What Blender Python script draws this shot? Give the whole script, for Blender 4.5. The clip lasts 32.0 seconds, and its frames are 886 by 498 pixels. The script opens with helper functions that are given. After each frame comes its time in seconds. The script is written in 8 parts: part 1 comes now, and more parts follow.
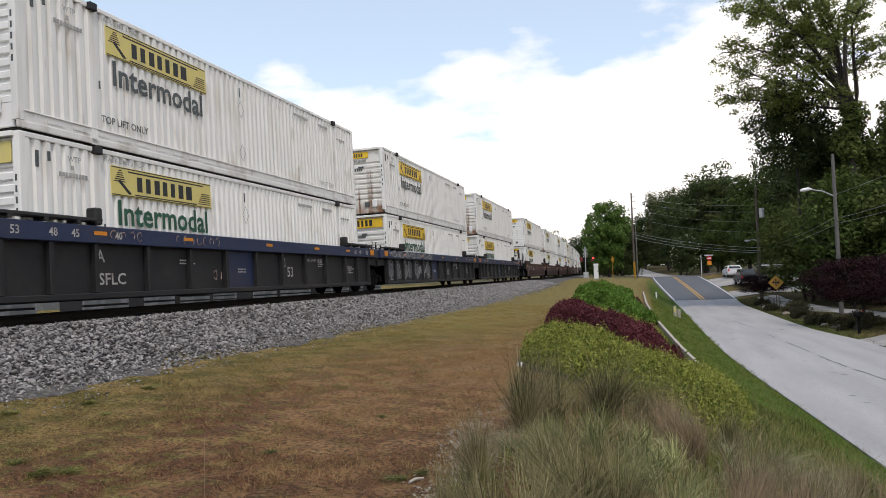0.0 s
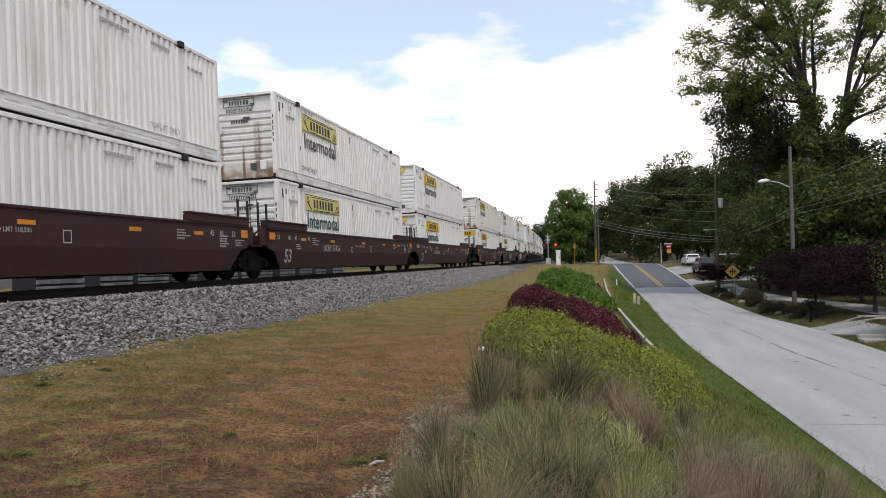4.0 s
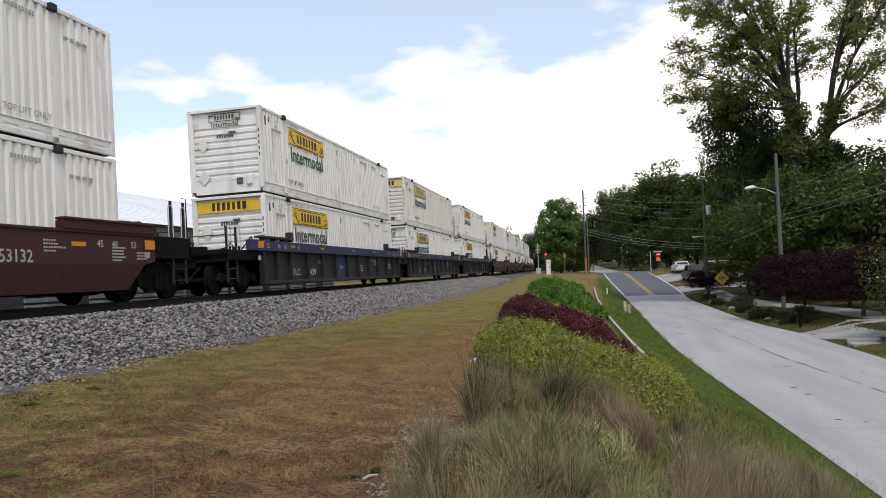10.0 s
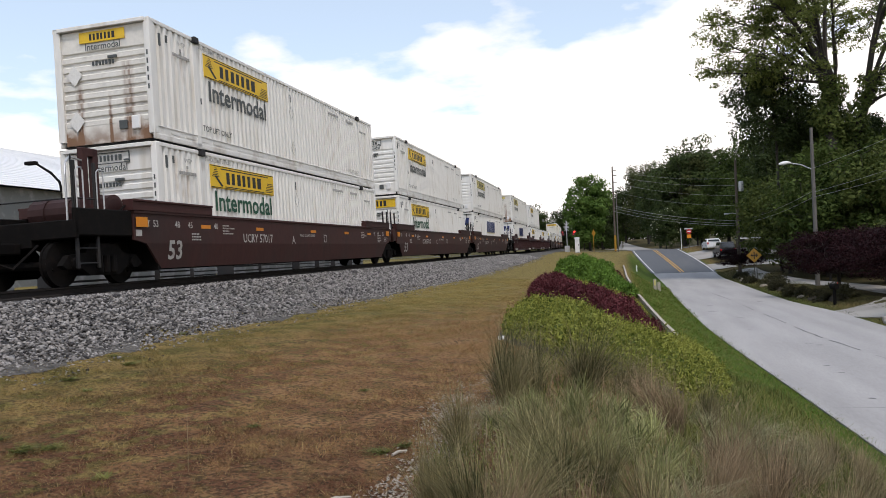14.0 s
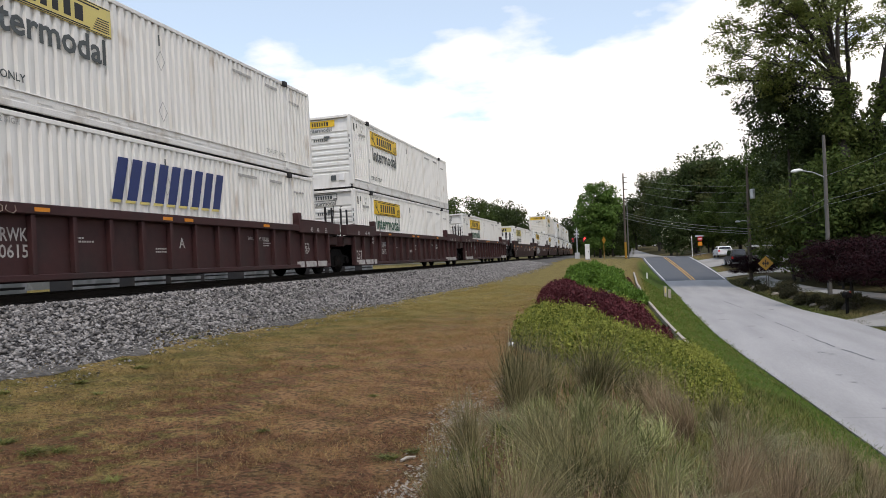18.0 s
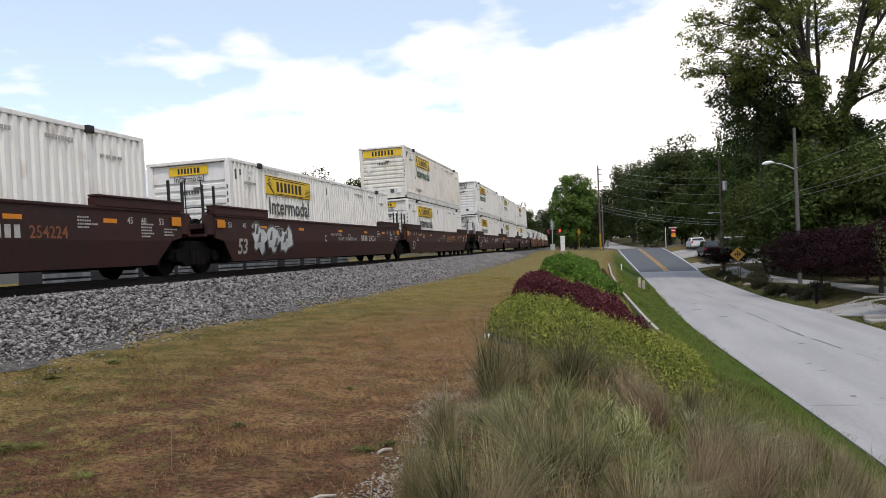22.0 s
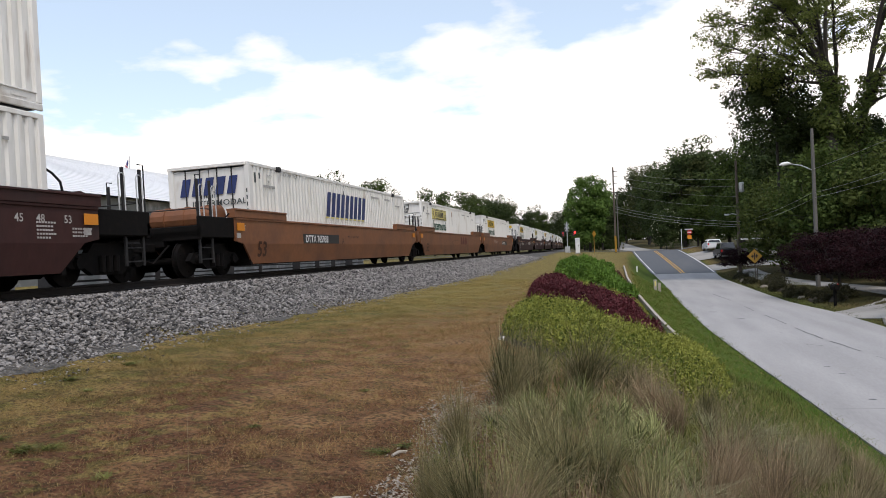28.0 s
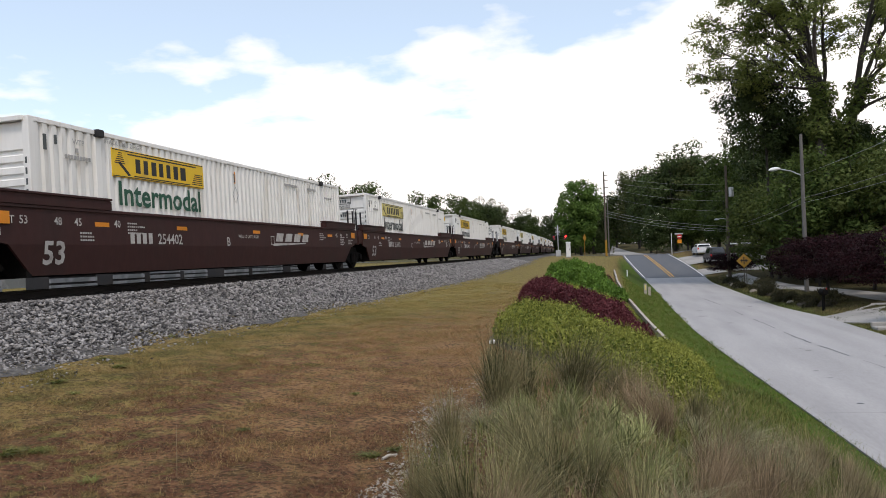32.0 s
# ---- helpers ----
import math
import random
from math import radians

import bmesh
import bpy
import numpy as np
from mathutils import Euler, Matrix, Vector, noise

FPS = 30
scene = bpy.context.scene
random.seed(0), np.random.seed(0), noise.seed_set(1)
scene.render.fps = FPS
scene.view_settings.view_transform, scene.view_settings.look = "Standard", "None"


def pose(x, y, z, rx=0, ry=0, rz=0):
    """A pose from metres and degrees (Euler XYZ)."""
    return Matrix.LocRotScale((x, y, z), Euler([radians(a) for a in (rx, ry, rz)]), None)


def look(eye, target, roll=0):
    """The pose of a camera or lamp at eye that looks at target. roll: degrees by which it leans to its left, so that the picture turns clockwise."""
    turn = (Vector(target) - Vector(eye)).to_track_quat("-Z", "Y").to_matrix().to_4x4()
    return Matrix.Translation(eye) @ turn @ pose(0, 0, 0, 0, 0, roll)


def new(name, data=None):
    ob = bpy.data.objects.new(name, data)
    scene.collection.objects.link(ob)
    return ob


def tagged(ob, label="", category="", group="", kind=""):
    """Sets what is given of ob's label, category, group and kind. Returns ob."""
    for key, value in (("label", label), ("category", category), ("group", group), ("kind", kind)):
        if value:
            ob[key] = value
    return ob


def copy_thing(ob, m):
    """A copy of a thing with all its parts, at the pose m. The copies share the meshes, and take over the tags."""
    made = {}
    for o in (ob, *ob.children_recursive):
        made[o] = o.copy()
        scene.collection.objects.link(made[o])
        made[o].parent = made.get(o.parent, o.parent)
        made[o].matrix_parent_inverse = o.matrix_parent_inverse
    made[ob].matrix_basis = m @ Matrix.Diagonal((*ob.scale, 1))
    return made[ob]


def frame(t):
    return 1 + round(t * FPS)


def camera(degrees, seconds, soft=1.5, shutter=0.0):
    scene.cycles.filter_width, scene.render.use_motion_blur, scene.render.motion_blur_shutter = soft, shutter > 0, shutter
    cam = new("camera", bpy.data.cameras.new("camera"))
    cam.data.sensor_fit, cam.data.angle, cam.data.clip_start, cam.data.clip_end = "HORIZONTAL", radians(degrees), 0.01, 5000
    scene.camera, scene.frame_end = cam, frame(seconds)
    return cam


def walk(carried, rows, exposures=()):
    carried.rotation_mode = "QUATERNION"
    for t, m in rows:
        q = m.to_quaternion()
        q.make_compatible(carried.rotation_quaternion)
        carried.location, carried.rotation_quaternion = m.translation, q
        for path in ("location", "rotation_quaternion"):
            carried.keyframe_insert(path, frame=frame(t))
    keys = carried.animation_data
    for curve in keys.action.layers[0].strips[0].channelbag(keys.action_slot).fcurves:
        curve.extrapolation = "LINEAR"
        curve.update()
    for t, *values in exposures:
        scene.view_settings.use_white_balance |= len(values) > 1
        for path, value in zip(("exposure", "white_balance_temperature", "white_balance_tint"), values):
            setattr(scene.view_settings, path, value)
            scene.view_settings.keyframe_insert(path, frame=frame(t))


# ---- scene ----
EYE = (0.0, 0.0, 1.6)
cam = camera(61.42, 32.0, soft=0.9)
PATH = [  # seconds, yaw, pitch, roll of a hand-held camera that stands in one place
    (0, 15, 2.45, 2), (0.5, 15.33, 2.33, 1.7), (1, 14.83, 1.69, 1.68), (1.5, 15.24, 1.57, 1.91),
    (2, 15.37, 1.63, 1.63), (2.5, 14.78, 0.64, 1.38), (3, 13.22, 0.37, 0.92), (3.5, 12.12, 0.72, 1.23),
    (5.5, 12.52, 2.05, 1.01), (6, 10.09, 2.17, 0.57), (6.5, 10.76, 2.92, 0), (7, 11.35, 2.28, 0.46),
    (7.5, 12.07, 1.2, 1.05), (8, 11.97, 1.69, 0.19), (8.5, 12.16, 1.5, 0.1), (9, 12.55, 0.96, -0.16),
    (9.5, 12.43, 1.52, -0.36), (10, 11.45, 2.04, 2.14), (10.5, 10.57, 1.62, 3.16), (11, 9.98, 1.13, 2.73),
    (11.5, 9.7, 0.31, 2.57), (12, 10.8, 0.92, 3.1), (12.5, 12.09, 0.94, 2.55), (13, 11.55, 0.54, 2.88),
    (13.5, 12.73, -0.45, 2.76), (14, 13.61, 0.43, 2.28), (14.5, 14.84, -0.36, 2.95), (16.5, 14.92, 2.41, 4.45),
    (17, 14.92, 2.04, 4.19), (17.5, 15.54, 2.54, 3.35), (18, 14.36, 0.91, 1.92), (18.5, 13.61, -0.96, 1.72),
    (19, 13.12, -0.93, 1.62), (19.5, 12.08, -1.57, 2.32), (20, 12.81, -0.55, 2.16), (20.5, 12.58, -0.09, 1.63),
    (21, 12.67, -0.47, 2.09), (21.5, 12.42, -0.12, 1.98), (22, 12.52, 0.24, 2.11), (22.5, 11.85, -0.13, 2.21),
    (23, 13.22, -0.35, 2.4), (23.5, 14.7, -0.21, 2.35), (24, 14.31, 0.16, 2.57), (24.5, 14.1, 0.38, 2.9),
    (25, 13.31, 1.25, 2.35), (25.5, 13.09, 0.11, 2.25), (27.5, 13.64, -0.23, 2.23), (28, 13.64, 0.46, 2.2),
    (28.5, 13.95, 0.15, 2.04), (29, 14.48, 0.4, 1.78), (29.5, 13.69, 0.17, 1.58), (30, 13.76, -0.13, 1.88),
    (30.5, 14.08, 0.11, 1.79), (31, 14.32, 0.13, 2.07), (31.5, 14.08, 0.41, 1.79), (32, 12.94, 0.69, 1.97),
]

walk(cam, [(t, pose(*EYE, 90 + p, r, y)) for t, y, p, r in PATH], [(0, 0.37, 6750, 14), (32, 0.37, 6750, 14)])

# ---- sky and sun ----
SUN_EL, SUN_AZ = radians(58), radians(150)      # high, from behind the viewer's right shoulder


def sky():
    world = bpy.data.worlds.new("sky")
    scene.world = world
    world.use_nodes = True
    nt = world.node_tree
    nt.nodes.clear()
    N = nt.nodes.new
    out, bg = N("ShaderNodeOutputWorld"), N("ShaderNodeBackground")
    tex = N("ShaderNodeTexSky")
    tex.sky_type, tex.sun_disc, tex.sun_elevation, tex.sun_rotation = "NISHITA", False, SUN_EL, SUN_AZ
    tex.air_density, tex.dust_density = 1.0, 0.6
    dim = N("ShaderNodeVectorMath")
    dim.operation = "SCALE"
    dim.inputs["Scale"].default_value = 0.15
    nt.links.new(tex.outputs[0], dim.inputs[0])
    co, sep = N("ShaderNodeTexCoord"), N("ShaderNodeSeparateXYZ")
    nt.links.new(co.outputs["Generated"], sep.inputs[0])

    def mth(op, a, b=None, clamp=False):
        n = N("ShaderNodeMath")
        n.operation, n.use_clamp = op, clamp
        for k, v in enumerate((a, b)):
            if v is None:
                continue
            if isinstance(v, (int, float)):
                n.inputs[k].default_value = v
            else:
                nt.links.new(v, n.inputs[k])
        return n.outputs[0]

    up = mth("ADD", mth("MAXIMUM", sep.outputs[2], 0.0), 0.16)
    comb = N("ShaderNodeCombineXYZ")
    nt.links.new(mth("DIVIDE", sep.outputs[0], up), comb.inputs[0])
    nt.links.new(mth("DIVIDE", sep.outputs[1], up), comb.inputs[1])
    big, fine = N("ShaderNodeTexNoise"), N("ShaderNodeTexNoise")
    for n, sc, de in ((big, 0.62, 3.0), (fine, 2.6, 7.0)):
        nt.links.new(comb.outputs[0], n.inputs["Vector"])
        n.inputs["Scale"].default_value, n.inputs["Detail"].default_value = sc, de
    mix = mth("ADD", mth("MULTIPLY", big.outputs[0], 0.5), mth("MULTIPLY", fine.outputs[0], 0.5))
    # the cloud deck closes towards the horizon and to the east, it opens overhead to the north-west
    cover = mth("ADD", mth("MULTIPLY", sep.outputs[0], 0.14), mth("MULTIPLY", sep.outputs[2], -1.2))
    dens = mth("ADD", mth("ADD", mix, cover), -0.118)
    mask = mth("MULTIPLY", dens, 11.0, True)
    shade = N("ShaderNodeMapRange")
    nt.links.new(fine.outputs[0], shade.inputs[0])
    shade.inputs[1].default_value, shade.inputs[2].default_value = 0.3, 0.7
    shade.inputs[3].default_value, shade.inputs[4].default_value = 1.06, 0.97
    white = N("ShaderNodeVectorMath")
    white.operation = "SCALE"
    white.inputs[0].default_value = (1.0, 0.985, 0.958)
    nt.links.new(shade.outputs[0], white.inputs["Scale"])
    m = N("ShaderNodeMix")
    m.data_type = "RGBA"
    nt.links.new(mask, m.inputs["Factor"])
    haze = N("ShaderNodeMix")
    haze.data_type = "RGBA"
    haze.inputs["Factor"].default_value, haze.inputs["B"].default_value = 0.34, (0.82, 0.95, 1.0, 1)
    nt.links.new(dim.outputs[0], haze.inputs["A"])
    nt.links.new(haze.outputs["Result"], m.inputs["A"])
    nt.links.new(white.outputs[0], m.inputs["B"])
    nt.links.new(m.outputs["Result"], bg.inputs[0])
    bg.inputs[1].default_value = 1.0
    nt.links.new(bg.outputs[0], out.inputs[0])


sky()
sun = new("sun", bpy.data.lights.new("sun", "SUN"))
sun.data.energy, sun.data.angle, sun.data.color = 1.5, radians(11), (1.0, 0.96, 0.9)
sun.matrix_world = look((0, 0, 60), (-math.sin(SUN_AZ) * 10, -math.cos(SUN_AZ) * 10, 60 - 10 * math.tan(SUN_EL)))


# ---- materials ----
def material(name, base, rough=0.7, metal=0.0, alt=None, amount=0.5, scale=1.5, stretch=(1, 1, 1), fine=0.18, fine_scale=40.0,
             bump=0.15, bump_scale=60.0, by_object=0.0, by_island=0.0, island_alt=None, spec=0.4, few=1.0):
    """Base colour with broad stains of a second colour, fine grain, relief, and a little difference from piece to piece."""
    m = bpy.data.materials.new(name)
    m.use_nodes = True
    nt = m.node_tree
    b = nt.nodes["Principled BSDF"]
    N, lk = nt.nodes.new, nt.links.new
    b.inputs["Roughness"].default_value, b.inputs["Metallic"].default_value = rough, metal
    b.inputs["Specular IOR Level"].default_value = spec
    co, mp = N("ShaderNodeTexCoord"), N("ShaderNodeMapping")
    mp.inputs["Scale"].default_value = stretch
    lk(co.outputs["Object"], mp.inputs[0])
    if by_object:
        who, far = N("ShaderNodeObjectInfo"), N("ShaderNodeMath")
        far.operation = "MULTIPLY"
        far.inputs[1].default_value = 60.0
        lk(who.outputs["Random"], far.inputs[0]), lk(far.outputs[0], mp.inputs["Location"])
    n1, n2 = N("ShaderNodeTexNoise"), N("ShaderNodeTexNoise")
    for n, s, d in ((n1, scale, 5.0), (n2, fine_scale, 3.0)):
        lk(mp.outputs[0], n.inputs["Vector"])
        n.inputs["Scale"].default_value, n.inputs["Detail"].default_value = s, d
    ramp = N("ShaderNodeMapRange")
    lk(n1.outputs[0], ramp.inputs[0])
    ramp.inputs[1].default_value, ramp.inputs[2].default_value = 0.66 - 0.3 * amount, 0.72 + 0.06 * amount
    alt = alt or tuple(c * 0.75 for c in base)
    mx = N("ShaderNodeMix")
    mx.data_type = "RGBA"
    mx.inputs["A"].default_value, mx.inputs["B"].default_value = (*base, 1), (*alt, 1)
    lk(ramp.outputs[0], mx.inputs["Factor"])
    col = mx.outputs["Result"]
    if by_island:
        geo = N("ShaderNodeNewGeometry")
        m3 = N("ShaderNodeMix")
        m3.data_type = "RGBA"
        lk(col, m3.inputs["A"])
        m3.inputs["B"].default_value = (*(island_alt or alt), 1)
        sc = N("ShaderNodeMath")
        sc.operation = "MULTIPLY"
        sc.inputs[1].default_value = by_island
        rare = N("ShaderNodeMath")
        rare.operation = "POWER"
        rare.inputs[1].default_value = few
        lk(geo.outputs["Random Per Island"], rare.inputs[0])
        lk(rare.outputs[0], sc.inputs[0])
        lk(sc.outputs[0], m3.inputs["Factor"])
        col = m3.outputs["Result"]
    hsv = N("ShaderNodeHueSaturation")
    lk(col, hsv.inputs["Color"])
    val = N("ShaderNodeMapRange")
    lk(n2.outputs[0], val.inputs[0])
    val.inputs[1].default_value, val.inputs[2].default_value = 0.25, 0.75
    val.inputs[3].default_value, val.inputs[4].default_value = 1 - fine, 1 + fine
    v = val.outputs[0]
    if by_object:
        inf, ob = N("ShaderNodeObjectInfo"), N("ShaderNodeMapRange")
        lk(inf.outputs["Random"], ob.inputs[0])
        ob.inputs[3].default_value, ob.inputs[4].default_value = 1 - by_object, 1 + by_object
        mu = N("ShaderNodeMath")
        mu.operation = "MULTIPLY"
        lk(v, mu.inputs[0]), lk(ob.outputs[0], mu.inputs[1])
        v = mu.outputs[0]
    lk(v, hsv.inputs["Value"])
    lk(hsv.outputs[0], b.inputs["Base Color"])
    if bump:
        n3, bp = N("ShaderNodeTexNoise"), N("ShaderNodeBump")
        lk(mp.outputs[0], n3.inputs["Vector"])
        n3.inputs["Scale"].default_value, n3.inputs["Detail"].default_value = bump_scale, 4.0
        bp.inputs["Strength"].default_value, bp.inputs["Distance"].default_value = bump, 0.02
        lk(n3.outputs[0], bp.inputs["Height"])
        lk(bp.outputs[0], b.inputs["Normal"])
    return m


def leafy(name, base, other, glow=0.25, few=1.0):
    """Leaf material: some light passes through, colours differ from leaf to leaf."""
    m = material(name, base, 0.55, alt=other, amount=0.7, scale=0.35, fine=0.25, fine_scale=3.0, bump=0, by_object=0.12, by_island=0.9,
                 island_alt=other, spec=0.08, few=few)
    nt = m.node_tree
    b = nt.nodes["Principled BSDF"]
    out = nt.nodes["Material Output"]
    tr, mix = nt.nodes.new("ShaderNodeBsdfTranslucent"), nt.nodes.new("ShaderNodeMixShader")
    nt.links.new(b.inputs["Base Color"].links[0].from_socket, tr.inputs[0])
    mix.inputs[0].default_value = glow
    nt.links.new(b.outputs[0], mix.inputs[1]), nt.links.new(tr.outputs[0], mix.inputs[2])
    nt.links.new(mix.outputs[0], out.inputs[0])
    return m


WHITE = material("container_white", (0.735, 0.725, 0.69), 0.5, alt=(0.6, 0.57, 0.51), amount=0.4, scale=2.6, stretch=(1, 1, 0.16), fine=0.05,
                 fine_scale=7, bump=0.03, bump_scale=5, by_object=0.06)
CREAM = material("container_cream", (0.66, 0.635, 0.57), 0.55, alt=(0.56, 0.50, 0.41), amount=0.4, scale=2.2, stretch=(1, 1, 0.2), fine=0.06,
                 fine_scale=9, bump=0.03, bump_scale=5, by_object=0.05)
def rusted(name, white, rust):
    """White paint on an end wall, rust pooled over its lower third and running in narrow streaks below the ribs."""
    m = material(name, white, 0.65, alt=tuple(c * 0.8 for c in white), amount=0.4, scale=2.5, fine=0.08, fine_scale=9, bump=0.06, bump_scale=18)
    nt = m.node_tree
    N, lk = nt.nodes.new, nt.links.new
    b = nt.nodes["Principled BSDF"]
    co, sep, mp = N("ShaderNodeTexCoord"), N("ShaderNodeSeparateXYZ"), N("ShaderNodeMapping")
    lk(co.outputs["Object"], sep.inputs[0]), lk(co.outputs["Object"], mp.inputs[0])
    mp.inputs["Scale"].default_value = (3.2, 3.2, 0.35)
    streak, patch = N("ShaderNodeTexNoise"), N("ShaderNodeTexNoise")
    lk(mp.outputs[0], streak.inputs["Vector"]), lk(co.outputs["Object"], patch.inputs["Vector"])
    streak.inputs["Scale"].default_value, patch.inputs["Scale"].default_value = 2.6, 2.6
    patch.inputs["Detail"].default_value = 6.0

    def ranged(v, a, c, lo, hi):
        n = N("ShaderNodeMapRange")
        lk(v, n.inputs[0])
        for k, w in enumerate((a, c, lo, hi)):
            n.inputs[k + 1].default_value = w
        return n.outputs[0]

    def mth(op, a, c):
        n = N("ShaderNodeMath")
        n.operation, n.use_clamp = op, True
        lk(a, n.inputs[0]), lk(c, n.inputs[1])
        return n.outputs[0]

    def off(v, c):
        n, k = N("ShaderNodeMath"), N("ShaderNodeMath")
        n.operation, k.operation = "SUBTRACT", "ABSOLUTE"
        lk(v, n.inputs[0]), lk(n.outputs[0], k.inputs[0])
        n.inputs[1].default_value = c
        return k.outputs[0]
    low = mth("MULTIPLY", ranged(sep.outputs[2], 0.62, 0.1, 0.0, 1.0), ranged(patch.outputs[0], 0.38, 0.62, 0.1, 0.85))
    edge = mth("MULTIPLY", ranged(off(sep.outputs[0], 0.0), 0.75, 1.2, 0.0, 0.9), mth("MULTIPLY", ranged(sep.outputs[2], 1.3, 0.2, 0.0, 1.0), ranged(patch.outputs[0], 0.4, 0.6, 0.0, 1.0)))
    low = mth("ADD", low, edge)
    lines = None
    for at, wide, top in ((0.62, 0.17, 1.95), (-0.72, 0.12, 1.5), (0.1, 0.06, 1.2)):
        run = mth("MULTIPLY", ranged(off(sep.outputs[0], at), wide, wide * 0.35, 0.0, 0.9), ranged(sep.outputs[2], top + 0.1, top - 0.25, 0.0, 1.0))
        run = mth("MULTIPLY", run, ranged(streak.outputs[0], 0.34, 0.56, 0.25, 1.0))
        lines = run if lines is None else mth("ADD", lines, run)
    mix = N("ShaderNodeMix")
    mix.data_type = "RGBA"
    lk(mth("ADD", low, lines), mix.inputs["Factor"])
    lk(b.inputs["Base Color"].links[0].from_socket, mix.inputs["A"])
    mix.inputs["B"].default_value = (*rust, 1)
    lk(mix.outputs["Result"], b.inputs["Base Color"])
    return m


def dripped(m, rust, most):
    """Adds sparse narrow rust and dirt runs to painted steel, placed differently on each thing."""
    nt = m.node_tree
    N, lk = nt.nodes.new, nt.links.new
    b = nt.nodes["Principled BSDF"]
    co, mp, who, far = N("ShaderNodeTexCoord"), N("ShaderNodeMapping"), N("ShaderNodeObjectInfo"), N("ShaderNodeMath")
    far.operation = "MULTIPLY"
    far.inputs[1].default_value = 90.0
    lk(who.outputs["Random"], far.inputs[0]), lk(far.outputs[0], mp.inputs["Location"]), lk(co.outputs["Object"], mp.inputs[0])
    mp.inputs["Scale"].default_value = (1, 2.2, 0.22)
    runs, broken, fac, mix, both = N("ShaderNodeTexNoise"), N("ShaderNodeTexNoise"), N("ShaderNodeMapRange"), N("ShaderNodeMix"), N("ShaderNodeMath")
    lk(mp.outputs[0], runs.inputs["Vector"]), lk(co.outputs["Object"], broken.inputs["Vector"])
    runs.inputs["Scale"].default_value, runs.inputs["Detail"].default_value, broken.inputs["Scale"].default_value = 2.4, 4.0, 1.1
    both.operation = "MULTIPLY"
    lk(runs.outputs[0], both.inputs[0]), lk(broken.outputs[0], both.inputs[1])
    lk(both.outputs[0], fac.inputs[0])
    for k, w in enumerate((0.345, 0.47, 0.0, most)):
        fac.inputs[k + 1].default_value = w
    mix.data_type = "RGBA"
    lk(fac.outputs[0], mix.inputs["Factor"]), lk(b.inputs["Base Color"].links[0].from_socket, mix.inputs["A"])
    mix.inputs["B"].default_value = (*rust, 1)
    lk(mix.outputs["Result"], b.inputs["Base Color"])


dripped(WHITE, (0.33, 0.25, 0.18), 0.6)
dripped(CREAM, (0.32, 0.21, 0.13), 0.7)
RUSTY = rusted("rust_streaked_white", (0.7, 0.68, 0.625), (0.21, 0.115, 0.065))
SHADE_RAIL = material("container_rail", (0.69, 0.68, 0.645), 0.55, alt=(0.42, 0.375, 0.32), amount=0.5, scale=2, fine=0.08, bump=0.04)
YELLOW = material("logo_yellow", (0.72, 0.46, 0.02), 0.5, alt=(0.55, 0.36, 0.05), amount=0.4, scale=2, fine=0.05, bump=0.02)
PALE_YELLOW = material("faded_logo_yellow", (0.62, 0.52, 0.17), 0.55, alt=(0.5, 0.45, 0.2), amount=0.4, scale=2, fine=0.05, bump=0.02)
BLACK = material("black_paint", (0.02, 0.02, 0.02), 0.6, fine=0.1, bump=0.03)
GREEN_INK = material("dark_green_lettering", (0.018, 0.085, 0.05), 0.55, fine=0.1, bump=0.02)
GREY_INK = material("dark_grey_lettering", (0.07, 0.08, 0.08), 0.55, fine=0.1, bump=0.02)
BLUE_INK = material("blue_lettering", (0.018, 0.034, 0.13), 0.5, fine=0.1, bump=0.02)
FAINT_INK = material("faint_lettering", (0.36, 0.36, 0.345), 0.6, fine=0.1, bump=0.02)
PALE_INK = material("faded_white_lettering", (0.42, 0.405, 0.385), 0.6, alt=(0.24, 0.205, 0.19), amount=0.6, scale=4, fine=0.1, bump=0.02)
ORANGE = material("orange_reflector", (0.62, 0.22, 0.015), 0.4, fine=0.06, bump=0.02)
BROWN = material("well_brown", (0.044, 0.0157, 0.0138), 0.62, alt=(0.031, 0.0175, 0.016), amount=0.6, scale=0.8, stretch=(1, 1, 0.5), fine=0.14, fine_scale=7,
                 bump=0.08, bump_scale=16, by_object=0.12, spec=0.25)
DARKRED = material("well_dark_red", (0.04, 0.012, 0.012), 0.65, alt=(0.028, 0.016, 0.015), amount=0.6, scale=0.8, fine=0.14, fine_scale=7, bump=0.08, bump_scale=16)
TAN = material("well_orange_brown", (0.195, 0.076, 0.031), 0.55, alt=(0.12, 0.05, 0.027), amount=0.7, scale=0.8, fine=0.12, fine_scale=7, bump=0.08, bump_scale=16)
NAVY = material("well_navy", (0.014, 0.024, 0.066), 0.5, alt=(0.03, 0.03, 0.045), amount=0.5, scale=0.9, fine=0.14, fine_scale=7, bump=0.06, bump_scale=16)
CHARCOAL = material("well_charcoal", (0.013, 0.0125, 0.0135), 0.65, alt=(0.026, 0.021, 0.018), amount=0.5, scale=0.9, fine=0.15, fine_scale=7, bump=0.08, bump_scale=16)
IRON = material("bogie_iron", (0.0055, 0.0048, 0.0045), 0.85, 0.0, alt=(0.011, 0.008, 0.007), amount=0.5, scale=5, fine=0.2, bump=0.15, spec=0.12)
# rail and ties near black: the shade under the train is in their colour
SHADED_RUST_RAIL = material("shaded_rusty_rail", (0.012, 0.009, 0.0075), 0.85, 0.0, alt=(0.02, 0.013, 0.01), fine=0.2, bump=0.1)
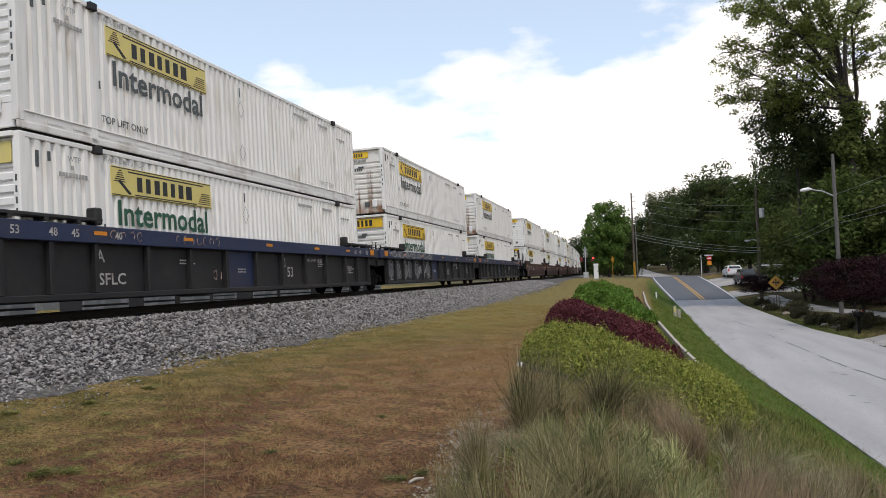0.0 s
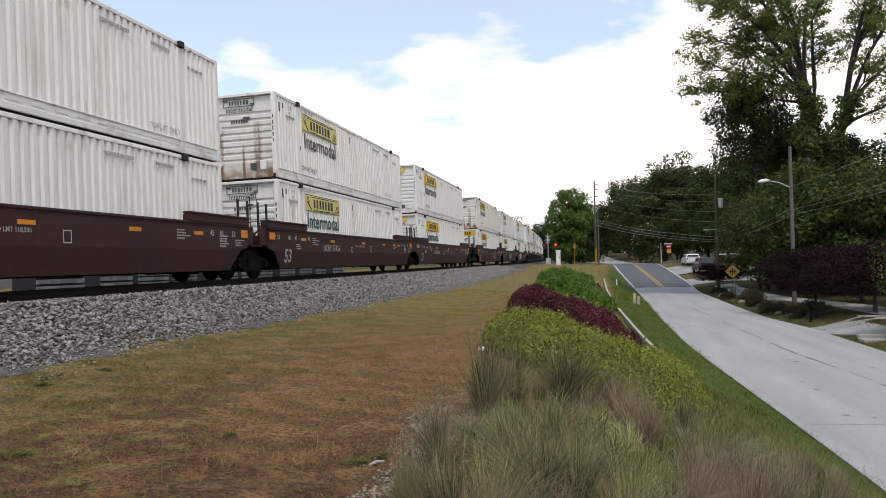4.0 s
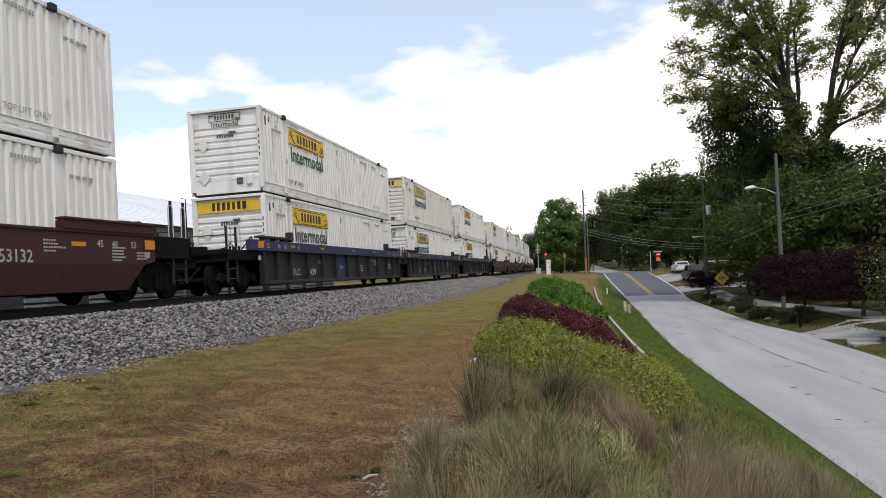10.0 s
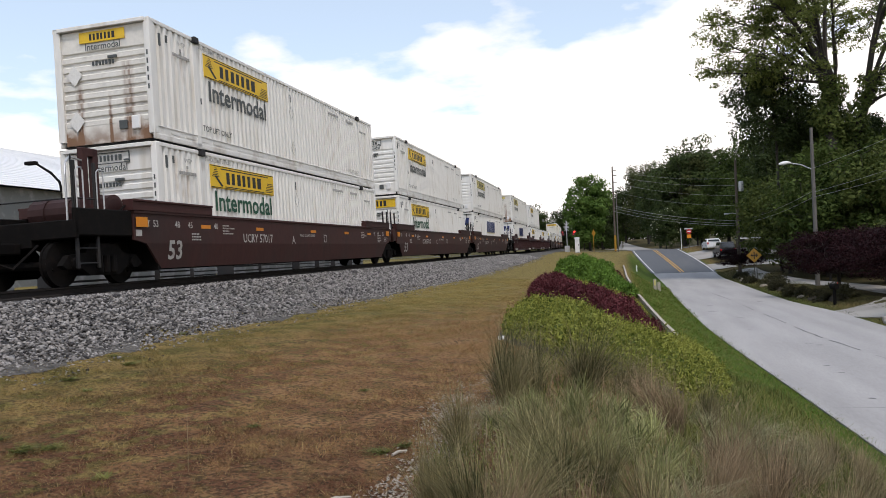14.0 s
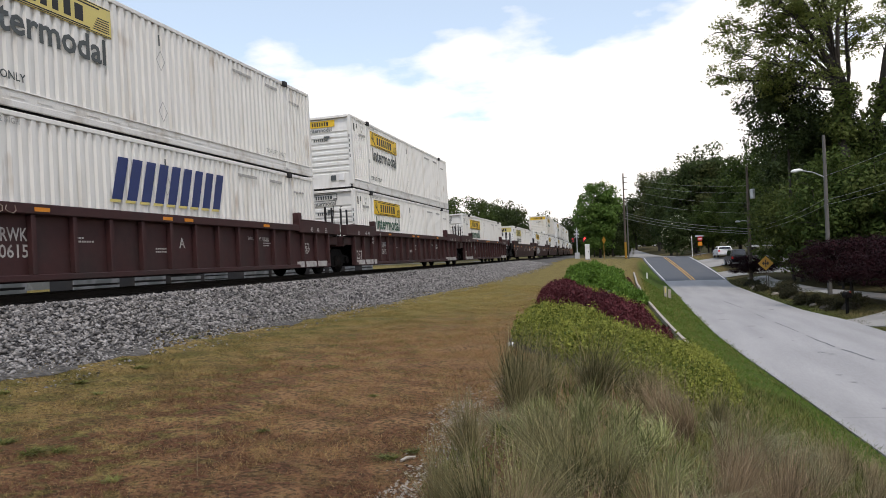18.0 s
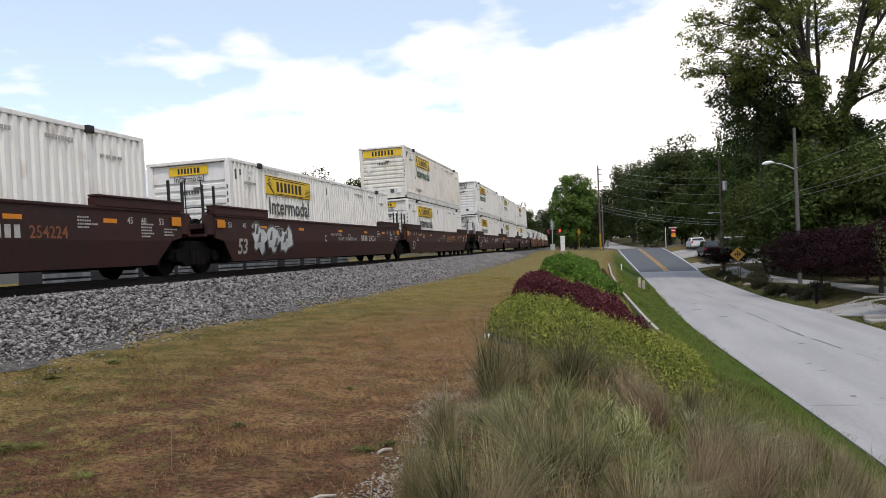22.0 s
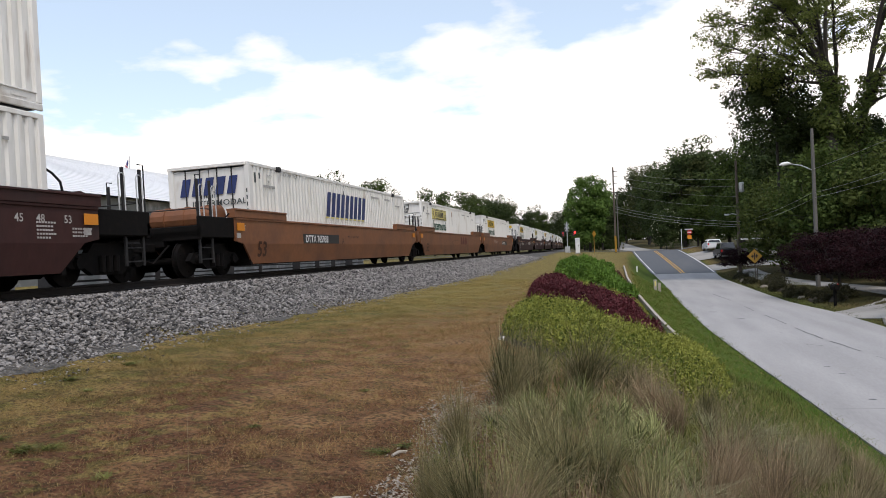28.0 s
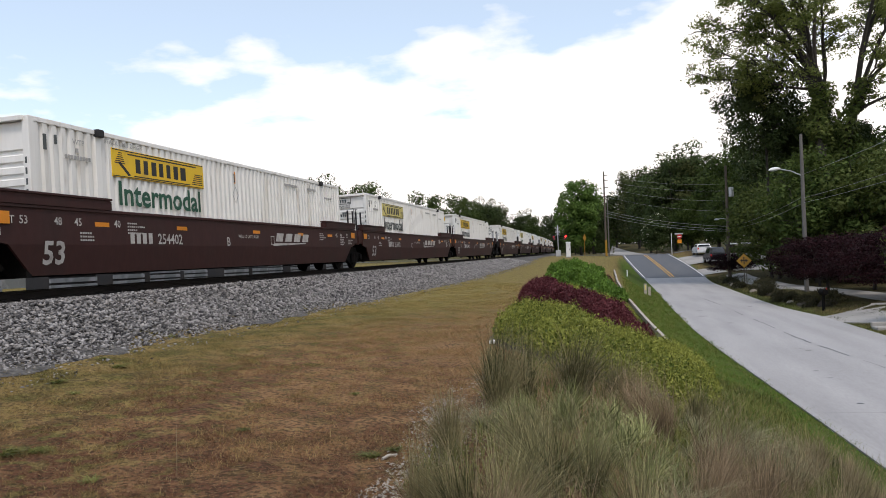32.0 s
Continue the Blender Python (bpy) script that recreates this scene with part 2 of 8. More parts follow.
TIE = material("shaded_old_tie_wood", (0.014, 0.012, 0.011), 0.95, alt=(0.028, 0.024, 0.02), stretch=(0.3, 3, 3), scale=3, fine=0.25, bump=0.4, bump_scale=14, by_object=0.2)
STONE = material("ballast_stone", (0.37, 0.35, 0.335), 0.95, alt=(0.26, 0.245, 0.23), amount=0.6, scale=1.2, fine=0.3, fine_scale=30, bump=0.5, bump_scale=40,
                 by_island=1.0, island_alt=(0.035, 0.034, 0.036), spec=0.15)
BALLAST = material("ballast_bed", (0.1, 0.093, 0.085), 0.95, alt=(0.03, 0.029, 0.029), amount=0.8, scale=9, fine=0.6, fine_scale=17, bump=1.0, bump_scale=26)
CONCRETE = material("road_concrete", (0.37, 0.353, 0.345), 0.9, alt=(0.285, 0.274, 0.268), amount=0.9, scale=0.5, stretch=(1.8, 0.22, 1), fine=0.11, fine_scale=26, bump=0.15,
                    bump_scale=50)
ASPHALT = material("road_asphalt", (0.10, 0.105, 0.115), 0.85, alt=(0.13, 0.13, 0.135), amount=0.6, scale=0.25, stretch=(1.5, 0.3, 1), fine=0.12, fine_scale=40, bump=0.25, bump_scale=90)
DRIVE = material("driveway_concrete", (0.33, 0.31, 0.285), 0.9, alt=(0.24, 0.225, 0.205), amount=0.5, scale=0.4, fine=0.08, bump=0.12)
PAINT_W = material("road_paint_white", (0.72, 0.72, 0.7), 0.6, alt=(0.5, 0.5, 0.48), fine=0.1, bump=0.05)
PAINT_Y = material("road_paint_yellow", (0.72, 0.38, 0.04), 0.6, alt=(0.5, 0.3, 0.07), fine=0.1, bump=0.05)
TAR = material("crack_filler", (0.13, 0.13, 0.135), 0.8, fine=0.1, bump=0.05)
TIMBER = material("weathered_timber", (0.38, 0.34, 0.29), 0.85, alt=(0.22, 0.19, 0.16), stretch=(3, 0.4, 3), scale=3, fine=0.2, bump=0.3, bump_scale=18)
POLE_WOOD = material("pole_wood", (0.105, 0.083, 0.065), 0.9, alt=(0.07, 0.056, 0.046), stretch=(4, 4, 0.3), scale=2, fine=0.15, bump=0.3, bump_scale=10)
POLE_GREY = material("pole_grey_wood", (0.125, 0.117, 0.107), 0.9, alt=(0.085, 0.08, 0.074), stretch=(4, 4, 0.3), scale=2, fine=0.15, bump=0.3, bump_scale=10)
GALV = material("galvanised_metal", (0.5, 0.51, 0.52), 0.45, 0.5, alt=(0.4, 0.4, 0.41), fine=0.06, bump=0.03)
CABLE = material("grey_cable", (0.3, 0.3, 0.3), 0.6, fine=0.05, bump=0)
# dark for a yellow: the shade on the warning sign is in the colour
SIGN_Y = material("sign_yellow", (0.36, 0.19, 0.02), 0.45, fine=0.05, bump=0.02)
SIGN_R = material("sign_red", (0.55, 0.03, 0.03), 0.45, fine=0.05, bump=0.02)
SIGN_W = material("sign_white", (0.75, 0.75, 0.74), 0.5, fine=0.05, bump=0.02)
SIGN_O = material("sign_orange", (0.8, 0.3, 0.02), 0.45, fine=0.05, bump=0.02)
BARK = material("bark", (0.045, 0.039, 0.033), 0.95, alt=(0.026, 0.022, 0.019), stretch=(3, 3, 0.6), scale=3, fine=0.25, bump=0.6, bump_scale=9)
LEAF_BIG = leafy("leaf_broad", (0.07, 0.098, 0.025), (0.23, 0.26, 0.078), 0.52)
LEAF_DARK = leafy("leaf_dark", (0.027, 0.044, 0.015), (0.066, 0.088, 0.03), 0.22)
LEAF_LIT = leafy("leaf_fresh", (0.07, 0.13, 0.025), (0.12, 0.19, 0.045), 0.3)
LEAF_PURPLE = leafy("leaf_maple_purple", (0.0085, 0.0042, 0.0048), (0.03, 0.0092, 0.0115), 0.22)
LEAF_BED = leafy("leaf_purple_bed", (0.055, 0.017, 0.02), (0.15, 0.042, 0.048), 0.2)
LEAF_LIME = leafy("leaf_lime_bed", (0.066, 0.098, 0.017), (0.38, 0.385, 0.085), 0.3)
LEAF_SHRUB = leafy("leaf_shrub", (0.035, 0.085, 0.013), (0.17, 0.28, 0.05), 0.3)
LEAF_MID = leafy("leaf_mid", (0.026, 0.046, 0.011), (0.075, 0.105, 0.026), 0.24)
# paler twin of leaf_mid, the light is put into the leaf colour
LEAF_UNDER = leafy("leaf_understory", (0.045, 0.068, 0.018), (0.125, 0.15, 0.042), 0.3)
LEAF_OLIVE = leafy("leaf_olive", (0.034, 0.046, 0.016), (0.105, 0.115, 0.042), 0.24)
BLOSSOM = leafy("blossom_white", (0.6, 0.58, 0.5), (0.35, 0.4, 0.2), 0.3)
SOIL = material("bed_soil", (0.045, 0.035, 0.025), 0.95, alt=(0.07, 0.055, 0.04), fine=0.3, bump=0.5)
# verge grass kept dark as well, tree shade included in its blade colour
BLADE_VERGE = leafy("verge_blade", (0.03, 0.036, 0.014), (0.12, 0.115, 0.045), 0.2)
LEAF_VERGE = leafy("leaf_verge", (0.018, 0.02, 0.011), (0.075, 0.068, 0.034), 0.2)
BLADE_TAN = leafy("fountain_grass_dry", (0.075, 0.06, 0.03), (0.56, 0.44, 0.27), 0.25, 1.9)
BLADE_DUSK = leafy("fountain_grass_dark", (0.04, 0.046, 0.017), (0.44, 0.375, 0.2), 0.22, 1.9)
BLADE_GREY = leafy("fountain_grass_green", (0.05, 0.056, 0.021), (0.5, 0.44, 0.23), 0.25, 1.9)
BLADE_PALE = leafy("broad_blade", (0.07, 0.088, 0.03), (0.46, 0.46, 0.21), 0.25, 1.7)
BLADE_RED = leafy("red_brown_stem", (0.062, 0.047, 0.027), (0.5, 0.365, 0.23), 0.25, 1.9)
BLADE_SILVER = leafy("silver_green_blade", (0.062, 0.066, 0.03), (0.44, 0.42, 0.24), 0.25, 1.9)
METAL_ROOF = material("white_metal_roof", (0.74, 0.745, 0.75), 0.55, alt=(0.64, 0.645, 0.65), amount=0.4, scale=0.3, fine=0.03, bump=0.02)
PANEL_GREY = material("grey_wall_panel", (0.14, 0.15, 0.15), 0.6, alt=(0.3, 0.3, 0.31), fine=0.06, bump=0.05)
CAR_DARK = material("dark_car_paint", (0.008, 0.009, 0.014), 0.3, 0.0, fine=0.03, bump=0, spec=0.6)
CAR_WHITE = material("white_car_paint", (0.7, 0.71, 0.72), 0.25, fine=0.03, bump=0, spec=0.6)
CAR_GREY = material("grey_car_paint", (0.3, 0.31, 0.32), 0.25, 0.3, fine=0.03, bump=0, spec=0.6)
GLASS = material("car_glass", (0.015, 0.018, 0.02), 0.05, fine=0, bump=0, spec=0.8)
RUBBER = material("tyre_rubber", (0.02, 0.02, 0.02), 0.85, fine=0.1, bump=0.05)
FLAG_R = material("flag_red", (0.45, 0.03, 0.04), 0.7, fine=0.05, bump=0)
FLAG_B = material("flag_blue", (0.03, 0.04, 0.16), 0.7, fine=0.05, bump=0)


def glowing(name, colour, strength):
    m = bpy.data.materials.new(name)
    m.use_nodes = True
    b = m.node_tree.nodes["Principled BSDF"]
    b.inputs["Base Color"].default_value = b.inputs["Emission Color"].default_value = (*colour, 1)
    b.inputs["Emission Strength"].default_value = strength
    return m


RED_LAMP = glowing("red_signal_lamp", (1.0, 0.03, 0.02), 3.0)


def lawn_material(name, blade):
    """Patchy summer lawn: burnt red-brown in the middle of the strip, straw, green near the stones and on the bank."""
    m = bpy.data.materials.new(name)
    m.use_nodes = True
    nt = m.node_tree
    b = nt.nodes["Principled BSDF"]
    N, lk = nt.nodes.new, nt.links.new
    b.inputs["Roughness"].default_value = 0.9
    b.inputs["Specular IOR Level"].default_value = 0.03
    geo = N("ShaderNodeNewGeometry")
    sep = N("ShaderNodeSeparateXYZ")
    lk(geo.outputs["Position"], sep.inputs[0])

    def noise_of(scale, detail=4.0):
        n = N("ShaderNodeTexNoise")
        lk(geo.outputs["Position"], n.inputs["Vector"])
        n.inputs["Scale"].default_value, n.inputs["Detail"].default_value = scale, detail
        return n.outputs[0]

    def mth(op, a, c, clamp=False):
        n = N("ShaderNodeMath")
        n.operation, n.use_clamp = op, clamp
        for k, v in enumerate((a, c)):
            if isinstance(v, (int, float)):
                n.inputs[k].default_value = v
            else:
                lk(v, n.inputs[k])
        return n.outputs[0]

    def rng(v, a, c, lo=0.0, hi=1.0):
        n = N("ShaderNodeMapRange")
        n.interpolation_type = "SMOOTHSTEP"
        lk(v, n.inputs[0])
        for k, w in enumerate((a, c, lo, hi)):
            n.inputs[k + 1].default_value = w
        return n.outputs[0]

    def mixed(fac, a, c):
        n = N("ShaderNodeMix")
        n.data_type = "RGBA"
        lk(fac, n.inputs["Factor"])
        for k, v in (("A", a), ("B", c)):
            if isinstance(v, tuple):
                n.inputs[k].default_value = (*v, 1)
            else:
                lk(v, n.inputs[k])
        return n.outputs["Result"]

    broad, mid, small = noise_of(0.45), noise_of(2.2), noise_of(22.0, 4.0)
    x, y = sep.outputs[0], sep.outputs[1]
    # green share: near the stones, beyond the bank's crown, and further along the strip
    wob = mth("ADD", x, mth("MULTIPLY", mth("SUBTRACT", broad, 0.5), 3.4))
    near_stone = rng(wob, -4.5, -6.6)
    bank = mth("MULTIPLY", mth("MULTIPLY", rng(x, -0.1, 1.0), rng(x, 10.5, 8.5, 0.25, 1.0)), rng(y, 125.0, 95.0, 0.15, 1.0))
    yw = mth("ADD", y, mth("MULTIPLY", mth("SUBTRACT", broad, 0.5), 14.0))
    along = mth("MULTIPLY", rng(yw, 11.0, 24.0, 0.0, 0.8), rng(wob, -2.2, -4.6, 0.35, 1.0))
    green = mth("ADD", mth("ADD", mth("MULTIPLY", near_stone, 0.85), bank), along, True)
    green = mth("ADD", green, mth("MULTIPLY", rng(noise_of(5.5), 0.49, 0.6, 0.0, 0.85), rng(wob, -1.8, -5.0, 0.3, 1.0)), True)
    green = mth("ADD", green, mth("MULTIPLY", rng(yw, 38.0, 66.0, 0.0, 0.75), rng(x, 1.0, -0.5)), True)
    straw = mth("ADD", mth("ADD", rng(mid, 0.46, 0.62, 0.0, 0.6), rng(yw, 6.0, 14.0, 0.0, 0.7)), mth("MULTIPLY", rng(wob, -5.2, -2.6, 0.0, 0.35), rng(y, 4.0, 9.0)), True)
    k = 1.25 if blade else 1.0
    dry = mixed(straw, (0.122 * k, 0.058 * k, 0.034 * k), (0.26 * k, 0.148 * k, 0.074 * k))
    grn = mixed(rng(mid, 0.35, 0.65), (0.118 * k, 0.108 * k, 0.034 * k), (0.245 * k, 0.178 * k, 0.07 * k))
    grn = mixed(rng(yw, 12.0, 26.0, 0.0, 0.6), grn, (0.285 * k, 0.23 * k, 0.082 * k))
    deep = mixed(bank, grn, (0.068 * k, 0.122 * k, 0.018 * k))
    col = mixed(green, dry, deep)
    # ground across the road darkened: the shade under its trees is painted in
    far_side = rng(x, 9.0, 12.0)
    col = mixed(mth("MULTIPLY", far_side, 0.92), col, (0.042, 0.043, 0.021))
    if blade:
        isl = geo.outputs["Random Per Island"]
        col = mixed(rng(isl, 0.55, 1.0, 0.0, 0.8), col, (0.34, 0.25, 0.11))
        col = mixed(rng(isl, 0.4, 0.0, 0.0, 0.6), col, (0.05, 0.04, 0.02))
    else:
        col = mixed(rng(small, 0.42, 0.62, 0.0, 0.75), col, (0.04, 0.028, 0.018))
        col = mixed(rng(noise_of(38.0, 2.0), 0.55, 0.75, 0.0, 0.5), col, (0.30, 0.22, 0.12))
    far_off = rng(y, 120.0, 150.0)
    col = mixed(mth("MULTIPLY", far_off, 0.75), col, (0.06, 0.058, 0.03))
    lk(col, b.inputs["Base Color"])
    if not blade:
        bp = N("ShaderNodeBump")
        bp.inputs["Strength"].default_value, bp.inputs["Distance"].default_value = 0.9, 0.04
        lk(noise_of(30.0, 5.0), bp.inputs["Height"])
        lk(bp.outputs[0], b.inputs["Normal"])
    return m


LAWN, LAWN_BLADE = lawn_material("lawn_ground", False), lawn_material("lawn_blade", True)


# ---- mesh helpers ----
class Shape:
    """Collects boxes, tubes and sheets into one mesh."""

    def __init__(self):
        self.v, self.f = [], []

    def add(self, verts, faces):
        o = len(self.v)
        self.v.extend(verts)
        self.f.extend(tuple(o + i for i in q) for q in faces)
        return self

    def box(self, x0, x1, y0, y1, z0, z1, c=0.0):
        """A box; c: how far its edges are cut off."""
        if c <= 0:
            v = [(x, y, z) for x in (x0, x1) for y in (y0, y1) for z in (z0, z1)]
            return self.add(v, [(0, 1, 3, 2), (4, 6, 7, 5), (0, 4, 5, 1), (2, 3, 7, 6), (0, 2, 6, 4), (1, 5, 7, 3)])
        v, idx = [], {}
        for i, x in enumerate((x0, x1)):
            for j, y in enumerate((y0, y1)):
                for k, z in enumerate((z0, z1)):
                    sx, sy, sz = (c, -c)[i], (c, -c)[j], (c, -c)[k]
                    for a, p in enumerate(((x, y + sy, z + sz), (x + sx, y, z + sz), (x + sx, y + sy, z))):
                        idx[i, j, k, a] = len(v)
                        v.append(p)
        f = []
        for i in (0, 1):
            f.append(tuple(idx[i, j, k, 0] for j, k in ((0, 0), (0, 1), (1, 1), (1, 0))[::1 if i == 0 else -1]))
            f.append(tuple(idx[j, i, k, 1] for j, k in ((0, 0), (0, 1), (1, 1), (1, 0))[::-1 if i == 0 else 1]))
            f.append(tuple(idx[j, k, i, 2] for j, k in ((0, 0), (0, 1), (1, 1), (1, 0))[::1 if i == 0 else -1]))
        for a in (0, 1):
            for b in (0, 1):
                f.append((idx[a, b, 0, 0], idx[a, b, 1, 0], idx[a, b, 1, 1], idx[a, b, 0, 1]))
                f.append((idx[a, 0, b, 0], idx[a, 1, b, 0], idx[a, 1, b, 2], idx[a, 0, b, 2]))
                f.append((idx[0, a, b, 1], idx[1, a, b, 1], idx[1, a, b, 2], idx[0, a, b, 2]))
        for i in (0, 1):
            for j in (0, 1):
                for k in (0, 1):
                    f.append(tuple(idx[i, j, k, a] for a in (0, 1, 2)))
        return self.add(v, f)

    def tube(self, points, radii, n=8, caps=True):
        """A tapered tube along points."""
        pts = [Vector(p) for p in points]
        if isinstance(radii, (int, float)):
            radii = [radii] * len(pts)
        v, f = [], []
        for i, p in enumerate(pts):
            d = (pts[min(i + 1, len(pts) - 1)] - pts[max(i - 1, 0)]).normalized()
            a = d.cross(Vector((0.13, 0.31, 0.94) if abs(d.z) < 0.9 else (1, 0, 0))).normalized()
            b = d.cross(a)
            for k in range(n):
                w = 2 * math.pi * k / n
                v.append(tuple(p + (a * math.cos(w) + b * math.sin(w)) * radii[i]))
        for i in range(len(pts) - 1):
            for k in range(n):
                f.append((i * n + k, i * n + (k + 1) % n, (i + 1) * n + (k + 1) % n, (i + 1) * n + k))
        if caps:
            f.append(tuple(range(n))[::-1])
            f.append(tuple((len(pts) - 1) * n + k for k in range(n)))
        return self.add(v, f)

    def plate(self, outline, x0, x1, axis=0):
        """An outline (of two coordinates) given thickness along an axis."""
        n = len(outline)

        def at(p, w):
            q = list(p)
            q.insert(axis, w)
            return tuple(q)
        v = [at(p, x0) for p in outline] + [at(p, x1) for p in outline]
        f = [tuple(range(n))[::-1], tuple(range(n, 2 * n))] + [(i, (i + 1) % n, n + (i + 1) % n, n + i) for i in range(n)]
        return self.add(v, f)

    def mesh(self, name):
        me = bpy.data.meshes.new(name)
        me.from_pydata(self.v, [], self.f)
        bm = bmesh.new()
        bm.from_mesh(me)
        bmesh.ops.recalc_face_normals(bm, faces=bm.faces)
        bm.to_mesh(me)
        bm.free()
        return me


def part(name, shape, mat, parent=None, label="", at=None):
    """One mesh object, under its thing."""
    me = shape if isinstance(shape, bpy.types.Mesh) else shape.mesh(name)
    if not me.materials:
        me.materials.append(mat)
    ob = new(name, me)
    ob.parent = parent
    if at is not None:
        ob.matrix_basis = at
    if label:
        tagged(ob, label)
    return ob


def polys(name, verts, size, mat):
    """A quick mesh of loose polygons with `size` corners each, from an array of corner points."""
    verts = np.asarray(verts, dtype=np.float32).reshape(-1, 3)
    n = len(verts)
    me = bpy.data.meshes.new(name)
    me.vertices.add(n)
    me.vertices.foreach_set("co", verts.ravel())
    me.loops.add(n)
    me.loops.foreach_set("vertex_index", np.arange(n, dtype=np.int32))
    me.polygons.add(n // size)
    me.polygons.foreach_set("loop_start", np.arange(0, n, size, dtype=np.int32))
    me.update(calc_edges=True)
    me.materials.append(mat)
    return me


def strips(name, rows, mat):
    """A quick mesh of ribbons: an array (ribbons, stations, 2 edges, 3)."""
    rows = np.asarray(rows, dtype=np.float32)
    n, s = rows.shape[:2]
    base = (np.arange(n) * s * 2)[:, None, None] + (np.arange(s - 1) * 2)[None, :, None] + np.array([0, 1, 3, 2])[None, None, :]
    idx = base.reshape(-1).astype(np.int32)
    me = bpy.data.meshes.new(name)
    me.vertices.add(n * s * 2)
    me.vertices.foreach_set("co", rows.ravel())
    me.loops.add(len(idx))
    me.loops.foreach_set("vertex_index", idx)
    me.polygons.add(len(idx) // 4)
    me.polygons.foreach_set("loop_start", np.arange(0, len(idx), 4, dtype=np.int32))
    me.update(calc_edges=True)
    me.materials.append(mat)
    return me


def thing(name, label, category, group="", kind="", at=None):
    ob = tagged(new(name), label, category, group, kind)
    if at is not None:
        ob.matrix_basis = at
    return ob


LETTERS = {}


def lettering(text, height, mat, wide=None):
    """A mesh of flat letters, facing +x, running along +y, its lower left corner at the origin."""
    key = (text, height, mat.name, wide)
    if key not in LETTERS:
        cu = bpy.data.curves.new("letters", "FONT")
        cu.body, cu.size, cu.extrude, cu.resolution_u, cu.offset = text, 1.0, 0.0, 2, 0.014 if height < 0.4 else 0.022
        tmp = bpy.data.objects.new("letters", cu)
        me = bpy.data.meshes.new_from_object(tmp)
        bpy.data.objects.remove(tmp)
        co = np.empty(len(me.vertices) * 3, dtype=np.float32)
        me.vertices.foreach_get("co", co)
        co = co.reshape(-1, 3)
        k = height / max(co[:, 1].max(), 1e-3)
        w = (wide / (co[:, 0].max() - co[:, 0].min())) if wide else k
        out = np.stack([np.zeros(len(co)), (co[:, 0] - co[:, 0].min()) * w, co[:, 1] * k], 1).astype(np.float32)
        me.vertices.foreach_set("co", out.ravel())
        me.update()
        me.materials.clear()
        me.materials.append(mat)
        LETTERS[key] = me
    return LETTERS[key]


# ---- the lie of the land ----
TRACK_X, TRACK_R, RAIL_Z, GRADE, CANT = -11.65, 3371.0, 1.18, 0.0038, radians(1.43)


def smooth(v, a, b):
    w = np.clip((np.asarray(v, dtype=float) - a) / (b - a), 0, 1)
    return w * w * (3 - 2 * w)


def track_x(y):
    return TRACK_X - np.asarray(y, dtype=float) ** 2 / (2 * TRACK_R)


def rail_z(y):
    return RAIL_Z + GRADE * np.clip(y, -120, 260)


def crown_z(y):
    return 1.0 * smooth(y, 30, 112)


def road_z(y):
    return -1.7 + 2.68 * smooth(y, 74, 122) + 3.4 * smooth(y, 175, 340)


def road_l(y):
    return 3.85 - 0.8 * smooth(y, 5, 34) + 0.25 * smooth(y, 40, 74) - 1.9 * smooth(y, 74, 118) - 9.0 * smooth(y, 130, 330)


def road_r(y):
    return 9.25 - 0.58 * smooth(y, 36, 44) + 0.45 * smooth(y, 46, 78) + 0.28 * smooth(y, 74, 86) - 1.3 * smooth(y, 86, 118) - 9.0 * smooth(y, 130, 330)


def land(x, y):
    """Height of the ground."""
    x, y = np.broadcast_arrays(np.asarray(x, dtype=float), np.asarray(y, dtype=float))
    u = x - track_x(y)
    top = rail_z(y) - 0.24 + np.clip(u, -2.4, 2.1) * math.tan(CANT)
    toe = crown_z(y) + 0.30
    crown = crown_z(y)
    far_left = rail_z(y) - 0.62
    z = np.where(u < -2.4, top + (far_left - top) * smooth(u, -2.4, -4.6), top)
    z = np.where(u > 2.1, top + (toe - top) * np.clip((u - 2.1) / 2.2, 0, 1), z)
    z = np.where(u > 4.3, toe + (crown - toe) * np.clip((u - 4.3) / np.maximum(-2.0 - (track_x(y) + 4.3), 1.0), 0, 1), z)
    rl, rr, rz = road_l(y), road_r(y), road_z(y)
    w = np.clip((x + 0.9) / np.maximum(rl - 0.35 + 0.9, 0.5), 0, 1)
    w = 0.5 * w + 0.5 * w * w * (3 - 2 * w)
    z = np.where(x > -0.9, crown + (rz - 0.01 - crown) * w, z)
    side = rz + 0.42 * smooth(x, rr + 0.2, rr + 3.5) + 0.5 * smooth(x, rr + 14, rr + 60)
    z = np.where(x > rr, side, z)
    hills = 6.0 * smooth(np.hypot(x, y - 60), 260, 900)
    return z + hills


def put(x, y, dz=0.0):
    return (x, y, float(land(x, y)) + dz)


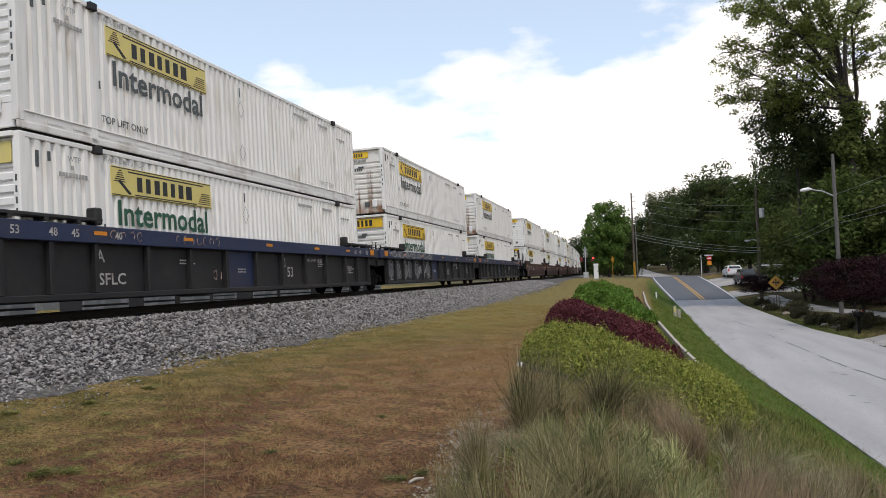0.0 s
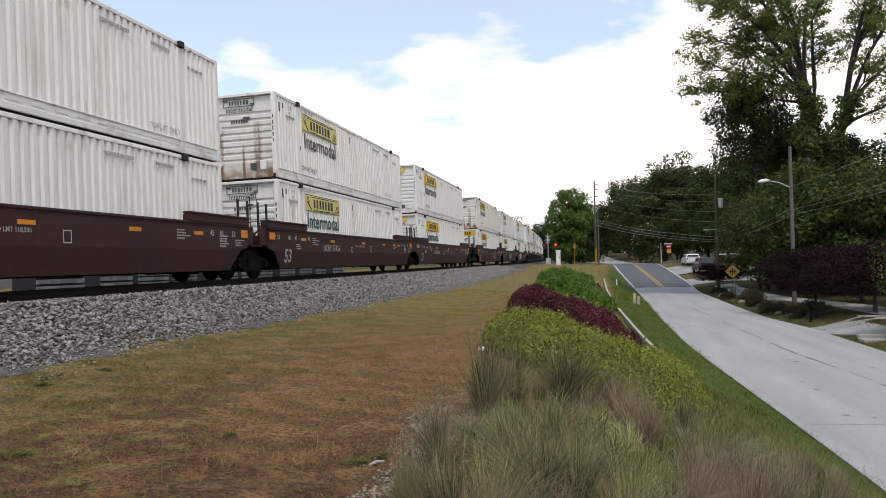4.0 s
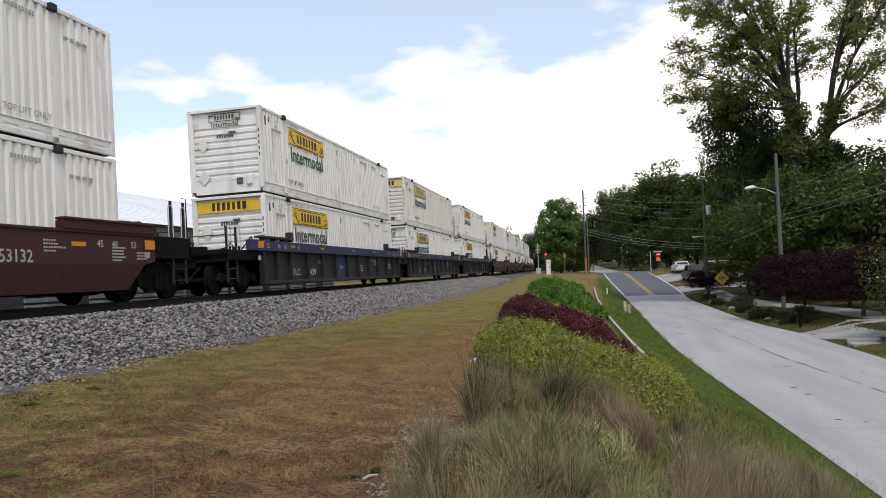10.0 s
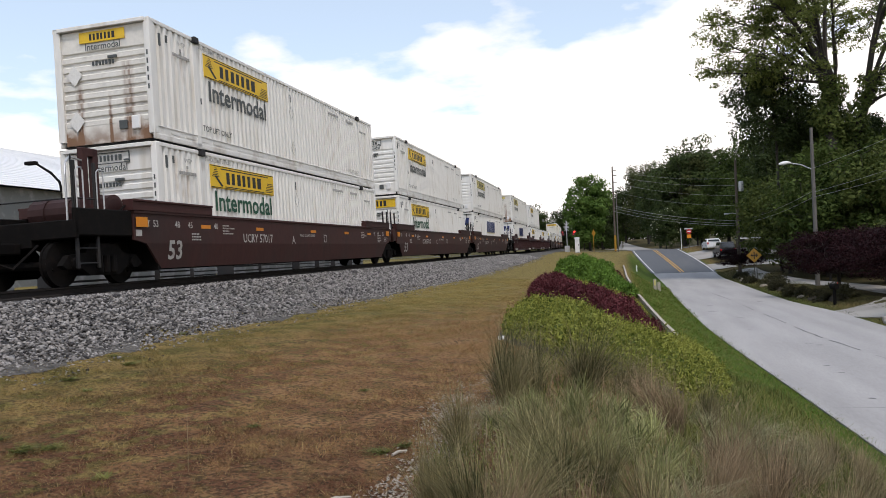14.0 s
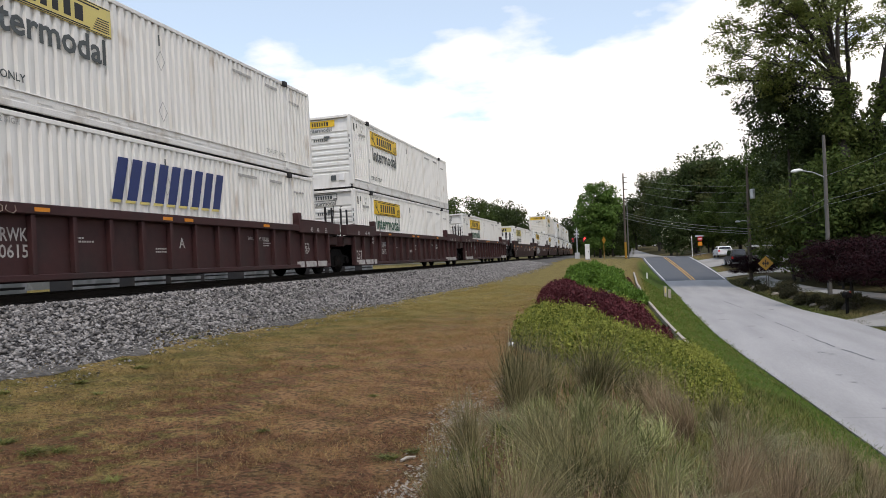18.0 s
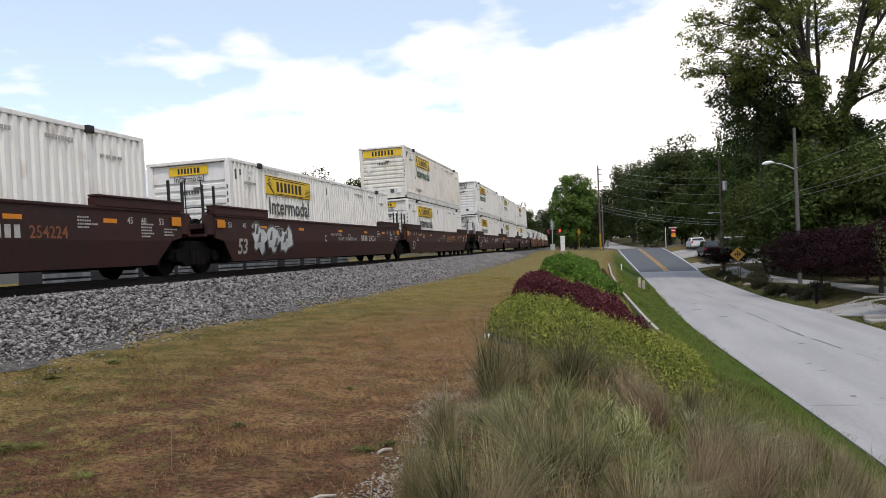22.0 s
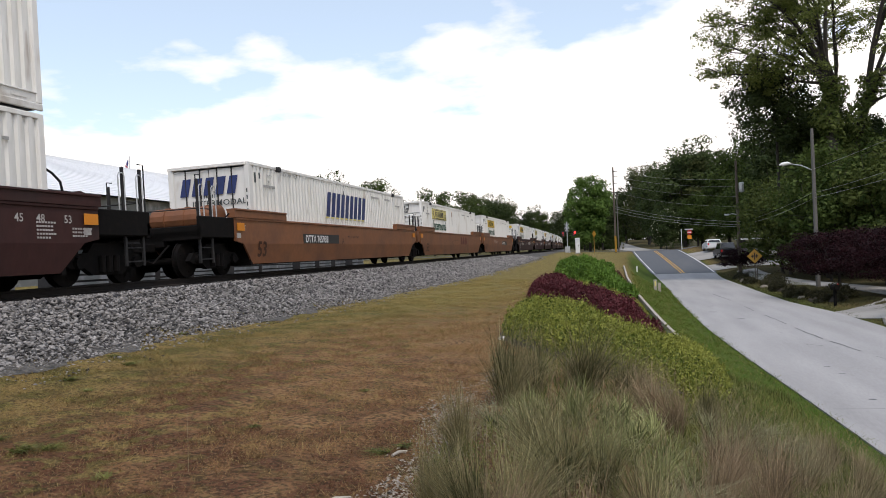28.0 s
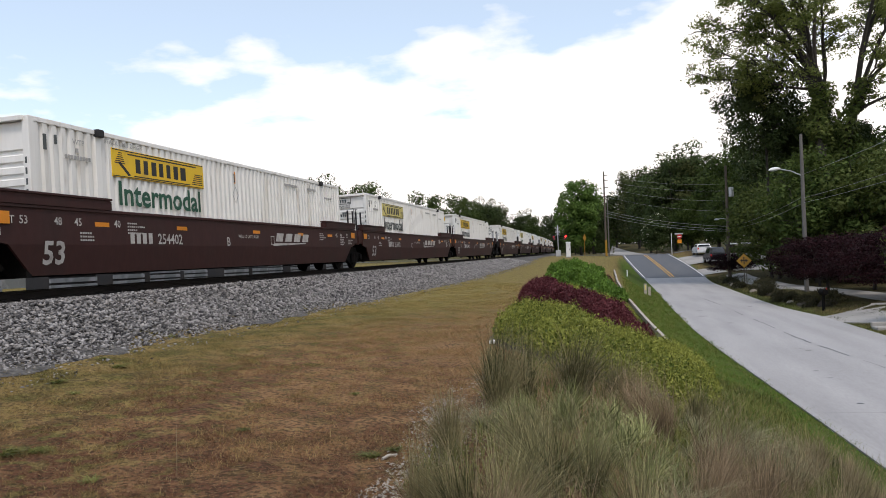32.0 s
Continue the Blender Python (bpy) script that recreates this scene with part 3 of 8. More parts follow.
# ---- ground, road, track ----
def ground():
    def axis(stops):
        out = []
        for a, b, step in stops:
            out += list(np.arange(a, b, step))
        return np.array(out + [stops[-1][1]])
    xs = axis([(-1500, -300, 120), (-300, -60, 24), (-60, -20, 4), (-20, -9, 0.9), (-9, 12, 0.35), (12, 20, 1), (20, 60, 4), (60, 300, 24), (300, 1500, 120)])
    ys = axis([(-300, -40, 26), (-40, 0, 4), (0, 30, 0.6), (30, 130, 1.6), (130, 360, 6), (360, 2400, 120)])
    X, Y = np.meshgrid(xs, ys)
    Z = land(X, Y)
    rng = np.random.default_rng(3)
    lawn = (X > -8) & (X < 3) & (Y > -2) & (Y < 60)
    Z = Z + lawn * rng.normal(0, 0.012, X.shape)
    n = len(xs)
    faces = [(j * n + i, j * n + i + 1, (j + 1) * n + i + 1, (j + 1) * n + i) for j in range(len(ys) - 1) for i in range(n - 1)]
    me = bpy.data.meshes.new("ground")
    me.from_pydata(np.stack([X, Y, Z], -1).reshape(-1, 3).tolist(), [], faces)
    for q in me.polygons:
        q.use_smooth = True
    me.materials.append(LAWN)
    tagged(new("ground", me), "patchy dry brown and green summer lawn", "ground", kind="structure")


def ribbon(name, left, right, ys, dz, mat, label, category, thick=0.0, kind="structure", across=6):
    """A strip that lies on the land between two lines x = left(y), x = right(y)."""
    sh = Shape()
    rows = []
    for y in ys:
        a, b = float(left(y)), float(right(y))
        rows.append([put(a + (b - a) * k / across, y, dz) for k in range(across + 1)])
    n = across + 1
    v = [p for r in rows for p in r]
    f = [(j * n + i, j * n + i + 1, (j + 1) * n + i + 1, (j + 1) * n + i) for j in range(len(rows) - 1) for i in range(across)]
    sh.add(v, f)
    if thick:
        for side in (0, across):
            v2 = [p for r in rows for p in (r[side], (r[side][0], r[side][1], r[side][2] - thick))]
            sh.add(v2, [(2 * j, 2 * j + 1, 2 * j + 3, 2 * j + 2) for j in range(len(rows) - 1)])
    ob = part(name, sh, mat)
    for q in ob.data.polygons:
        q.use_smooth = len(q.vertices) == 4
    return tagged(ob, label, category, kind=kind)


def roads():
    near, far, end = np.arange(-40, 84.1, 2.0), np.arange(84, 130, 3.0), np.arange(128.5, 342, 3.0)
    road = ribbon("road", road_l, road_r, near, 0.035, CONCRETE, "pale worn concrete road with filled cracks", "road", 0.06)
    ribbon("asphalt_road", lambda y: road_l(y) - 0.15, lambda y: road_r(y) + 0.15, far, 0.04, ASPHALT, "dark asphalt road climbing to the crossing", "road", 0.06)
    ribbon("far_road", road_l, road_r, end, 0.05, DRIVE, "pale worn road climbing away beyond the crossing", "road", 0.06)
    for side in (0.12, -0.12):
        base = road_l if side > 0 else road_r
        ribbon("edge_line", lambda y: base(y) + side - 0.06, lambda y: base(y) + side + 0.06, np.arange(84.2, 119, 1.5), 0.07, PAINT_W,
               "white painted edge line on asphalt", "road marking", across=1)
    for off in (-0.16, 0.16):
        ribbon("centre_line", lambda y: (road_l(y) + road_r(y)) / 2 + off - 0.06 - 0.15, lambda y: (road_l(y) + road_r(y)) / 2 + off + 0.06 - 0.15, np.arange(84.2, 119, 1.5),
               0.07, PAINT_Y, "double yellow centre line on asphalt", "road marking", across=1)
    # filled cracks and chipped patches of the concrete
    crack = Shape()
    rng = random.Random(5)

    def seam(a, b, w0):
        n = max(2, int(abs(b[1] - a[1]) / 0.45))
        pts = [(a[0] + (b[0] - a[0]) * k / n + rng.uniform(-0.025, 0.025), a[1] + (b[1] - a[1]) * k / n, w0 * rng.uniform(0.5, 1.2)) for k in range(n + 1)]
        for (xa, ya, wa), (xb, yb, wb) in zip(pts, pts[1:]):
            crack.add([put(xa - wa, ya, 0.042), put(xa + wa, ya, 0.042), put(xb + wb, yb, 0.042), put(xb - wb, yb, 0.042)], [(0, 1, 2, 3)])
    for a, b, w in (((6.05, 36.3), (6.19, 32.1), 0.024), ((6.17, 30.6), (6.31, 27.1), 0.03), ((6.38, 26.4), (6.61, 24.0), 0.034), ((6.84, 20.9), (6.87, 20.0), 0.03), ((6.7, 23.0), (6.78, 21.6), 0.012),
                    ((7.0, 18.9), (7.1, 17.4), 0.015), ((5.6, 52.0), (5.9, 46.0), 0.03), ((5.95, 41.5), (6.0, 38.5), 0.02)):
        seam(a, b, w)
    for x, y, q in ((4.8, 34.6, 0.2), (5.63, 25.65, 0.07), (5.8, 25.25, 0.12), (5.5, 25.6, 0.05), (5.01, 21.1, 0.1), (5.05, 20.0, 0.09), (4.81, 16.8, 0.1), (5.26, 16.6, 0.07), (4.13, 38.3, 0.3), (6.28, 17.35, 0.1), (4.5, 30.0, 0.1),
                    (5.4, 29.0, 0.06), (7.6, 24.0, 0.08), (6.0, 14.6, 0.09), (4.4, 42.0, 0.25), (7.2, 44.0, 0.2)):
        ring = [(x + q * math.cos(k) * rng.uniform(0.6, 1.1), y + 0.5 * q * math.sin(k) * rng.uniform(0.6, 1.3)) for k in (0, 0.9, 1.8, 2.7, 3.6, 4.5, 5.4)]
        crack.add([put(a, b, 0.042) for a, b in ring], [tuple(range(7))])
    part("crack_filler", crack, TAR, road, "dark tar filler in the cracks")
    for y in (15.8, 47.0):
        j = Shape()
        j.add([put(road_l(y) + 0.05, y, 0.0405), put(road_r(y) - 0.05, y + 0.5, 0.0405), put(road_r(y) - 0.05, y + 0.514, 0.0405), put(road_l(y) + 0.05, y + 0.014, 0.0405)], [(0, 1, 2, 3)])
        part("joint", j, TAR, road)
    # cross road over the track, drives and footpath on the far side of the road
    cross = Shape()
    xs = np.arange(-70, 70.1, 1.5)
    rows = [[put(x, 121.0 + k * 2.0, 0.06 if -9 < x < 40 else 0.25) for k in range(5)] for x in xs]
    rows = [[(p[0], p[1], max(p[2], rail_z(122) - 0.02) if -16 < p[0] < -10.5 else p[2]) for p in r] for r in rows]
    cross.add([p for r in rows for p in r], [(j * 5 + i, j * 5 + i + 1, (j + 1) * 5 + i + 1, (j + 1) * 5 + i) for j in range(len(rows) - 1) for i in range(4)])
    tagged(part("cross_road", cross, ASPHALT), "asphalt side road over the railway crossing", "road", kind="structure")
    ribbon("footpath", lambda y: road_r(y) + 1.9 + 2.2 * smooth(y, 62, 44), lambda y: road_r(y) + 3.9 + 2.6 * smooth(y, 62, 44), np.arange(39, 84, 1.5), 0.03, DRIVE,
           "pale concrete drive running beside the verge", "driveway", 0.05)
    ribbon("driveway", lambda y: road_r(y) - 0.05 + 2.0 * smooth(y, 34.5, 32.4) + 3.0 * smooth(y, 37.0, 39.5), lambda y: 34.0, np.arange(32.4, 39.6, 0.6), 0.032, DRIVE, "pale concrete driveway mouth", "driveway", 0.05, across=12)
    ribbon("driveway", lambda y: road_r(y) - 0.05, lambda y: 26.0, np.arange(86.0, 92.1, 1.0), 0.045, DRIVE, "pale concrete driveway", "driveway", 0.05, across=8)
    ribbon("driveway", lambda y: road_r(y) - 0.05, lambda y: 30.0, np.arange(98.0, 108.1, 1.0), 0.045, DRIVE, "wide pale driveway with parked cars", "driveway", 0.05, across=8)


def track():
    ys = np.arange(-600, 900, 5.0)
    line = thing("railway_track", "single railway track with steel rails on worn wooden ties", "railway track", kind="structure")
    for side in (-1, 1):
        sh = Shape()
        prof = [(-0.037, 0), (0.037, 0), (0.037, -0.03), (0.009, -0.045), (0.009, -0.13), (0.07, -0.15), (0.07, -0.165), (-0.07, -0.165), (-0.07, -0.15), (-0.009, -0.13), (-0.009, -0.045), (-0.037, -0.03)]
        n = len(prof)
        v, f = [], []
        for y in ys:
            cx, cz = float(track_x(y)) + side * 0.755, float(rail_z(y)) + side * 0.755 * math.tan(CANT)
            v += [(cx + a, y, cz + b) for a, b in prof]
        for j in range(len(ys) - 1):
            f += [(j * n + k, j * n + (k + 1) % n, (j + 1) * n + (k + 1) % n, (j + 1) * n + k) for k in range(n)]
        sh.add(v, f)
        part("rail", sh, SHADED_RUST_RAIL, line)
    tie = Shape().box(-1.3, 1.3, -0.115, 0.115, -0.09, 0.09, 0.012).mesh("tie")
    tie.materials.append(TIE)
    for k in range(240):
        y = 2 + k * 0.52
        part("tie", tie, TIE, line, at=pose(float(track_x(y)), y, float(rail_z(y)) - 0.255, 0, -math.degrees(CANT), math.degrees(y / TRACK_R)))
    # bed runs on past the far rail to darken the view beneath the train
    bed = ribbon("ballast", lambda y: track_x(y) - 9.5, lambda y: track_x(y) + 4.1 + 0.3 * math.sin(y * 0.9) + 0.16 * math.sin(y * 2.7), np.arange(-20, 320, 1.0), 0.012, BALLAST,
                 "bed of crushed grey ballast stone", "ballast", across=22)
    # loose stones
    rng = np.random.default_rng(11)
    base = np.array([(1, 0, 0), (-1, 0, 0), (0, 1, 0), (0, -1, 0), (0, 0, 1), (0, 0, -1)], dtype=float)
    faces = np.array([(0, 2, 4), (2, 1, 4), (1, 3, 4), (3, 0, 4), (2, 0, 5), (1, 2, 5), (3, 1, 5), (0, 3, 5)])
    n = 88000
    y = 3 + 72 * rng.random(n) ** 1.6
    u = 1.25 + 3.0 * rng.random(n) + (rng.random(n) < 0.14) * rng.random(n) * 0.8
    x = track_x(y) + u
    edge = np.clip((u - 3.7) / 0.8, 0, 1)
    s = (0.016 + 0.03 * rng.random(n) ** 1.8) * (1 + 0.014 * y) * (1 - 0.45 * edge)
    z = land(x, y) + 0.03 * (1 - edge) + s * 0.3
    co = base[None] * (s[:, None, None] * rng.uniform(0.65, 1.25, (n, 6, 1)))
    co = (co + rng.normal(0, 0.22, (n, 6, 3)) * s[:, None, None]) * np.array([1.1, 1.1, 0.62])
    a = rng.random(n) * 6.283
    t = rng.normal(0, 0.5, n)
    ca, sa, ct, st = np.cos(a)[:, None], np.sin(a)[:, None], np.cos(t)[:, None], np.sin(t)[:, None]
    cx, cy, cz = co[..., 0] * ca - co[..., 1] * sa, co[..., 0] * sa + co[..., 1] * ca, co[..., 2]
    cx, cz = cx * ct - cz * st, cx * st + cz * ct
    v = np.stack([cx + x[:, None], cy + y[:, None], cz + z[:, None]], -1).reshape(-1, 3)
    idx = (faces[None] + (np.arange(n) * 6)[:, None, None]).reshape(-1).astype(np.int32)
    me = bpy.data.meshes.new("ballast_gravel")
    me.vertices.add(len(v))
    me.vertices.foreach_set("co", v.astype(np.float32).ravel())
    me.loops.add(len(idx))
    me.loops.foreach_set("vertex_index", idx)
    me.polygons.add(len(idx) // 3)
    me.polygons.foreach_set("loop_start", np.arange(0, len(idx), 3, dtype=np.int32))
    me.update(calc_edges=True)
    me.materials.append(STONE)
    tagged(new("ballast_gravel", me), "loose crushed grey granite stones beside the rails", "gravel", kind="stuff")


ground()
roads()
track()

# ---- the train: containers ----
BOX_L, BOX_W, BOX_H = 16.154, 2.59, 2.896


def corrugated(x, y0, y1, z0, z1, out, pitch=0.24, depth=0.055):
    """A wall of upright corrugations in the plane x, standing out towards `out` (+1 or -1)."""
    n = max(1, round((y1 - y0) / pitch))
    p = (y1 - y0) / n
    pts = []
    for k in range(n):
        a = y0 + k * p
        pts += [(a, 0), (a + 0.44 * p, 0), (a + 0.56 * p, -depth), (a + 0.88 * p, -depth)]
    pts.append((y1, 0))
    v = [(x + out * d, y, z) for y, d in pts for z in (z0, z1)]
    f = [(2 * i, 2 * i + 2, 2 * i + 3, 2 * i + 1) for i in range(len(pts) - 1)]
    return v, f


def ribbed_end(y, out, z0, z1, x0, x1, n=8, depth=0.04):
    """An end wall with lying corrugations in the plane y."""
    pts = []
    p = (z1 - z0) / n
    for k in range(n):
        a = z0 + k * p
        pts += [(a, 0), (a + 0.5 * p, 0), (a + 0.62 * p, -depth), (a + 0.9 * p, -depth)]
    pts.append((z1, 0))
    v = [(x, y + out * d, z) for z, d in pts for x in (x0, x1)]
    f = [(2 * i, 2 * i + 1, 2 * i + 3, 2 * i + 2) for i in range(len(pts) - 1)]
    return v, f


def bars_panel(y0, y1, z0, z1, x, n_long, mat, parent, name="logo_bar", along="y", seed=1):
    """Plain upright bars that stand for lettering of a brand: one by one in a row on the side, joined on an end wall."""
    rng = random.Random(seed)
    w = (y1 - y0) / n_long
    joined = Shape()
    for k in range(n_long):
        a = y0 + k * w + 0.1 * w
        b = a + w * rng.uniform(0.5, 0.8)
        if along == "y":
            part(name, cached((name, k, y0, mat.name), lambda: Shape().box(x, x + 0.004, a, b, z0, z1).mesh(name)), mat, parent)
        else:
            joined.box(a, b, x - 0.004, x, z0, z1)
    if along != "y":
        tagged(part(name, cached((name, along, y0, mat.name), lambda: joined.mesh(name)), mat, parent), kind="stuff")


MESHES = {}


def cached(key, make):
    if key not in MESHES:
        MESHES[key] = make()
    return MESHES[key]


def container(kind, end="plain", paint=None, faded=False, ink=None, label=""):
    """A 53-foot box. kind: 'hunt' (yellow panel) or 'swift' (blue slanted mark). end: look of the end wall that faces along -y.
    Its origin lies in the middle of its floor."""
    paint = paint or WHITE
    ink = ink or GREEN_INK
    box = thing("intermodal_container", label or "white corrugated 53-foot container with a yellow and green side mark", "container", "containers on the train")
    hl, hw = BOX_L / 2, BOX_W / 2
    for sx in (1, -1):
        def wall(sx=sx):
            sh = Shape()
            for a, b in ((-hl + 0.14, -6.24), (-6.06, 6.06), (6.24, hl - 0.14)):
                sh.add(*corrugated(sx * (hw - 0.012), a, b, 0.35, BOX_H - 0.1, sx))
            return sh.mesh("side_wall")
        part("side_wall", cached(("wall", sx, paint.name), wall), paint, box)
        for y in (-6.15, 6.15):
            part("lift_post", cached(("lift", sx, y), lambda: Shape().box(sx * hw - 0.05 * sx, sx * hw, y - 0.09, y + 0.09, 0.02, BOX_H - 0.13, 0.006).mesh("lift_post")), paint, box)
            part("lift_casting", cached(("cast", sx, y), lambda: Shape().box(sx * hw - 0.09, sx * hw + 0.09, y - 0.1, y + 0.1, BOX_H - 0.15, BOX_H + 0.01, 0.015).mesh("lift_casting")), CHARCOAL, box)
        part("top_rail", cached(("top", sx), lambda: Shape().box(sx * hw - 0.045, sx * hw + 0.0, -hl, hl, BOX_H - 0.1, BOX_H, 0.012).mesh("top_rail")), paint, box)

        def sill(sx=sx):
            a, b = sorted((sx * hw, sx * (hw - 0.05)))
            sh = Shape().box(a, b, -hl, hl, 0.03, 0.16, 0.012)
            a, b = sorted((sx * (hw - 0.016), sx * (hw - 0.06)))
            sh.box(a, b, -hl + 0.14, hl - 0.14, 0.16, 0.34)
            a, b = sorted((sx * (hw + 0.004), sx * (hw - 0.07)))
            sh.box(a, b, -hl + 0.14, hl - 0.14, 0.335, 0.365, 0.008)
            for k in range(24):
                y = -hl + 0.7 + k * 0.64
                sh.box(*sorted((sx * (hw - 0.03), sx * (hw - 0.006))), y, y + 0.36, 0.215, 0.275)
            return sh.mesh("bottom_rail")
        part("bottom_rail", cached(("sill", sx), sill), SHADE_RAIL, box)
    part("roof", cached("roof", lambda: Shape().box(-hw + 0.03, hw - 0.03, -hl + 0.03, hl - 0.03, BOX_H - 0.06, BOX_H - 0.02).mesh("roof")), paint, box)
    part("floor_frame", cached("floor", lambda: Shape().box(-hw + 0.06, hw - 0.06, -hl + 0.14, hl - 0.14, 0.03, 0.16).mesh("floor_frame")), CHARCOAL, box)
    for sx in (1, -1):
        for sy in (1, -1):
            part("corner_post", cached(("post", sx, sy, paint.name), lambda: Shape().box(sx * hw - 0.15 * sx, sx * (hw + 0.002), sy * hl - 0.15 * sy, sy * (hl + 0.002), 0.16, BOX_H - 0.004, 0.014).mesh("corner_post")
                                     if sx * sy > 0 else Shape().box(min(sx * hw - 0.15 * sx, sx * (hw + 0.002)), max(sx * hw - 0.15 * sx, sx * (hw + 0.002)), min(sy * hl - 0.15 * sy, sy * (hl + 0.002)),
                                     max(sy * hl - 0.15 * sy, sy * (hl + 0.002)), 0.16, BOX_H - 0.004, 0.014).mesh("corner_post")), paint, box)
    rusty = "rust" in end
    for sy in (-1, 1):
        def wall(sy=sy):
            sh = Shape()
            sh.box(-hw + 0.14, hw - 0.14, sy * (hl - 0.09) - 0.03, sy * (hl - 0.09) + 0.03, BOX_H - 0.62, BOX_H - 0.1, 0.008)
            sh.box(-hw + 0.14, hw - 0.14, sy * (hl - 0.09) - 0.03, sy * (hl - 0.09) + 0.03, 0.06, 0.5, 0.008)
            sh.add(*ribbed_end(sy * (hl - 0.055), sy, 0.5, BOX_H - 0.62, -hw + 0.14, hw - 0.14))
            return sh.mesh("end_wall")

        def doors():
            sh = Shape()
            for a, b in ((-hw + 0.14, -0.012), (0.012, hw - 0.14)):
                sh.box(a, b, -hl + 0.03, -hl + 0.09, 0.12, BOX_H - 0.14, 0.01)
            return sh.mesh("door")
        mat = RUSTY if rusty and sy < 0 else paint
        if end == "doors" and sy < 0:
            part("door_leaves", cached("doors", doors), mat, box, "pair of white doors with locking rods")
            for x in (-0.75, -0.28, 0.28, 0.75):
                part("locking_rod", cached(("rod", x), lambda: Shape().tube([(x, -hl + 0.01, 0.1), (x, -hl + 0.01, BOX_H - 0.1)], 0.02, 6).mesh("locking_rod")), CHARCOAL, box)
        else:
            part("end_wall", cached(("end", sy, mat.name), wall), mat, box, "rust-streaked ribbed end wall" if mat is RUSTY else "")
        part("end_header", cached(("head", sy), lambda: Shape().box(-hw + 0.1, hw - 0.1, sy * hl - 0.05, sy * hl + 0.05, BOX_H - 0.1, BOX_H - 0.004, 0.01).mesh("end_header")), paint, box)
    yl = PALE_YELLOW if faded else YELLOW
    x = hw + 0.004
    if kind == "hunt":
        panel = part("logo_panel", cached(("panel", yl.name), lambda: Shape().box(x - 0.02, x, -5.74, -2.05, 1.98, 2.60, 0.004).mesh("logo_panel")), yl, box, "yellow panel with black bars")

        def marks():
            sh = Shape()
            for a, b, c, d in ((-5.72, -2.07, 2.565, 2.585), (-5.72, -2.07, 1.995, 2.012), (-5.2, -2.4, 2.5, 2.53), (-5.0, -2.7, 2.03, 2.055)):
                sh.box(x, x + 0.004, a, b, c, d)
            for k in range(6):
                sh.box(x, x + 0.004, -5.66 + 0.03 * k, -5.3 - 0.02 * k, 2.28 + 0.045 * k, 2.3 + 0.045 * k)
                sh.box(x, x + 0.004, -2.62 + 0.03 * k, -2.12, 2.06 + 0.05 * k, 2.08 + 0.05 * k)
            sh.add([(x + 0.002, -5.55, 2.3), (x + 0.002, -5.2, 2.03), (x + 0.002, -5.1, 2.05), (x + 0.002, -5.45, 2.32)], [(0, 1, 2, 3)])
            return sh.mesh("panel_outline")
        part("panel_outline", cached("marks", marks), BLACK, panel)
        bars_panel(-4.95, -2.85, 2.12, 2.44, x, 7, BLACK, panel, seed=4)
        part("lettering", lettering("Intermodal", 0.52, ink, 3.3), ink, box, "dark green lettering on the side" if ink is GREEN_INK else "dark grey lettering on the side",
             pose(x + 0.002, -5.56, 1.38))
    else:
        # blue slanted mark: plain slanted strokes with orange feet
        def slants():
            sh = Shape()
            for k in range(9):
                a = -2.3 + 0.485 * k
                sh.plate([(a, 1.5), (a + 0.33, 1.5), (a + 0.6, 2.42), (a + 0.27, 2.42)], x, x + 0.004)
            return sh.mesh("logo_mark")

        def shadows():
            sh = Shape()
            for k in range(9):
                a = -2.36 + 0.485 * k
                sh.plate([(a, 1.44), (a + 0.33, 1.44), (a + 0.35, 1.5), (a + 0.02, 1.5)], x, x + 0.003)
            return sh.mesh("logo_shadow")
        part("logo_shadow", cached("swiftshadow", shadows), PALE_YELLOW, box, "pale yellow underline of the mark")
        part("logo_mark", cached("swift", slants), BLUE_INK, box, "blue slanted bars on the side")
    # small lettering
    part("stencil", lettering("TOP LIFT ONLY", 0.15, GREY_INK), GREY_INK, box, at=pose(x, -5.95, 0.52))
    part("stencil", lettering("TOP LIFT ONLY", 0.13, FAINT_INK), FAINT_INK, box, at=pose(x, 4.75, 0.47))
    part("stencil", lettering("STACK LIMIT 2 HIGH", 0.1, FAINT_INK), FAINT_INK, box, at=pose(x, -5.95, 2.66))
    part("stencil", lettering("WTP", 0.11, FAINT_INK), FAINT_INK, box, at=pose(x, -6.93, 2.5))

    def small():
        sh = Shape()
        for y, n in ((3.0, 12), (4.9, 9)):
            for k in range(n):
                sh.box(x - 0.02, x + 0.003, y + 0.09 * k, y + 0.05 + 0.09 * k, 2.5, 2.58)
        for k in range(4):
            sh.box(x - 0.02, x + 0.003, 6.5 + 0.2 * k, 6.62 + 0.2 * k, 2.3, 2.36)
        for k in range(9):
            sh.box(x - 0.02, x + 0.003, -7.15 + 0.085 * k, -7.1 + 0.085 * k, 2.2, 2.28)
        sh.box(x - 0.02, x + 0.003, -6.83, -6.77, 2.35, 2.43)
        return sh.mesh("number_print")
    tagged(part("number_print", cached("small", small), FAINT_INK, box), kind="stuff")

    def pins():
        sh = Shape()
        sh.box(x - 0.03, x + 0.006, -7.7, -7.64, 2.3, 2.6, 0.004)
        sh.box(x - 0.03, x + 0.006, -7.42, -7.36, 2.44, 2.62, 0.004)
        sh.box(x - 0.03, x + 0.006, -0.38, -0.35, 2.3, 2.56, 0.004)
        sh.box(x - 0.03, x + 0.006, -5.98, -5.95, 1.2, 1.36, 0.004)
        return sh.mesh("side_fitting")
    tagged(part("side_fitting", cached("pins", pins), GREY_INK, box), kind="stuff")

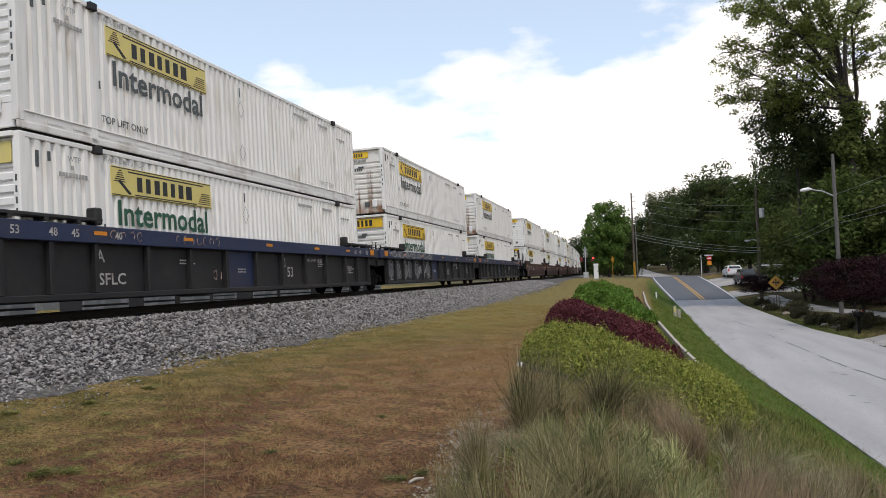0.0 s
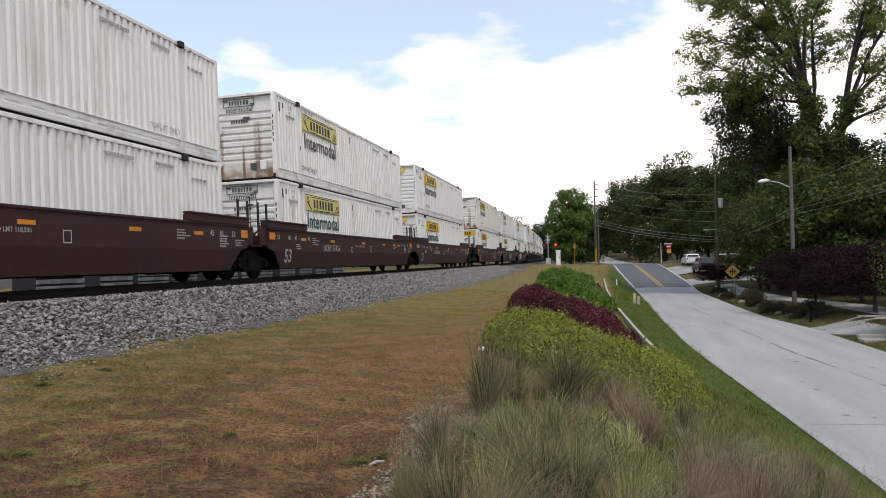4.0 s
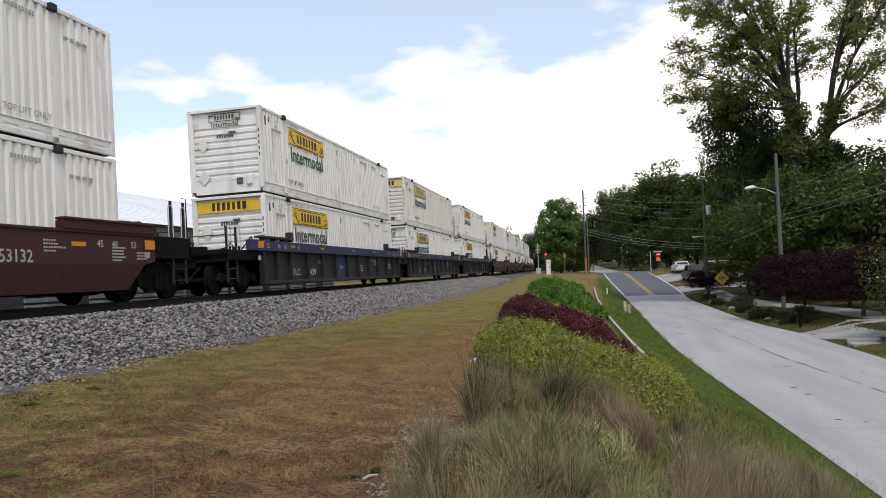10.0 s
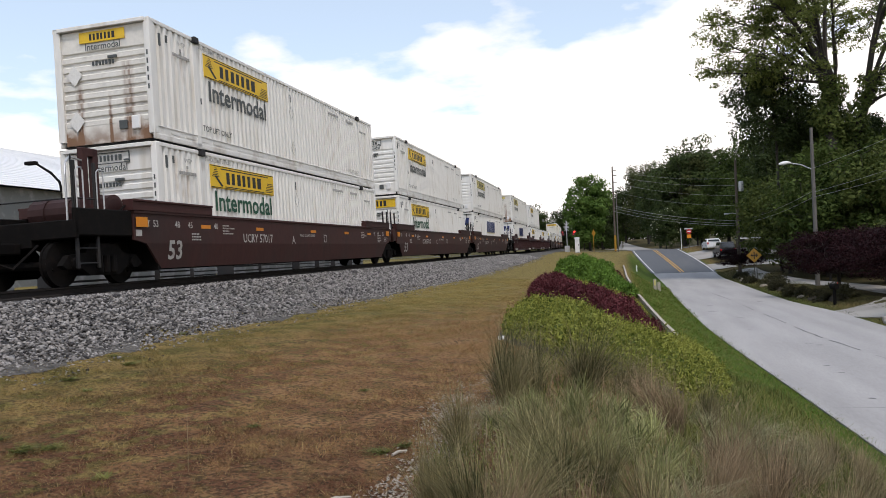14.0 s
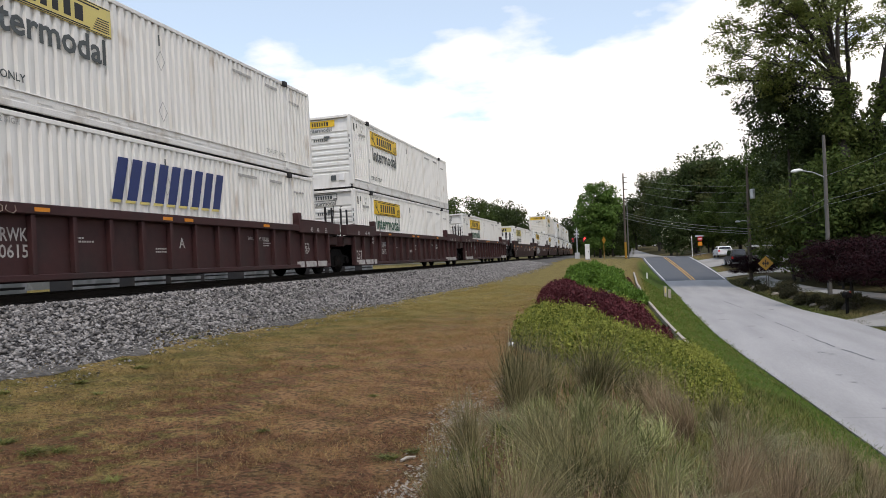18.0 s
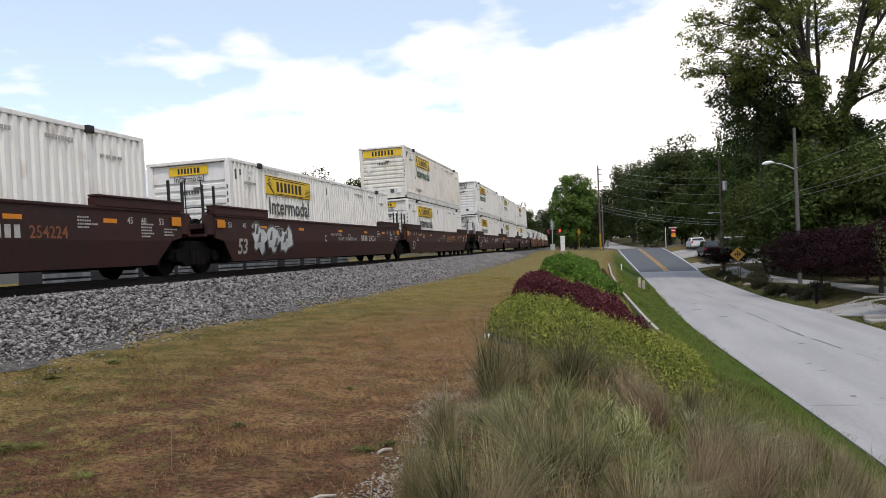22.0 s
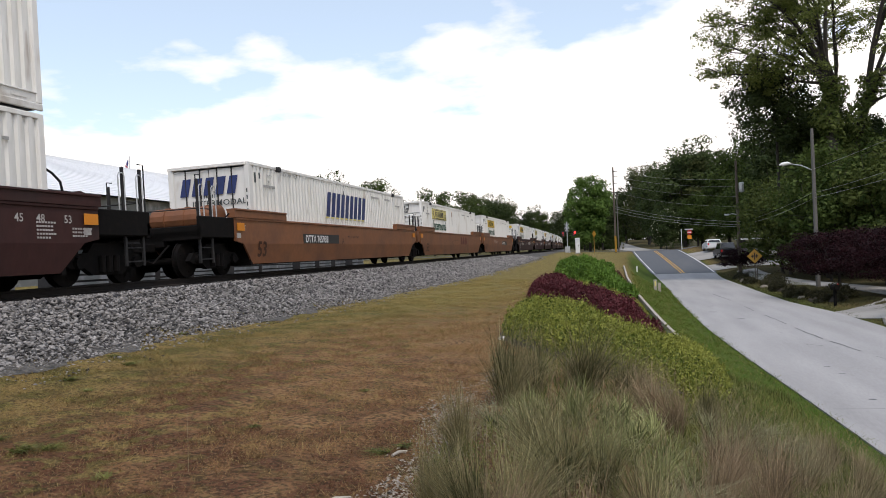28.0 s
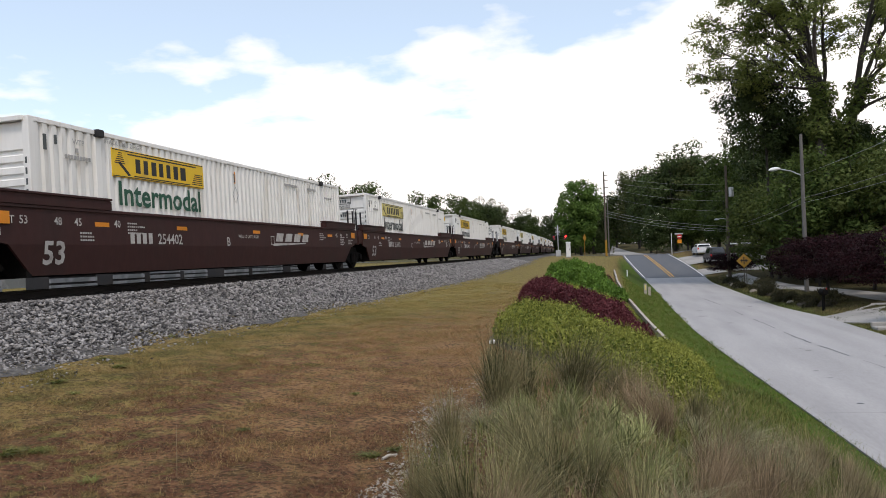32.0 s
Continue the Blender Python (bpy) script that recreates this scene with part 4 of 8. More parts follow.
    def diamond():
        sh = Shape()
        for (a, b), (c, d) in zip([(0, 0.25), (0.17, 0), (0, -0.25), (-0.17, 0)], [(0.17, 0), (0, -0.25), (-0.17, 0), (0, 0.25)]):
            sh.add([(x + 0.002, a, b), (x + 0.002, c, d), (x + 0.002, c * 0.86, d * 0.86), (x + 0.002, a * 0.86, b * 0.86)], [(0, 1, 2, 3)])
        return sh.mesh("placard_frame")
    for z in (1.95, 0.75):
        part("placard_frame", cached("diamond", diamond), FAINT_INK, box, at=pose(0, -0.35, z))
    # the end that faces the viewer
    ye = -hl + 0.03
    if kind == "hunt" and "panel" in end:
        wide = 1.1 if "wide" in end else 0.62
        p = part("end_panel", cached(("endp", wide, yl.name), lambda: Shape().box(-wide, wide, ye - 0.006, ye + 0.01, BOX_H - (0.55 if wide > 1 else 0.42), BOX_H - 0.16, 0.003).mesh("end_panel")), yl, box,
                 "yellow panel on the end wall")
        bars_panel(-wide * 0.55, wide * 0.6, BOX_H - (0.48 if wide > 1 else 0.37), BOX_H - 0.22, ye - 0.007, 7, BLACK, p, along="x", seed=4)
    elif kind == "hunt":
        bars_panel(-0.36, 0.36, BOX_H - 0.36, BOX_H - 0.22, ye - 0.001, 7, GREY_INK, box, along="x", seed=4)
    else:
        def mark():
            sh = Shape()
            for k in range(5):
                a = -0.95 + 0.38 * k
                sh.plate([(a, 2.0), (a + 0.26, 2.0), (a + 0.38, 2.52), (a + 0.12, 2.52)], ye - 0.032, ye - 0.026, 1)
            return sh.mesh("logo_mark")
        part("logo_mark", cached("swiftend", mark), BLUE_INK, box, "blue slanted bars on the doors")
        part("lettering", lettering("INTERMODAL", 0.17, GREY_INK, 1.75), GREY_INK, box, at=pose(-0.55, ye - 0.03, 1.68, 0, 0, -90))

    def end_diamond():
        return Shape().plate([(-0.8, -0.25), (-0.58, 0), (-0.8, 0.25), (-1.02, 0)], ye - 0.016, ye - 0.005, 1).mesh("placard_holder")
    if kind == "hunt":
        for z in (1.72, 0.62):
            part("placard_holder", cached("enddiamond", end_diamond), SHADE_RAIL, box, "grimy diamond placard holder", pose(0, 0, z))
        part("document_box", cached("docbox", lambda: Shape().box(0.7, 0.92, ye - 0.05, ye + 0.02, 0.3, 0.62, 0.02).mesh("document_box")), SIGN_W, box, "white document box")
        if "wide" not in end:
            part("end_lettering", lettering("Intermodal", 0.16, GREY_INK, 0.95), GREY_INK, box, at=pose(-0.46, ye - 0.004, BOX_H - 0.6, 0, 0, -90))
        if "panel" not in end:
            def border():
                sh = Shape()
                for a, b, c, d in ((-0.56, 0.56, 0.405, 0.425), (-0.56, 0.56, 0.155, 0.175), (-0.56, -0.54, 0.155, 0.425), (0.54, 0.56, 0.155, 0.425), (-0.53, -0.4, 0.2, 0.24), (0.4, 0.53, 0.34, 0.38)):
                    sh.box(a, b, ye - 0.006, ye + 0.01, BOX_H - d, BOX_H - c)
                return sh.mesh("panel_border")
            part("panel_border", cached("endborder", border), GREY_INK, box)

    def endsmall():
        sh = Shape()
        for k in range(7):
            sh.box(-0.3 + 0.09 * k, -0.25 + 0.09 * k, ye - 0.004, ye + 0.02, 1.92, 2.02)
        sh.box(0.15, 0.38, ye - 0.03, ye + 0.02, 2.05, 2.11)
        sh.box(0.35, 0.56, ye - 0.012, ye + 0.02, 0.34, 0.54)
        for a in range(5):
            sh.box(hw - 0.1, hw - 0.06, -hl - 0.006, -hl + 0.01, 1.2 + 0.2 * a, 1.32 + 0.2 * a)
        return sh.mesh("end_print")
    tagged(part("end_print", cached("endsmall", endsmall), GREY_INK, box), kind="stuff")
    return box


# ---- the train: well cars ----
WHEELSETS = []      # wheelset, its car, its place along the car


def bogie_parts(parent, y, both=True):
    """A two-axle bogie under a unit's end, centred at y."""
    def frame_side(sx):
        sh = Shape()
        x = sx * 0.98
        prof = [(-1.25, 0.42), (-1.05, 0.62), (-0.6, 0.66), (-0.42, 0.86), (0.42, 0.86), (0.6, 0.66), (1.05, 0.62), (1.25, 0.42), (1.1, 0.34), (0.72, 0.36), (0.45, 0.2), (-0.45, 0.2), (-0.72, 0.36), (-1.1, 0.34)]
        sh.plate([(a + y, b) for a, b in prof], min(x, x + sx * 0.14), max(x, x + sx * 0.14))
        for k in range(3):
            sh.tube([(x + sx * 0.17, y - 0.22 + 0.22 * k, 0.26), (x + sx * 0.17, y - 0.22 + 0.22 * k, 0.6)], 0.075, 8)
        for s in (-0.89, 0.89):
            sh.tube([(x + sx * 0.1, y + s, 0.455), (x + sx * 0.22, y + s, 0.455)], 0.13, 10)
        return sh.mesh("side_frame")
    for sx in (1, -1):
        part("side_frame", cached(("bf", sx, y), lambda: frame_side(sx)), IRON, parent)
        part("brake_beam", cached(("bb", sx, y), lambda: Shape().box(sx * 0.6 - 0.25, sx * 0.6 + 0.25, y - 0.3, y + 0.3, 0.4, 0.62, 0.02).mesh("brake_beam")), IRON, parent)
    for s in (-0.89, 0.89):
        def wheels():
            sh = Shape()
            for sx in (1, -1):
                sh.tube([(sx * 0.69, 0, 0), (sx * 0.72, 0, 0), (sx * 0.725, 0, 0), (sx * 0.82, 0, 0)], [0.485, 0.485, 0.457, 0.452], 24)
                sh.tube([(sx * 0.82, 0, 0), (sx * 0.835, 0, 0)], [0.40, 0.2], 24)
                for k in range(3):
                    a = 2.1 * k
                    sh.box(min(sx * 0.83, sx * 0.85), max(sx * 0.83, sx * 0.85), 0.3 * math.cos(a) - 0.02, 0.3 * math.cos(a) + 0.02, 0.3 * math.sin(a) - 0.02, 0.3 * math.sin(a) + 0.02)
            sh.tube([(-0.7, 0, 0), (0.7, 0, 0)], 0.085, 10)
            return sh.mesh("wheelset")
        WHEELSETS.append((part("wheelset", cached("wheelset", wheels), IRON, parent, at=pose(0, y + s, 0.457)), parent, y + s))


LEAN = 0.075         # how far the lower side of a smooth car leans in


def on_side(outline, x0, x1):
    """A painted patch that follows the side of a car over its knee."""
    sh = Shape()
    for keep in (1, -1):
        cut = []
        for (a, b), (c, d) in zip(outline, outline[1:] + outline[:1]):
            if keep * (b - 0.84) >= 0:
                cut.append((a, b))
            if (b - 0.84) * (d - 0.84) < 0:
                cut.append((a + (c - a) * (0.84 - b) / (d - b), 0.84))
        if len(cut) > 2:
            sh.plate(cut, x0, x1)
    sh.v = [(x - LEAN * max(0.0, 0.84 - z) / 0.57, y, z) for x, y, z in sh.v]
    return sh


def well_car(style, paint, first, last, unit, digits, wide_logo=None, label=""):
    """One 53-foot well unit. style 'smooth' or 'ribbed'. first: a coupled end faces -y, last: a coupled end faces +y.
    Its origin lies on the rail, in the middle of its length."""
    car = thing("well_car", label or "brown steel well car carrying containers", "railway wagon", "well cars of the train")
    ribbed = style == "ribbed"
    mark_fore = digits not in ("253132", "254224")      # where the number stands on the side
    chord = NAVY if paint is CHARCOAL else paint
    hw = 1.48 if ribbed else 1.42
    low = 0.27 if not ribbed else 0.24
    for sx in (1, -1):
        def side(sx=sx):
            sh = Shape()
            x0, x1 = sorted((sx * hw, sx * (hw - 0.07)))
            if ribbed:
                sh.plate([(-8.78, 1.42), (-8.78, low), (8.78, low), (8.78, 1.42)], min(sx * (hw - 0.12), sx * (hw - 0.17)), max(sx * (hw - 0.12), sx * (hw - 0.17)))
                sh.box(min(sx * hw, sx * (hw - 0.16)), max(sx * hw, sx * (hw - 0.16)), -8.8, 8.8, low - 0.02, low + 0.1, 0.015)
            else:
                sh.plate([(-9.25, 1.5), (-9.25, 0.92), (-8.82, 0.84), (8.82, 0.84), (9.25, 0.92), (9.25, 1.5)], x0, x1)
                v = [(-8.82, 0.84), (8.82, 0.84), (8.22, low), (-8.22, low)]
                k = [0.0, 0.0, LEAN, LEAN]
                sh.add([(sx * (hw - q), a, c) for (a, c), q in zip(v, k)] + [(sx * (hw - q - 0.05), a, c) for (a, c), q in zip(v, k)], [(0, 1, 2, 3), (4, 5, 6, 7), (2, 3, 7, 6), (0, 3, 7, 4), (1, 2, 6, 5)])
            return sh.mesh("side_sheet")
        part("side_sheet", cached(("side", style, sx, paint.name), side), paint, car)

        def top(sx=sx):
            a, b = sorted((sx * (hw + 0.03), sx * (hw - 0.15)))
            sh = Shape()
            if ribbed:
                sh.box(a, b, -9.7, 9.7, 1.3 if paint is CHARCOAL else 1.41, 1.64 if paint is CHARCOAL else 1.6, 0.015)
            else:
                sh.box(a, b, -9.25, 9.25, 1.5, 1.57, 0.015)
            return sh.mesh("top_chord")
        part("top_chord", cached(("chord", style, sx, chord.name), top), chord, car, "dark blue top chord" if chord is NAVY else "")
        for sy in (1, -1):
            def guard(sx=sx, sy=sy):
                a, b = sorted((sx * (hw + 0.045), sx * (hw - 0.2)))
                sh = Shape()
                if ribbed:
                    y0, y1 = sorted((sy * 6.3, sy * 9.0))
                    if paint is DARKRED:
                        sh.box(a, b, y0, sy * 9.72 if sy > 0 else y1, 1.36, 1.75, 0.02) if sy > 0 else sh.box(a, b, -9.72, y1, 1.36, 1.75, 0.02)
                    sh.box(a, b, y0, y1, 1.72 if paint is CHARCOAL else 1.745, 1.79, 0.015)
                    sh.box(a, b, y0 + (0 if sy > 0 else 2.5), y0 + (0.2 if sy > 0 else 2.7), 1.66, 2.0, 0.03)
                    for k in range(3):
                        sh.box(a, b, y0 + 0.4 + 0.8 * k, y0 + 0.5 + 0.8 * k, 1.66, 1.73)
                else:
                    y0, y1 = sorted((sy * 6.05, sy * 9.3))
                    sh.plate([(sy * 6.05, 1.57), (sy * 6.05, 1.74), (sy * 6.2, 1.8), (sy * 9.3, 1.8), (sy * 9.3, 1.57)], a, b)
                    sh.box(min(a, b) - 0.03, max(a, b) + 0.03, y0, y1, 1.76, 1.81, 0.01)
                return sh.mesh("end_guard")
            part("end_guard", cached(("guard", style, sx, sy, paint.name), guard), BLACK if paint is CHARCOAL else paint, car)
        if ribbed:
            def ribs(sx=sx):
                return Shape().box(min(sx * hw, sx * (hw - 0.12)), max(sx * hw, sx * (hw - 0.12)), -0.055, 0.055, low + 0.1, 1.3 if paint is CHARCOAL else 1.41, 0.01).mesh("rib")
            for y in (-8.7, -7.6, -6.45, -4.85, -3.27, -1.7, -0.15, 1.4, 3.0, 4.6, 6.3, 7.5, 8.7) if paint is CHARCOAL else [-8.74 + 1.028 * k for k in range(18)]:
                part("rib", cached(("rib", sx, paint.name), ribs), paint, car, at=pose(0, y, 0))
        if paint is CHARCOAL:
            part("side_plate", cached(("bay", sx), lambda: Shape().box(*sorted((sx * (hw - 0.122), sx * (hw - 0.115))), -1.64, -0.21, low + 0.1, 1.3).mesh("side_plate")), NAVY, car, "navy painted bay of the side")
        for k, y in enumerate((-6.55, -3.6, 0.35, 3.6, 6.3) if paint not in (DARKRED, TAN) else (-8.31, -4.63, -0.88, -0.04, 3.9) if paint is DARKRED else ()):
            z = 1.46 if ribbed else 1.22
            part("reflector", cached(("refl", sx, y, style), lambda: Shape().box(sx * hw + sx * 0.03 - 0.004, sx * hw + sx * 0.03 + 0.006, y, y + 0.36, z, z + 0.075).mesh("reflector")
                                     if ribbed else Shape().box(sx * hw - 0.004, sx * hw + 0.007, y, y + 0.44, z, z + 0.09).mesh("reflector")), ORANGE, car, "orange reflector strip")

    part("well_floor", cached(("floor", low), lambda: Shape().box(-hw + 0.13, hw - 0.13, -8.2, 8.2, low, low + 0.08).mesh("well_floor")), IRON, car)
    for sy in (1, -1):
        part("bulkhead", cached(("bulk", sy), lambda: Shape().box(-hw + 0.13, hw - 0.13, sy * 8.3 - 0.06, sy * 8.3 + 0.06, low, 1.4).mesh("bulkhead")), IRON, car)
        for sx in (1, -1):
            part("end_reflector", cached(("endref", sx, sy, ribbed), lambda: Shape().box(sx * (hw + 0.035) - 0.006, sx * (hw + 0.035) + 0.006, sy * 9.0 - 0.2, sy * 9.0 + 0.2, 1.38 if ribbed else 1.2, 1.6 if ribbed else 1.42, 0.003).mesh("end_reflector")), ORANGE, car, "orange end plate")
    for sy, coupled in ((-1, first), (1, last)):
        reach = 11.0 if coupled else 9.75

        def platform(sy=sy, reach=reach):
            sh = Shape()
            y0, y1 = sorted((sy * 8.3, sy * reach))
            sh.box(-1.35, 1.35, y0, y1, 1.02, 1.2, 0.02)
            sh.box(-0.35, 0.35, y0, y1, 0.8, 1.1, 0.02)
            y0, y1 = sorted((sy * (reach - 0.12), sy * reach))
            sh.box(-1.38, 1.38, y0, y1, 0.95, 1.32, 0.02)
            for sx in (1, -1):
                y0, y1 = sorted((sy * 8.9, sy * reach))
                a, b = sorted((sx * 1.38, sx * 1.3))
                sh.box(a, b, y0, y1, 1.0, 1.55 if not ribbed else 1.3, 0.02)
            return sh.mesh("end_platform")
        part("end_platform", cached(("plat", sy, reach, style, paint.name), platform), paint if not coupled else IRON, car)

        def rails(sy=sy, reach=reach, coupled=coupled):
            sh = Shape()
            for x in (1.28, -1.28):
                for y in (reach - 0.15, reach - 0.75):
                    top = (2.5 if coupled else 2.35) - (0.5 if paint is CHARCOAL else 0.0)
                    sh.box(x - 0.03, x + 0.03, sy * y - 0.035, sy * y + 0.035, 0.35 if coupled else 1.0, top, 0.01)
                for z in ((0.45, 0.75, 1.05, 1.4, 1.75) if coupled else (1.4, 1.7)):
                    sh.tube([(x, sy * (reach - 0.15), z), (x, sy * (reach - 0.75), z)], 0.016, 5)
                sh.tube([(x + 0.03, sy * (reach - 0.05), 1.3), (x + 0.03, sy * (reach - 0.05), top + 0.1), (x + 0.03, sy * (reach - 0.25), top + 0.1)], 0.016, 5)
            sh.tube([(-1.28, sy * (reach - 0.15), 1.75), (1.28, sy * (reach - 0.15), 1.75)], 0.016, 5)
            return sh.mesh("ladder_rail")
        part("ladder_rail", cached(("ladder", sy, reach, paint is CHARCOAL), rails), CHARCOAL, car, "dark steel ladder and grab rails")
        # boxes on the deck: valves and pipes
        def gear(sy=sy):
            sh = Shape()
            sh.box(-0.9, -0.3, sy * 9.2 - 0.2, sy * 9.2 + 0.2, 1.2, 1.55, 0.03)
            sh.tube([(0.2, sy * 9.0, 1.35), (0.9, sy * 9.3, 1.35)], 0.13, 10)
            sh.tube([(1.25, sy * 8.5, 1.25), (1.28, sy * 9.2, 1.75), (1.2, sy * 9.8, 1.3)], 0.022, 6)
            sh.tube([(0.4, sy * 8.5, 1.3), (0.6, sy * 9.2, 1.6), (0.3, sy * 9.7, 1.2)], 0.022, 6)
            return sh.mesh("brake_gear")
        part("brake_gear", cached(("gear", sy), gear), IRON, car)
        if coupled:
            def coupler(sy=sy):
                sh = Shape()
                y0, y1 = sorted((sy * 11.0, sy * 11.75))
                sh.box(-0.11, 0.11, y0, y1, 0.7, 0.92, 0.02)
                y0, y1 = sorted((sy * 11.6, sy * 11.97))
                sh.box(-0.2, 0.16, y0, y1, 0.66, 0.96, 0.05)
                sh.tube([(0.5, sy * 11.0, 0.85), (0.35, sy * 11.5, 0.4), (0.1, sy * 11.9, 0.6)], 0.03, 6)
                return sh.mesh("coupler")
            part("coupler", cached(("coup", sy), coupler), IRON, car)

            def cylinder(sy=sy):
                sh = Shape()
                y = sy * 9.28
                sh.tube([(-1.0, y, 1.62), (-0.98, y, 1.62), (1.0, y, 1.62), (1.02, y, 1.62)], [0.26, 0.32, 0.32, 0.24], 14)
                for x in (-0.6, 0.0, 0.6):
                    sh.tube([(x, y, 1.62), (x + 0.06, y, 1.62)], 0.345, 14)
                sh.box(-0.4, 0.4, y - 0.25, y + 0.25, 1.15, 1.4, 0.02)
                return sh.mesh("brake_cylinder")
            if not ribbed:
                part("brake_cylinder", cached(("cyl", sy, paint.name), cylinder), paint, car, "thick ribbed brake cylinder across the deck")
            for a in (0.15, 0.75):
                part("grab_iron", cached(("hoop", sy, a, ribbed), lambda: Shape().tube([(1.33, sy * (reach - a), 1.2), (1.33, sy * (reach - a), 2.3 - 0.4 * ribbed), (1.33, sy * (reach - a - 0.06), 2.36 - 0.4 * ribbed),
                     (1.33, sy * (reach - a - 0.16), 2.36 - 0.4 * ribbed), (1.33, sy * (reach - a - 0.2), 2.3 - 0.4 * ribbed), (1.33, sy * (reach - a - 0.2), 1.2)], 0.015, 6).mesh("grab_iron")), GALV, car, "bare steel grab hoop")
            part("notice_plate", cached(("notice", sy, ribbed), lambda: Shape().box(hw + 0.001, hw + 0.008, sy * 9.0 - 0.19, sy * 9.0 + 0.02, 1.0, 1.14, 0.002).mesh("notice_plate")), PALE_INK, car)
            if "UCRY" in digits and sy < 0:
                def upright():
                    sh = Shape()
                    for a in (-9.95, -9.62):
                        sh.box(0.72, 0.86, a - 0.08, a + 0.08, 1.2, 2.9, 0.015)
                    sh.box(0.72, 0.86, -9.9, -9.6, 2.72, 2.9, 0.015)
                    sh.box(0.72, 0.86, -9.9, -9.6, 1.2, 1.7, 0.015)
                    return sh.mesh("brake_stand")
                part("brake_stand", cached("stand", upright), paint, car, "tall slotted brake stand")
                part("handrail", cached("bowrail", lambda: Shape().tube([(1.2, -10.98, 1.2), (1.2, -10.98, 2.2), (1.15, -10.9, 2.45), (1.0, -10.6, 2.62), (0.8, -9.95, 2.62)], 0.02, 6).mesh("handrail")), GALV, car, "bent steel handrail")
            if sy > 0 and ribbed:
                def wheel():
                    sh = Shape()
                    n = 18
                    ring = [(0.98, 10.55 + 0.28 * math.cos(2 * math.pi * k / n), 2.45 + 0.28 * math.sin(2 * math.pi * k / n)) for k in range(n + 1)]
                    sh.tube(ring, 0.018, 5, False)
                    for k in range(6):
                        a = 2 * math.pi * k / 6
                        sh.tube([(0.94, 10.55, 2.45), (0.98, 10.55 + 0.27 * math.cos(a), 2.45 + 0.27 * math.sin(a))], 0.014, 4)
                    sh.box(0.72, 0.93, 10.4, 10.7, 2.2, 2.65, 0.03)
                    sh.box(0.78, 0.88, 10.5, 10.6, 1.2, 2.3, 0.01)
                    return sh.mesh("hand_brake")
                part("hand_brake", cached("handwheel", wheel), IRON, car, "spoked hand-brake wheel")
        # shared bogies hang under the -y end; a coupled +y end has its own
        if sy < 0 or coupled:
            bogie_parts(car, sy * 9.85)
    x = hw + (0.008 if not ribbed else -0.112)
    part("size_mark", lettering("53", 0.44 if not ribbed else 0.3, BROWN_INK if paint is TAN else PALE_INK), PALE_INK, car, at=pose(hw - 0.035, -8.0, 0.48, 0, 7.5, 0) if not ribbed else pose(hw - 0.108, 1.85 if paint is CHARCOAL else 6.9, 0.6 if paint is CHARCOAL else 0.74))
    if digits and ribbed:
        words = digits.split()
        part("reporting_mark", lettering(words[0], 0.23, PALE_INK, 0.8), PALE_INK, car, at=pose(hw - 0.108, -6.3, 0.5) if paint is CHARCOAL else pose(hw - 0.108, -5.47, 0.94))
        if len(words) > 1:
            part("reporting_mark", lettering(words[1], 0.23, PALE_INK, 0.8), PALE_INK, car, at=pose(hw - 0.108, -4.7, 0.5) if paint is CHARCOAL else pose(hw - 0.108, -5.47, 0.65))
        if paint is DARKRED:
            part("capacity_mark", lettering("125T", 0.33, PALE_INK, 0.76), PALE_INK, car, at=pose(hw - 0.108, -8.5, 0.47))
            for a, w in ((-8.5, 0.72), (-7.6, 0.82), (-6.6, 0.28), (6.3, 0.3), (6.75, 0.8), (7.7, 0.75)):
                part("warning_plate", cached(("warn", a), lambda: Shape().box(hw - 0.11, hw + 0.006, a, a + w, 0.25, 0.43, 0.004).mesh("warning_plate")), PALE_INK, car, "grimy white plate along the sill")
            for txt, z in (("20", 1.24), ("40", 1.06)):
                part("slot_mark", lettering(txt, 0.14, PALE_INK), PALE_INK, car, at=pose(hw + 0.004, -6.78, z))
    elif digits:
        ink = ORANGE_OLD if wide_logo is FADED_NUMBER else SIGN_W if paint is TAN else PALE_INK
        part("reporting_mark", lettering(digits, 0.24, ink), ink, car, at=pose(x, 1.42 if paint is TAN and last else -4.55 if paint is TAN else -4.4 if mark_fore else 4.2, 0.9 if paint is TAN else 0.88))
    if digits == "254224" and wide_logo is not FADED_NUMBER:
        part("load_limit", lettering("LD LMT 118,300 PER UNIT", 0.12, PALE_INK, 2.3), PALE_INK, car, at=pose(x, 0.3, 0.9))
    if not ribbed:
        part("capacity_mark", lettering("125 T", 0.14, PALE_INK), PALE_INK, car, at=pose(x, -9.1, 1.22))
    if paint is TAN and digits:
        part("mark_plate", cached(("markplate", last), lambda: Shape().box(hw - 0.01, hw + 0.005, 1.2 if last else -4.75, 4.45 if last else -1.5, 0.86, 1.18, 0.003).mesh("mark_plate")), BLACK, car, "black plate behind the lettering")
    part("unit_letter", lettering(unit, 0.24, BROWN_INK if paint is TAN else PALE_INK), PALE_INK, car, at=pose(x if not ribbed else hw - 0.108, -1.2 if not ribbed else -6.35 if paint is CHARCOAL else -0.1, 0.85 if not ribbed else 0.95 if paint is CHARCOAL else 0.84))
    xc = hw + 0.008 if not ribbed else hw + 0.034
    zc = 1.22 if not ribbed else 1.4
    if paint is DARKRED:
        xc = hw + 0.052
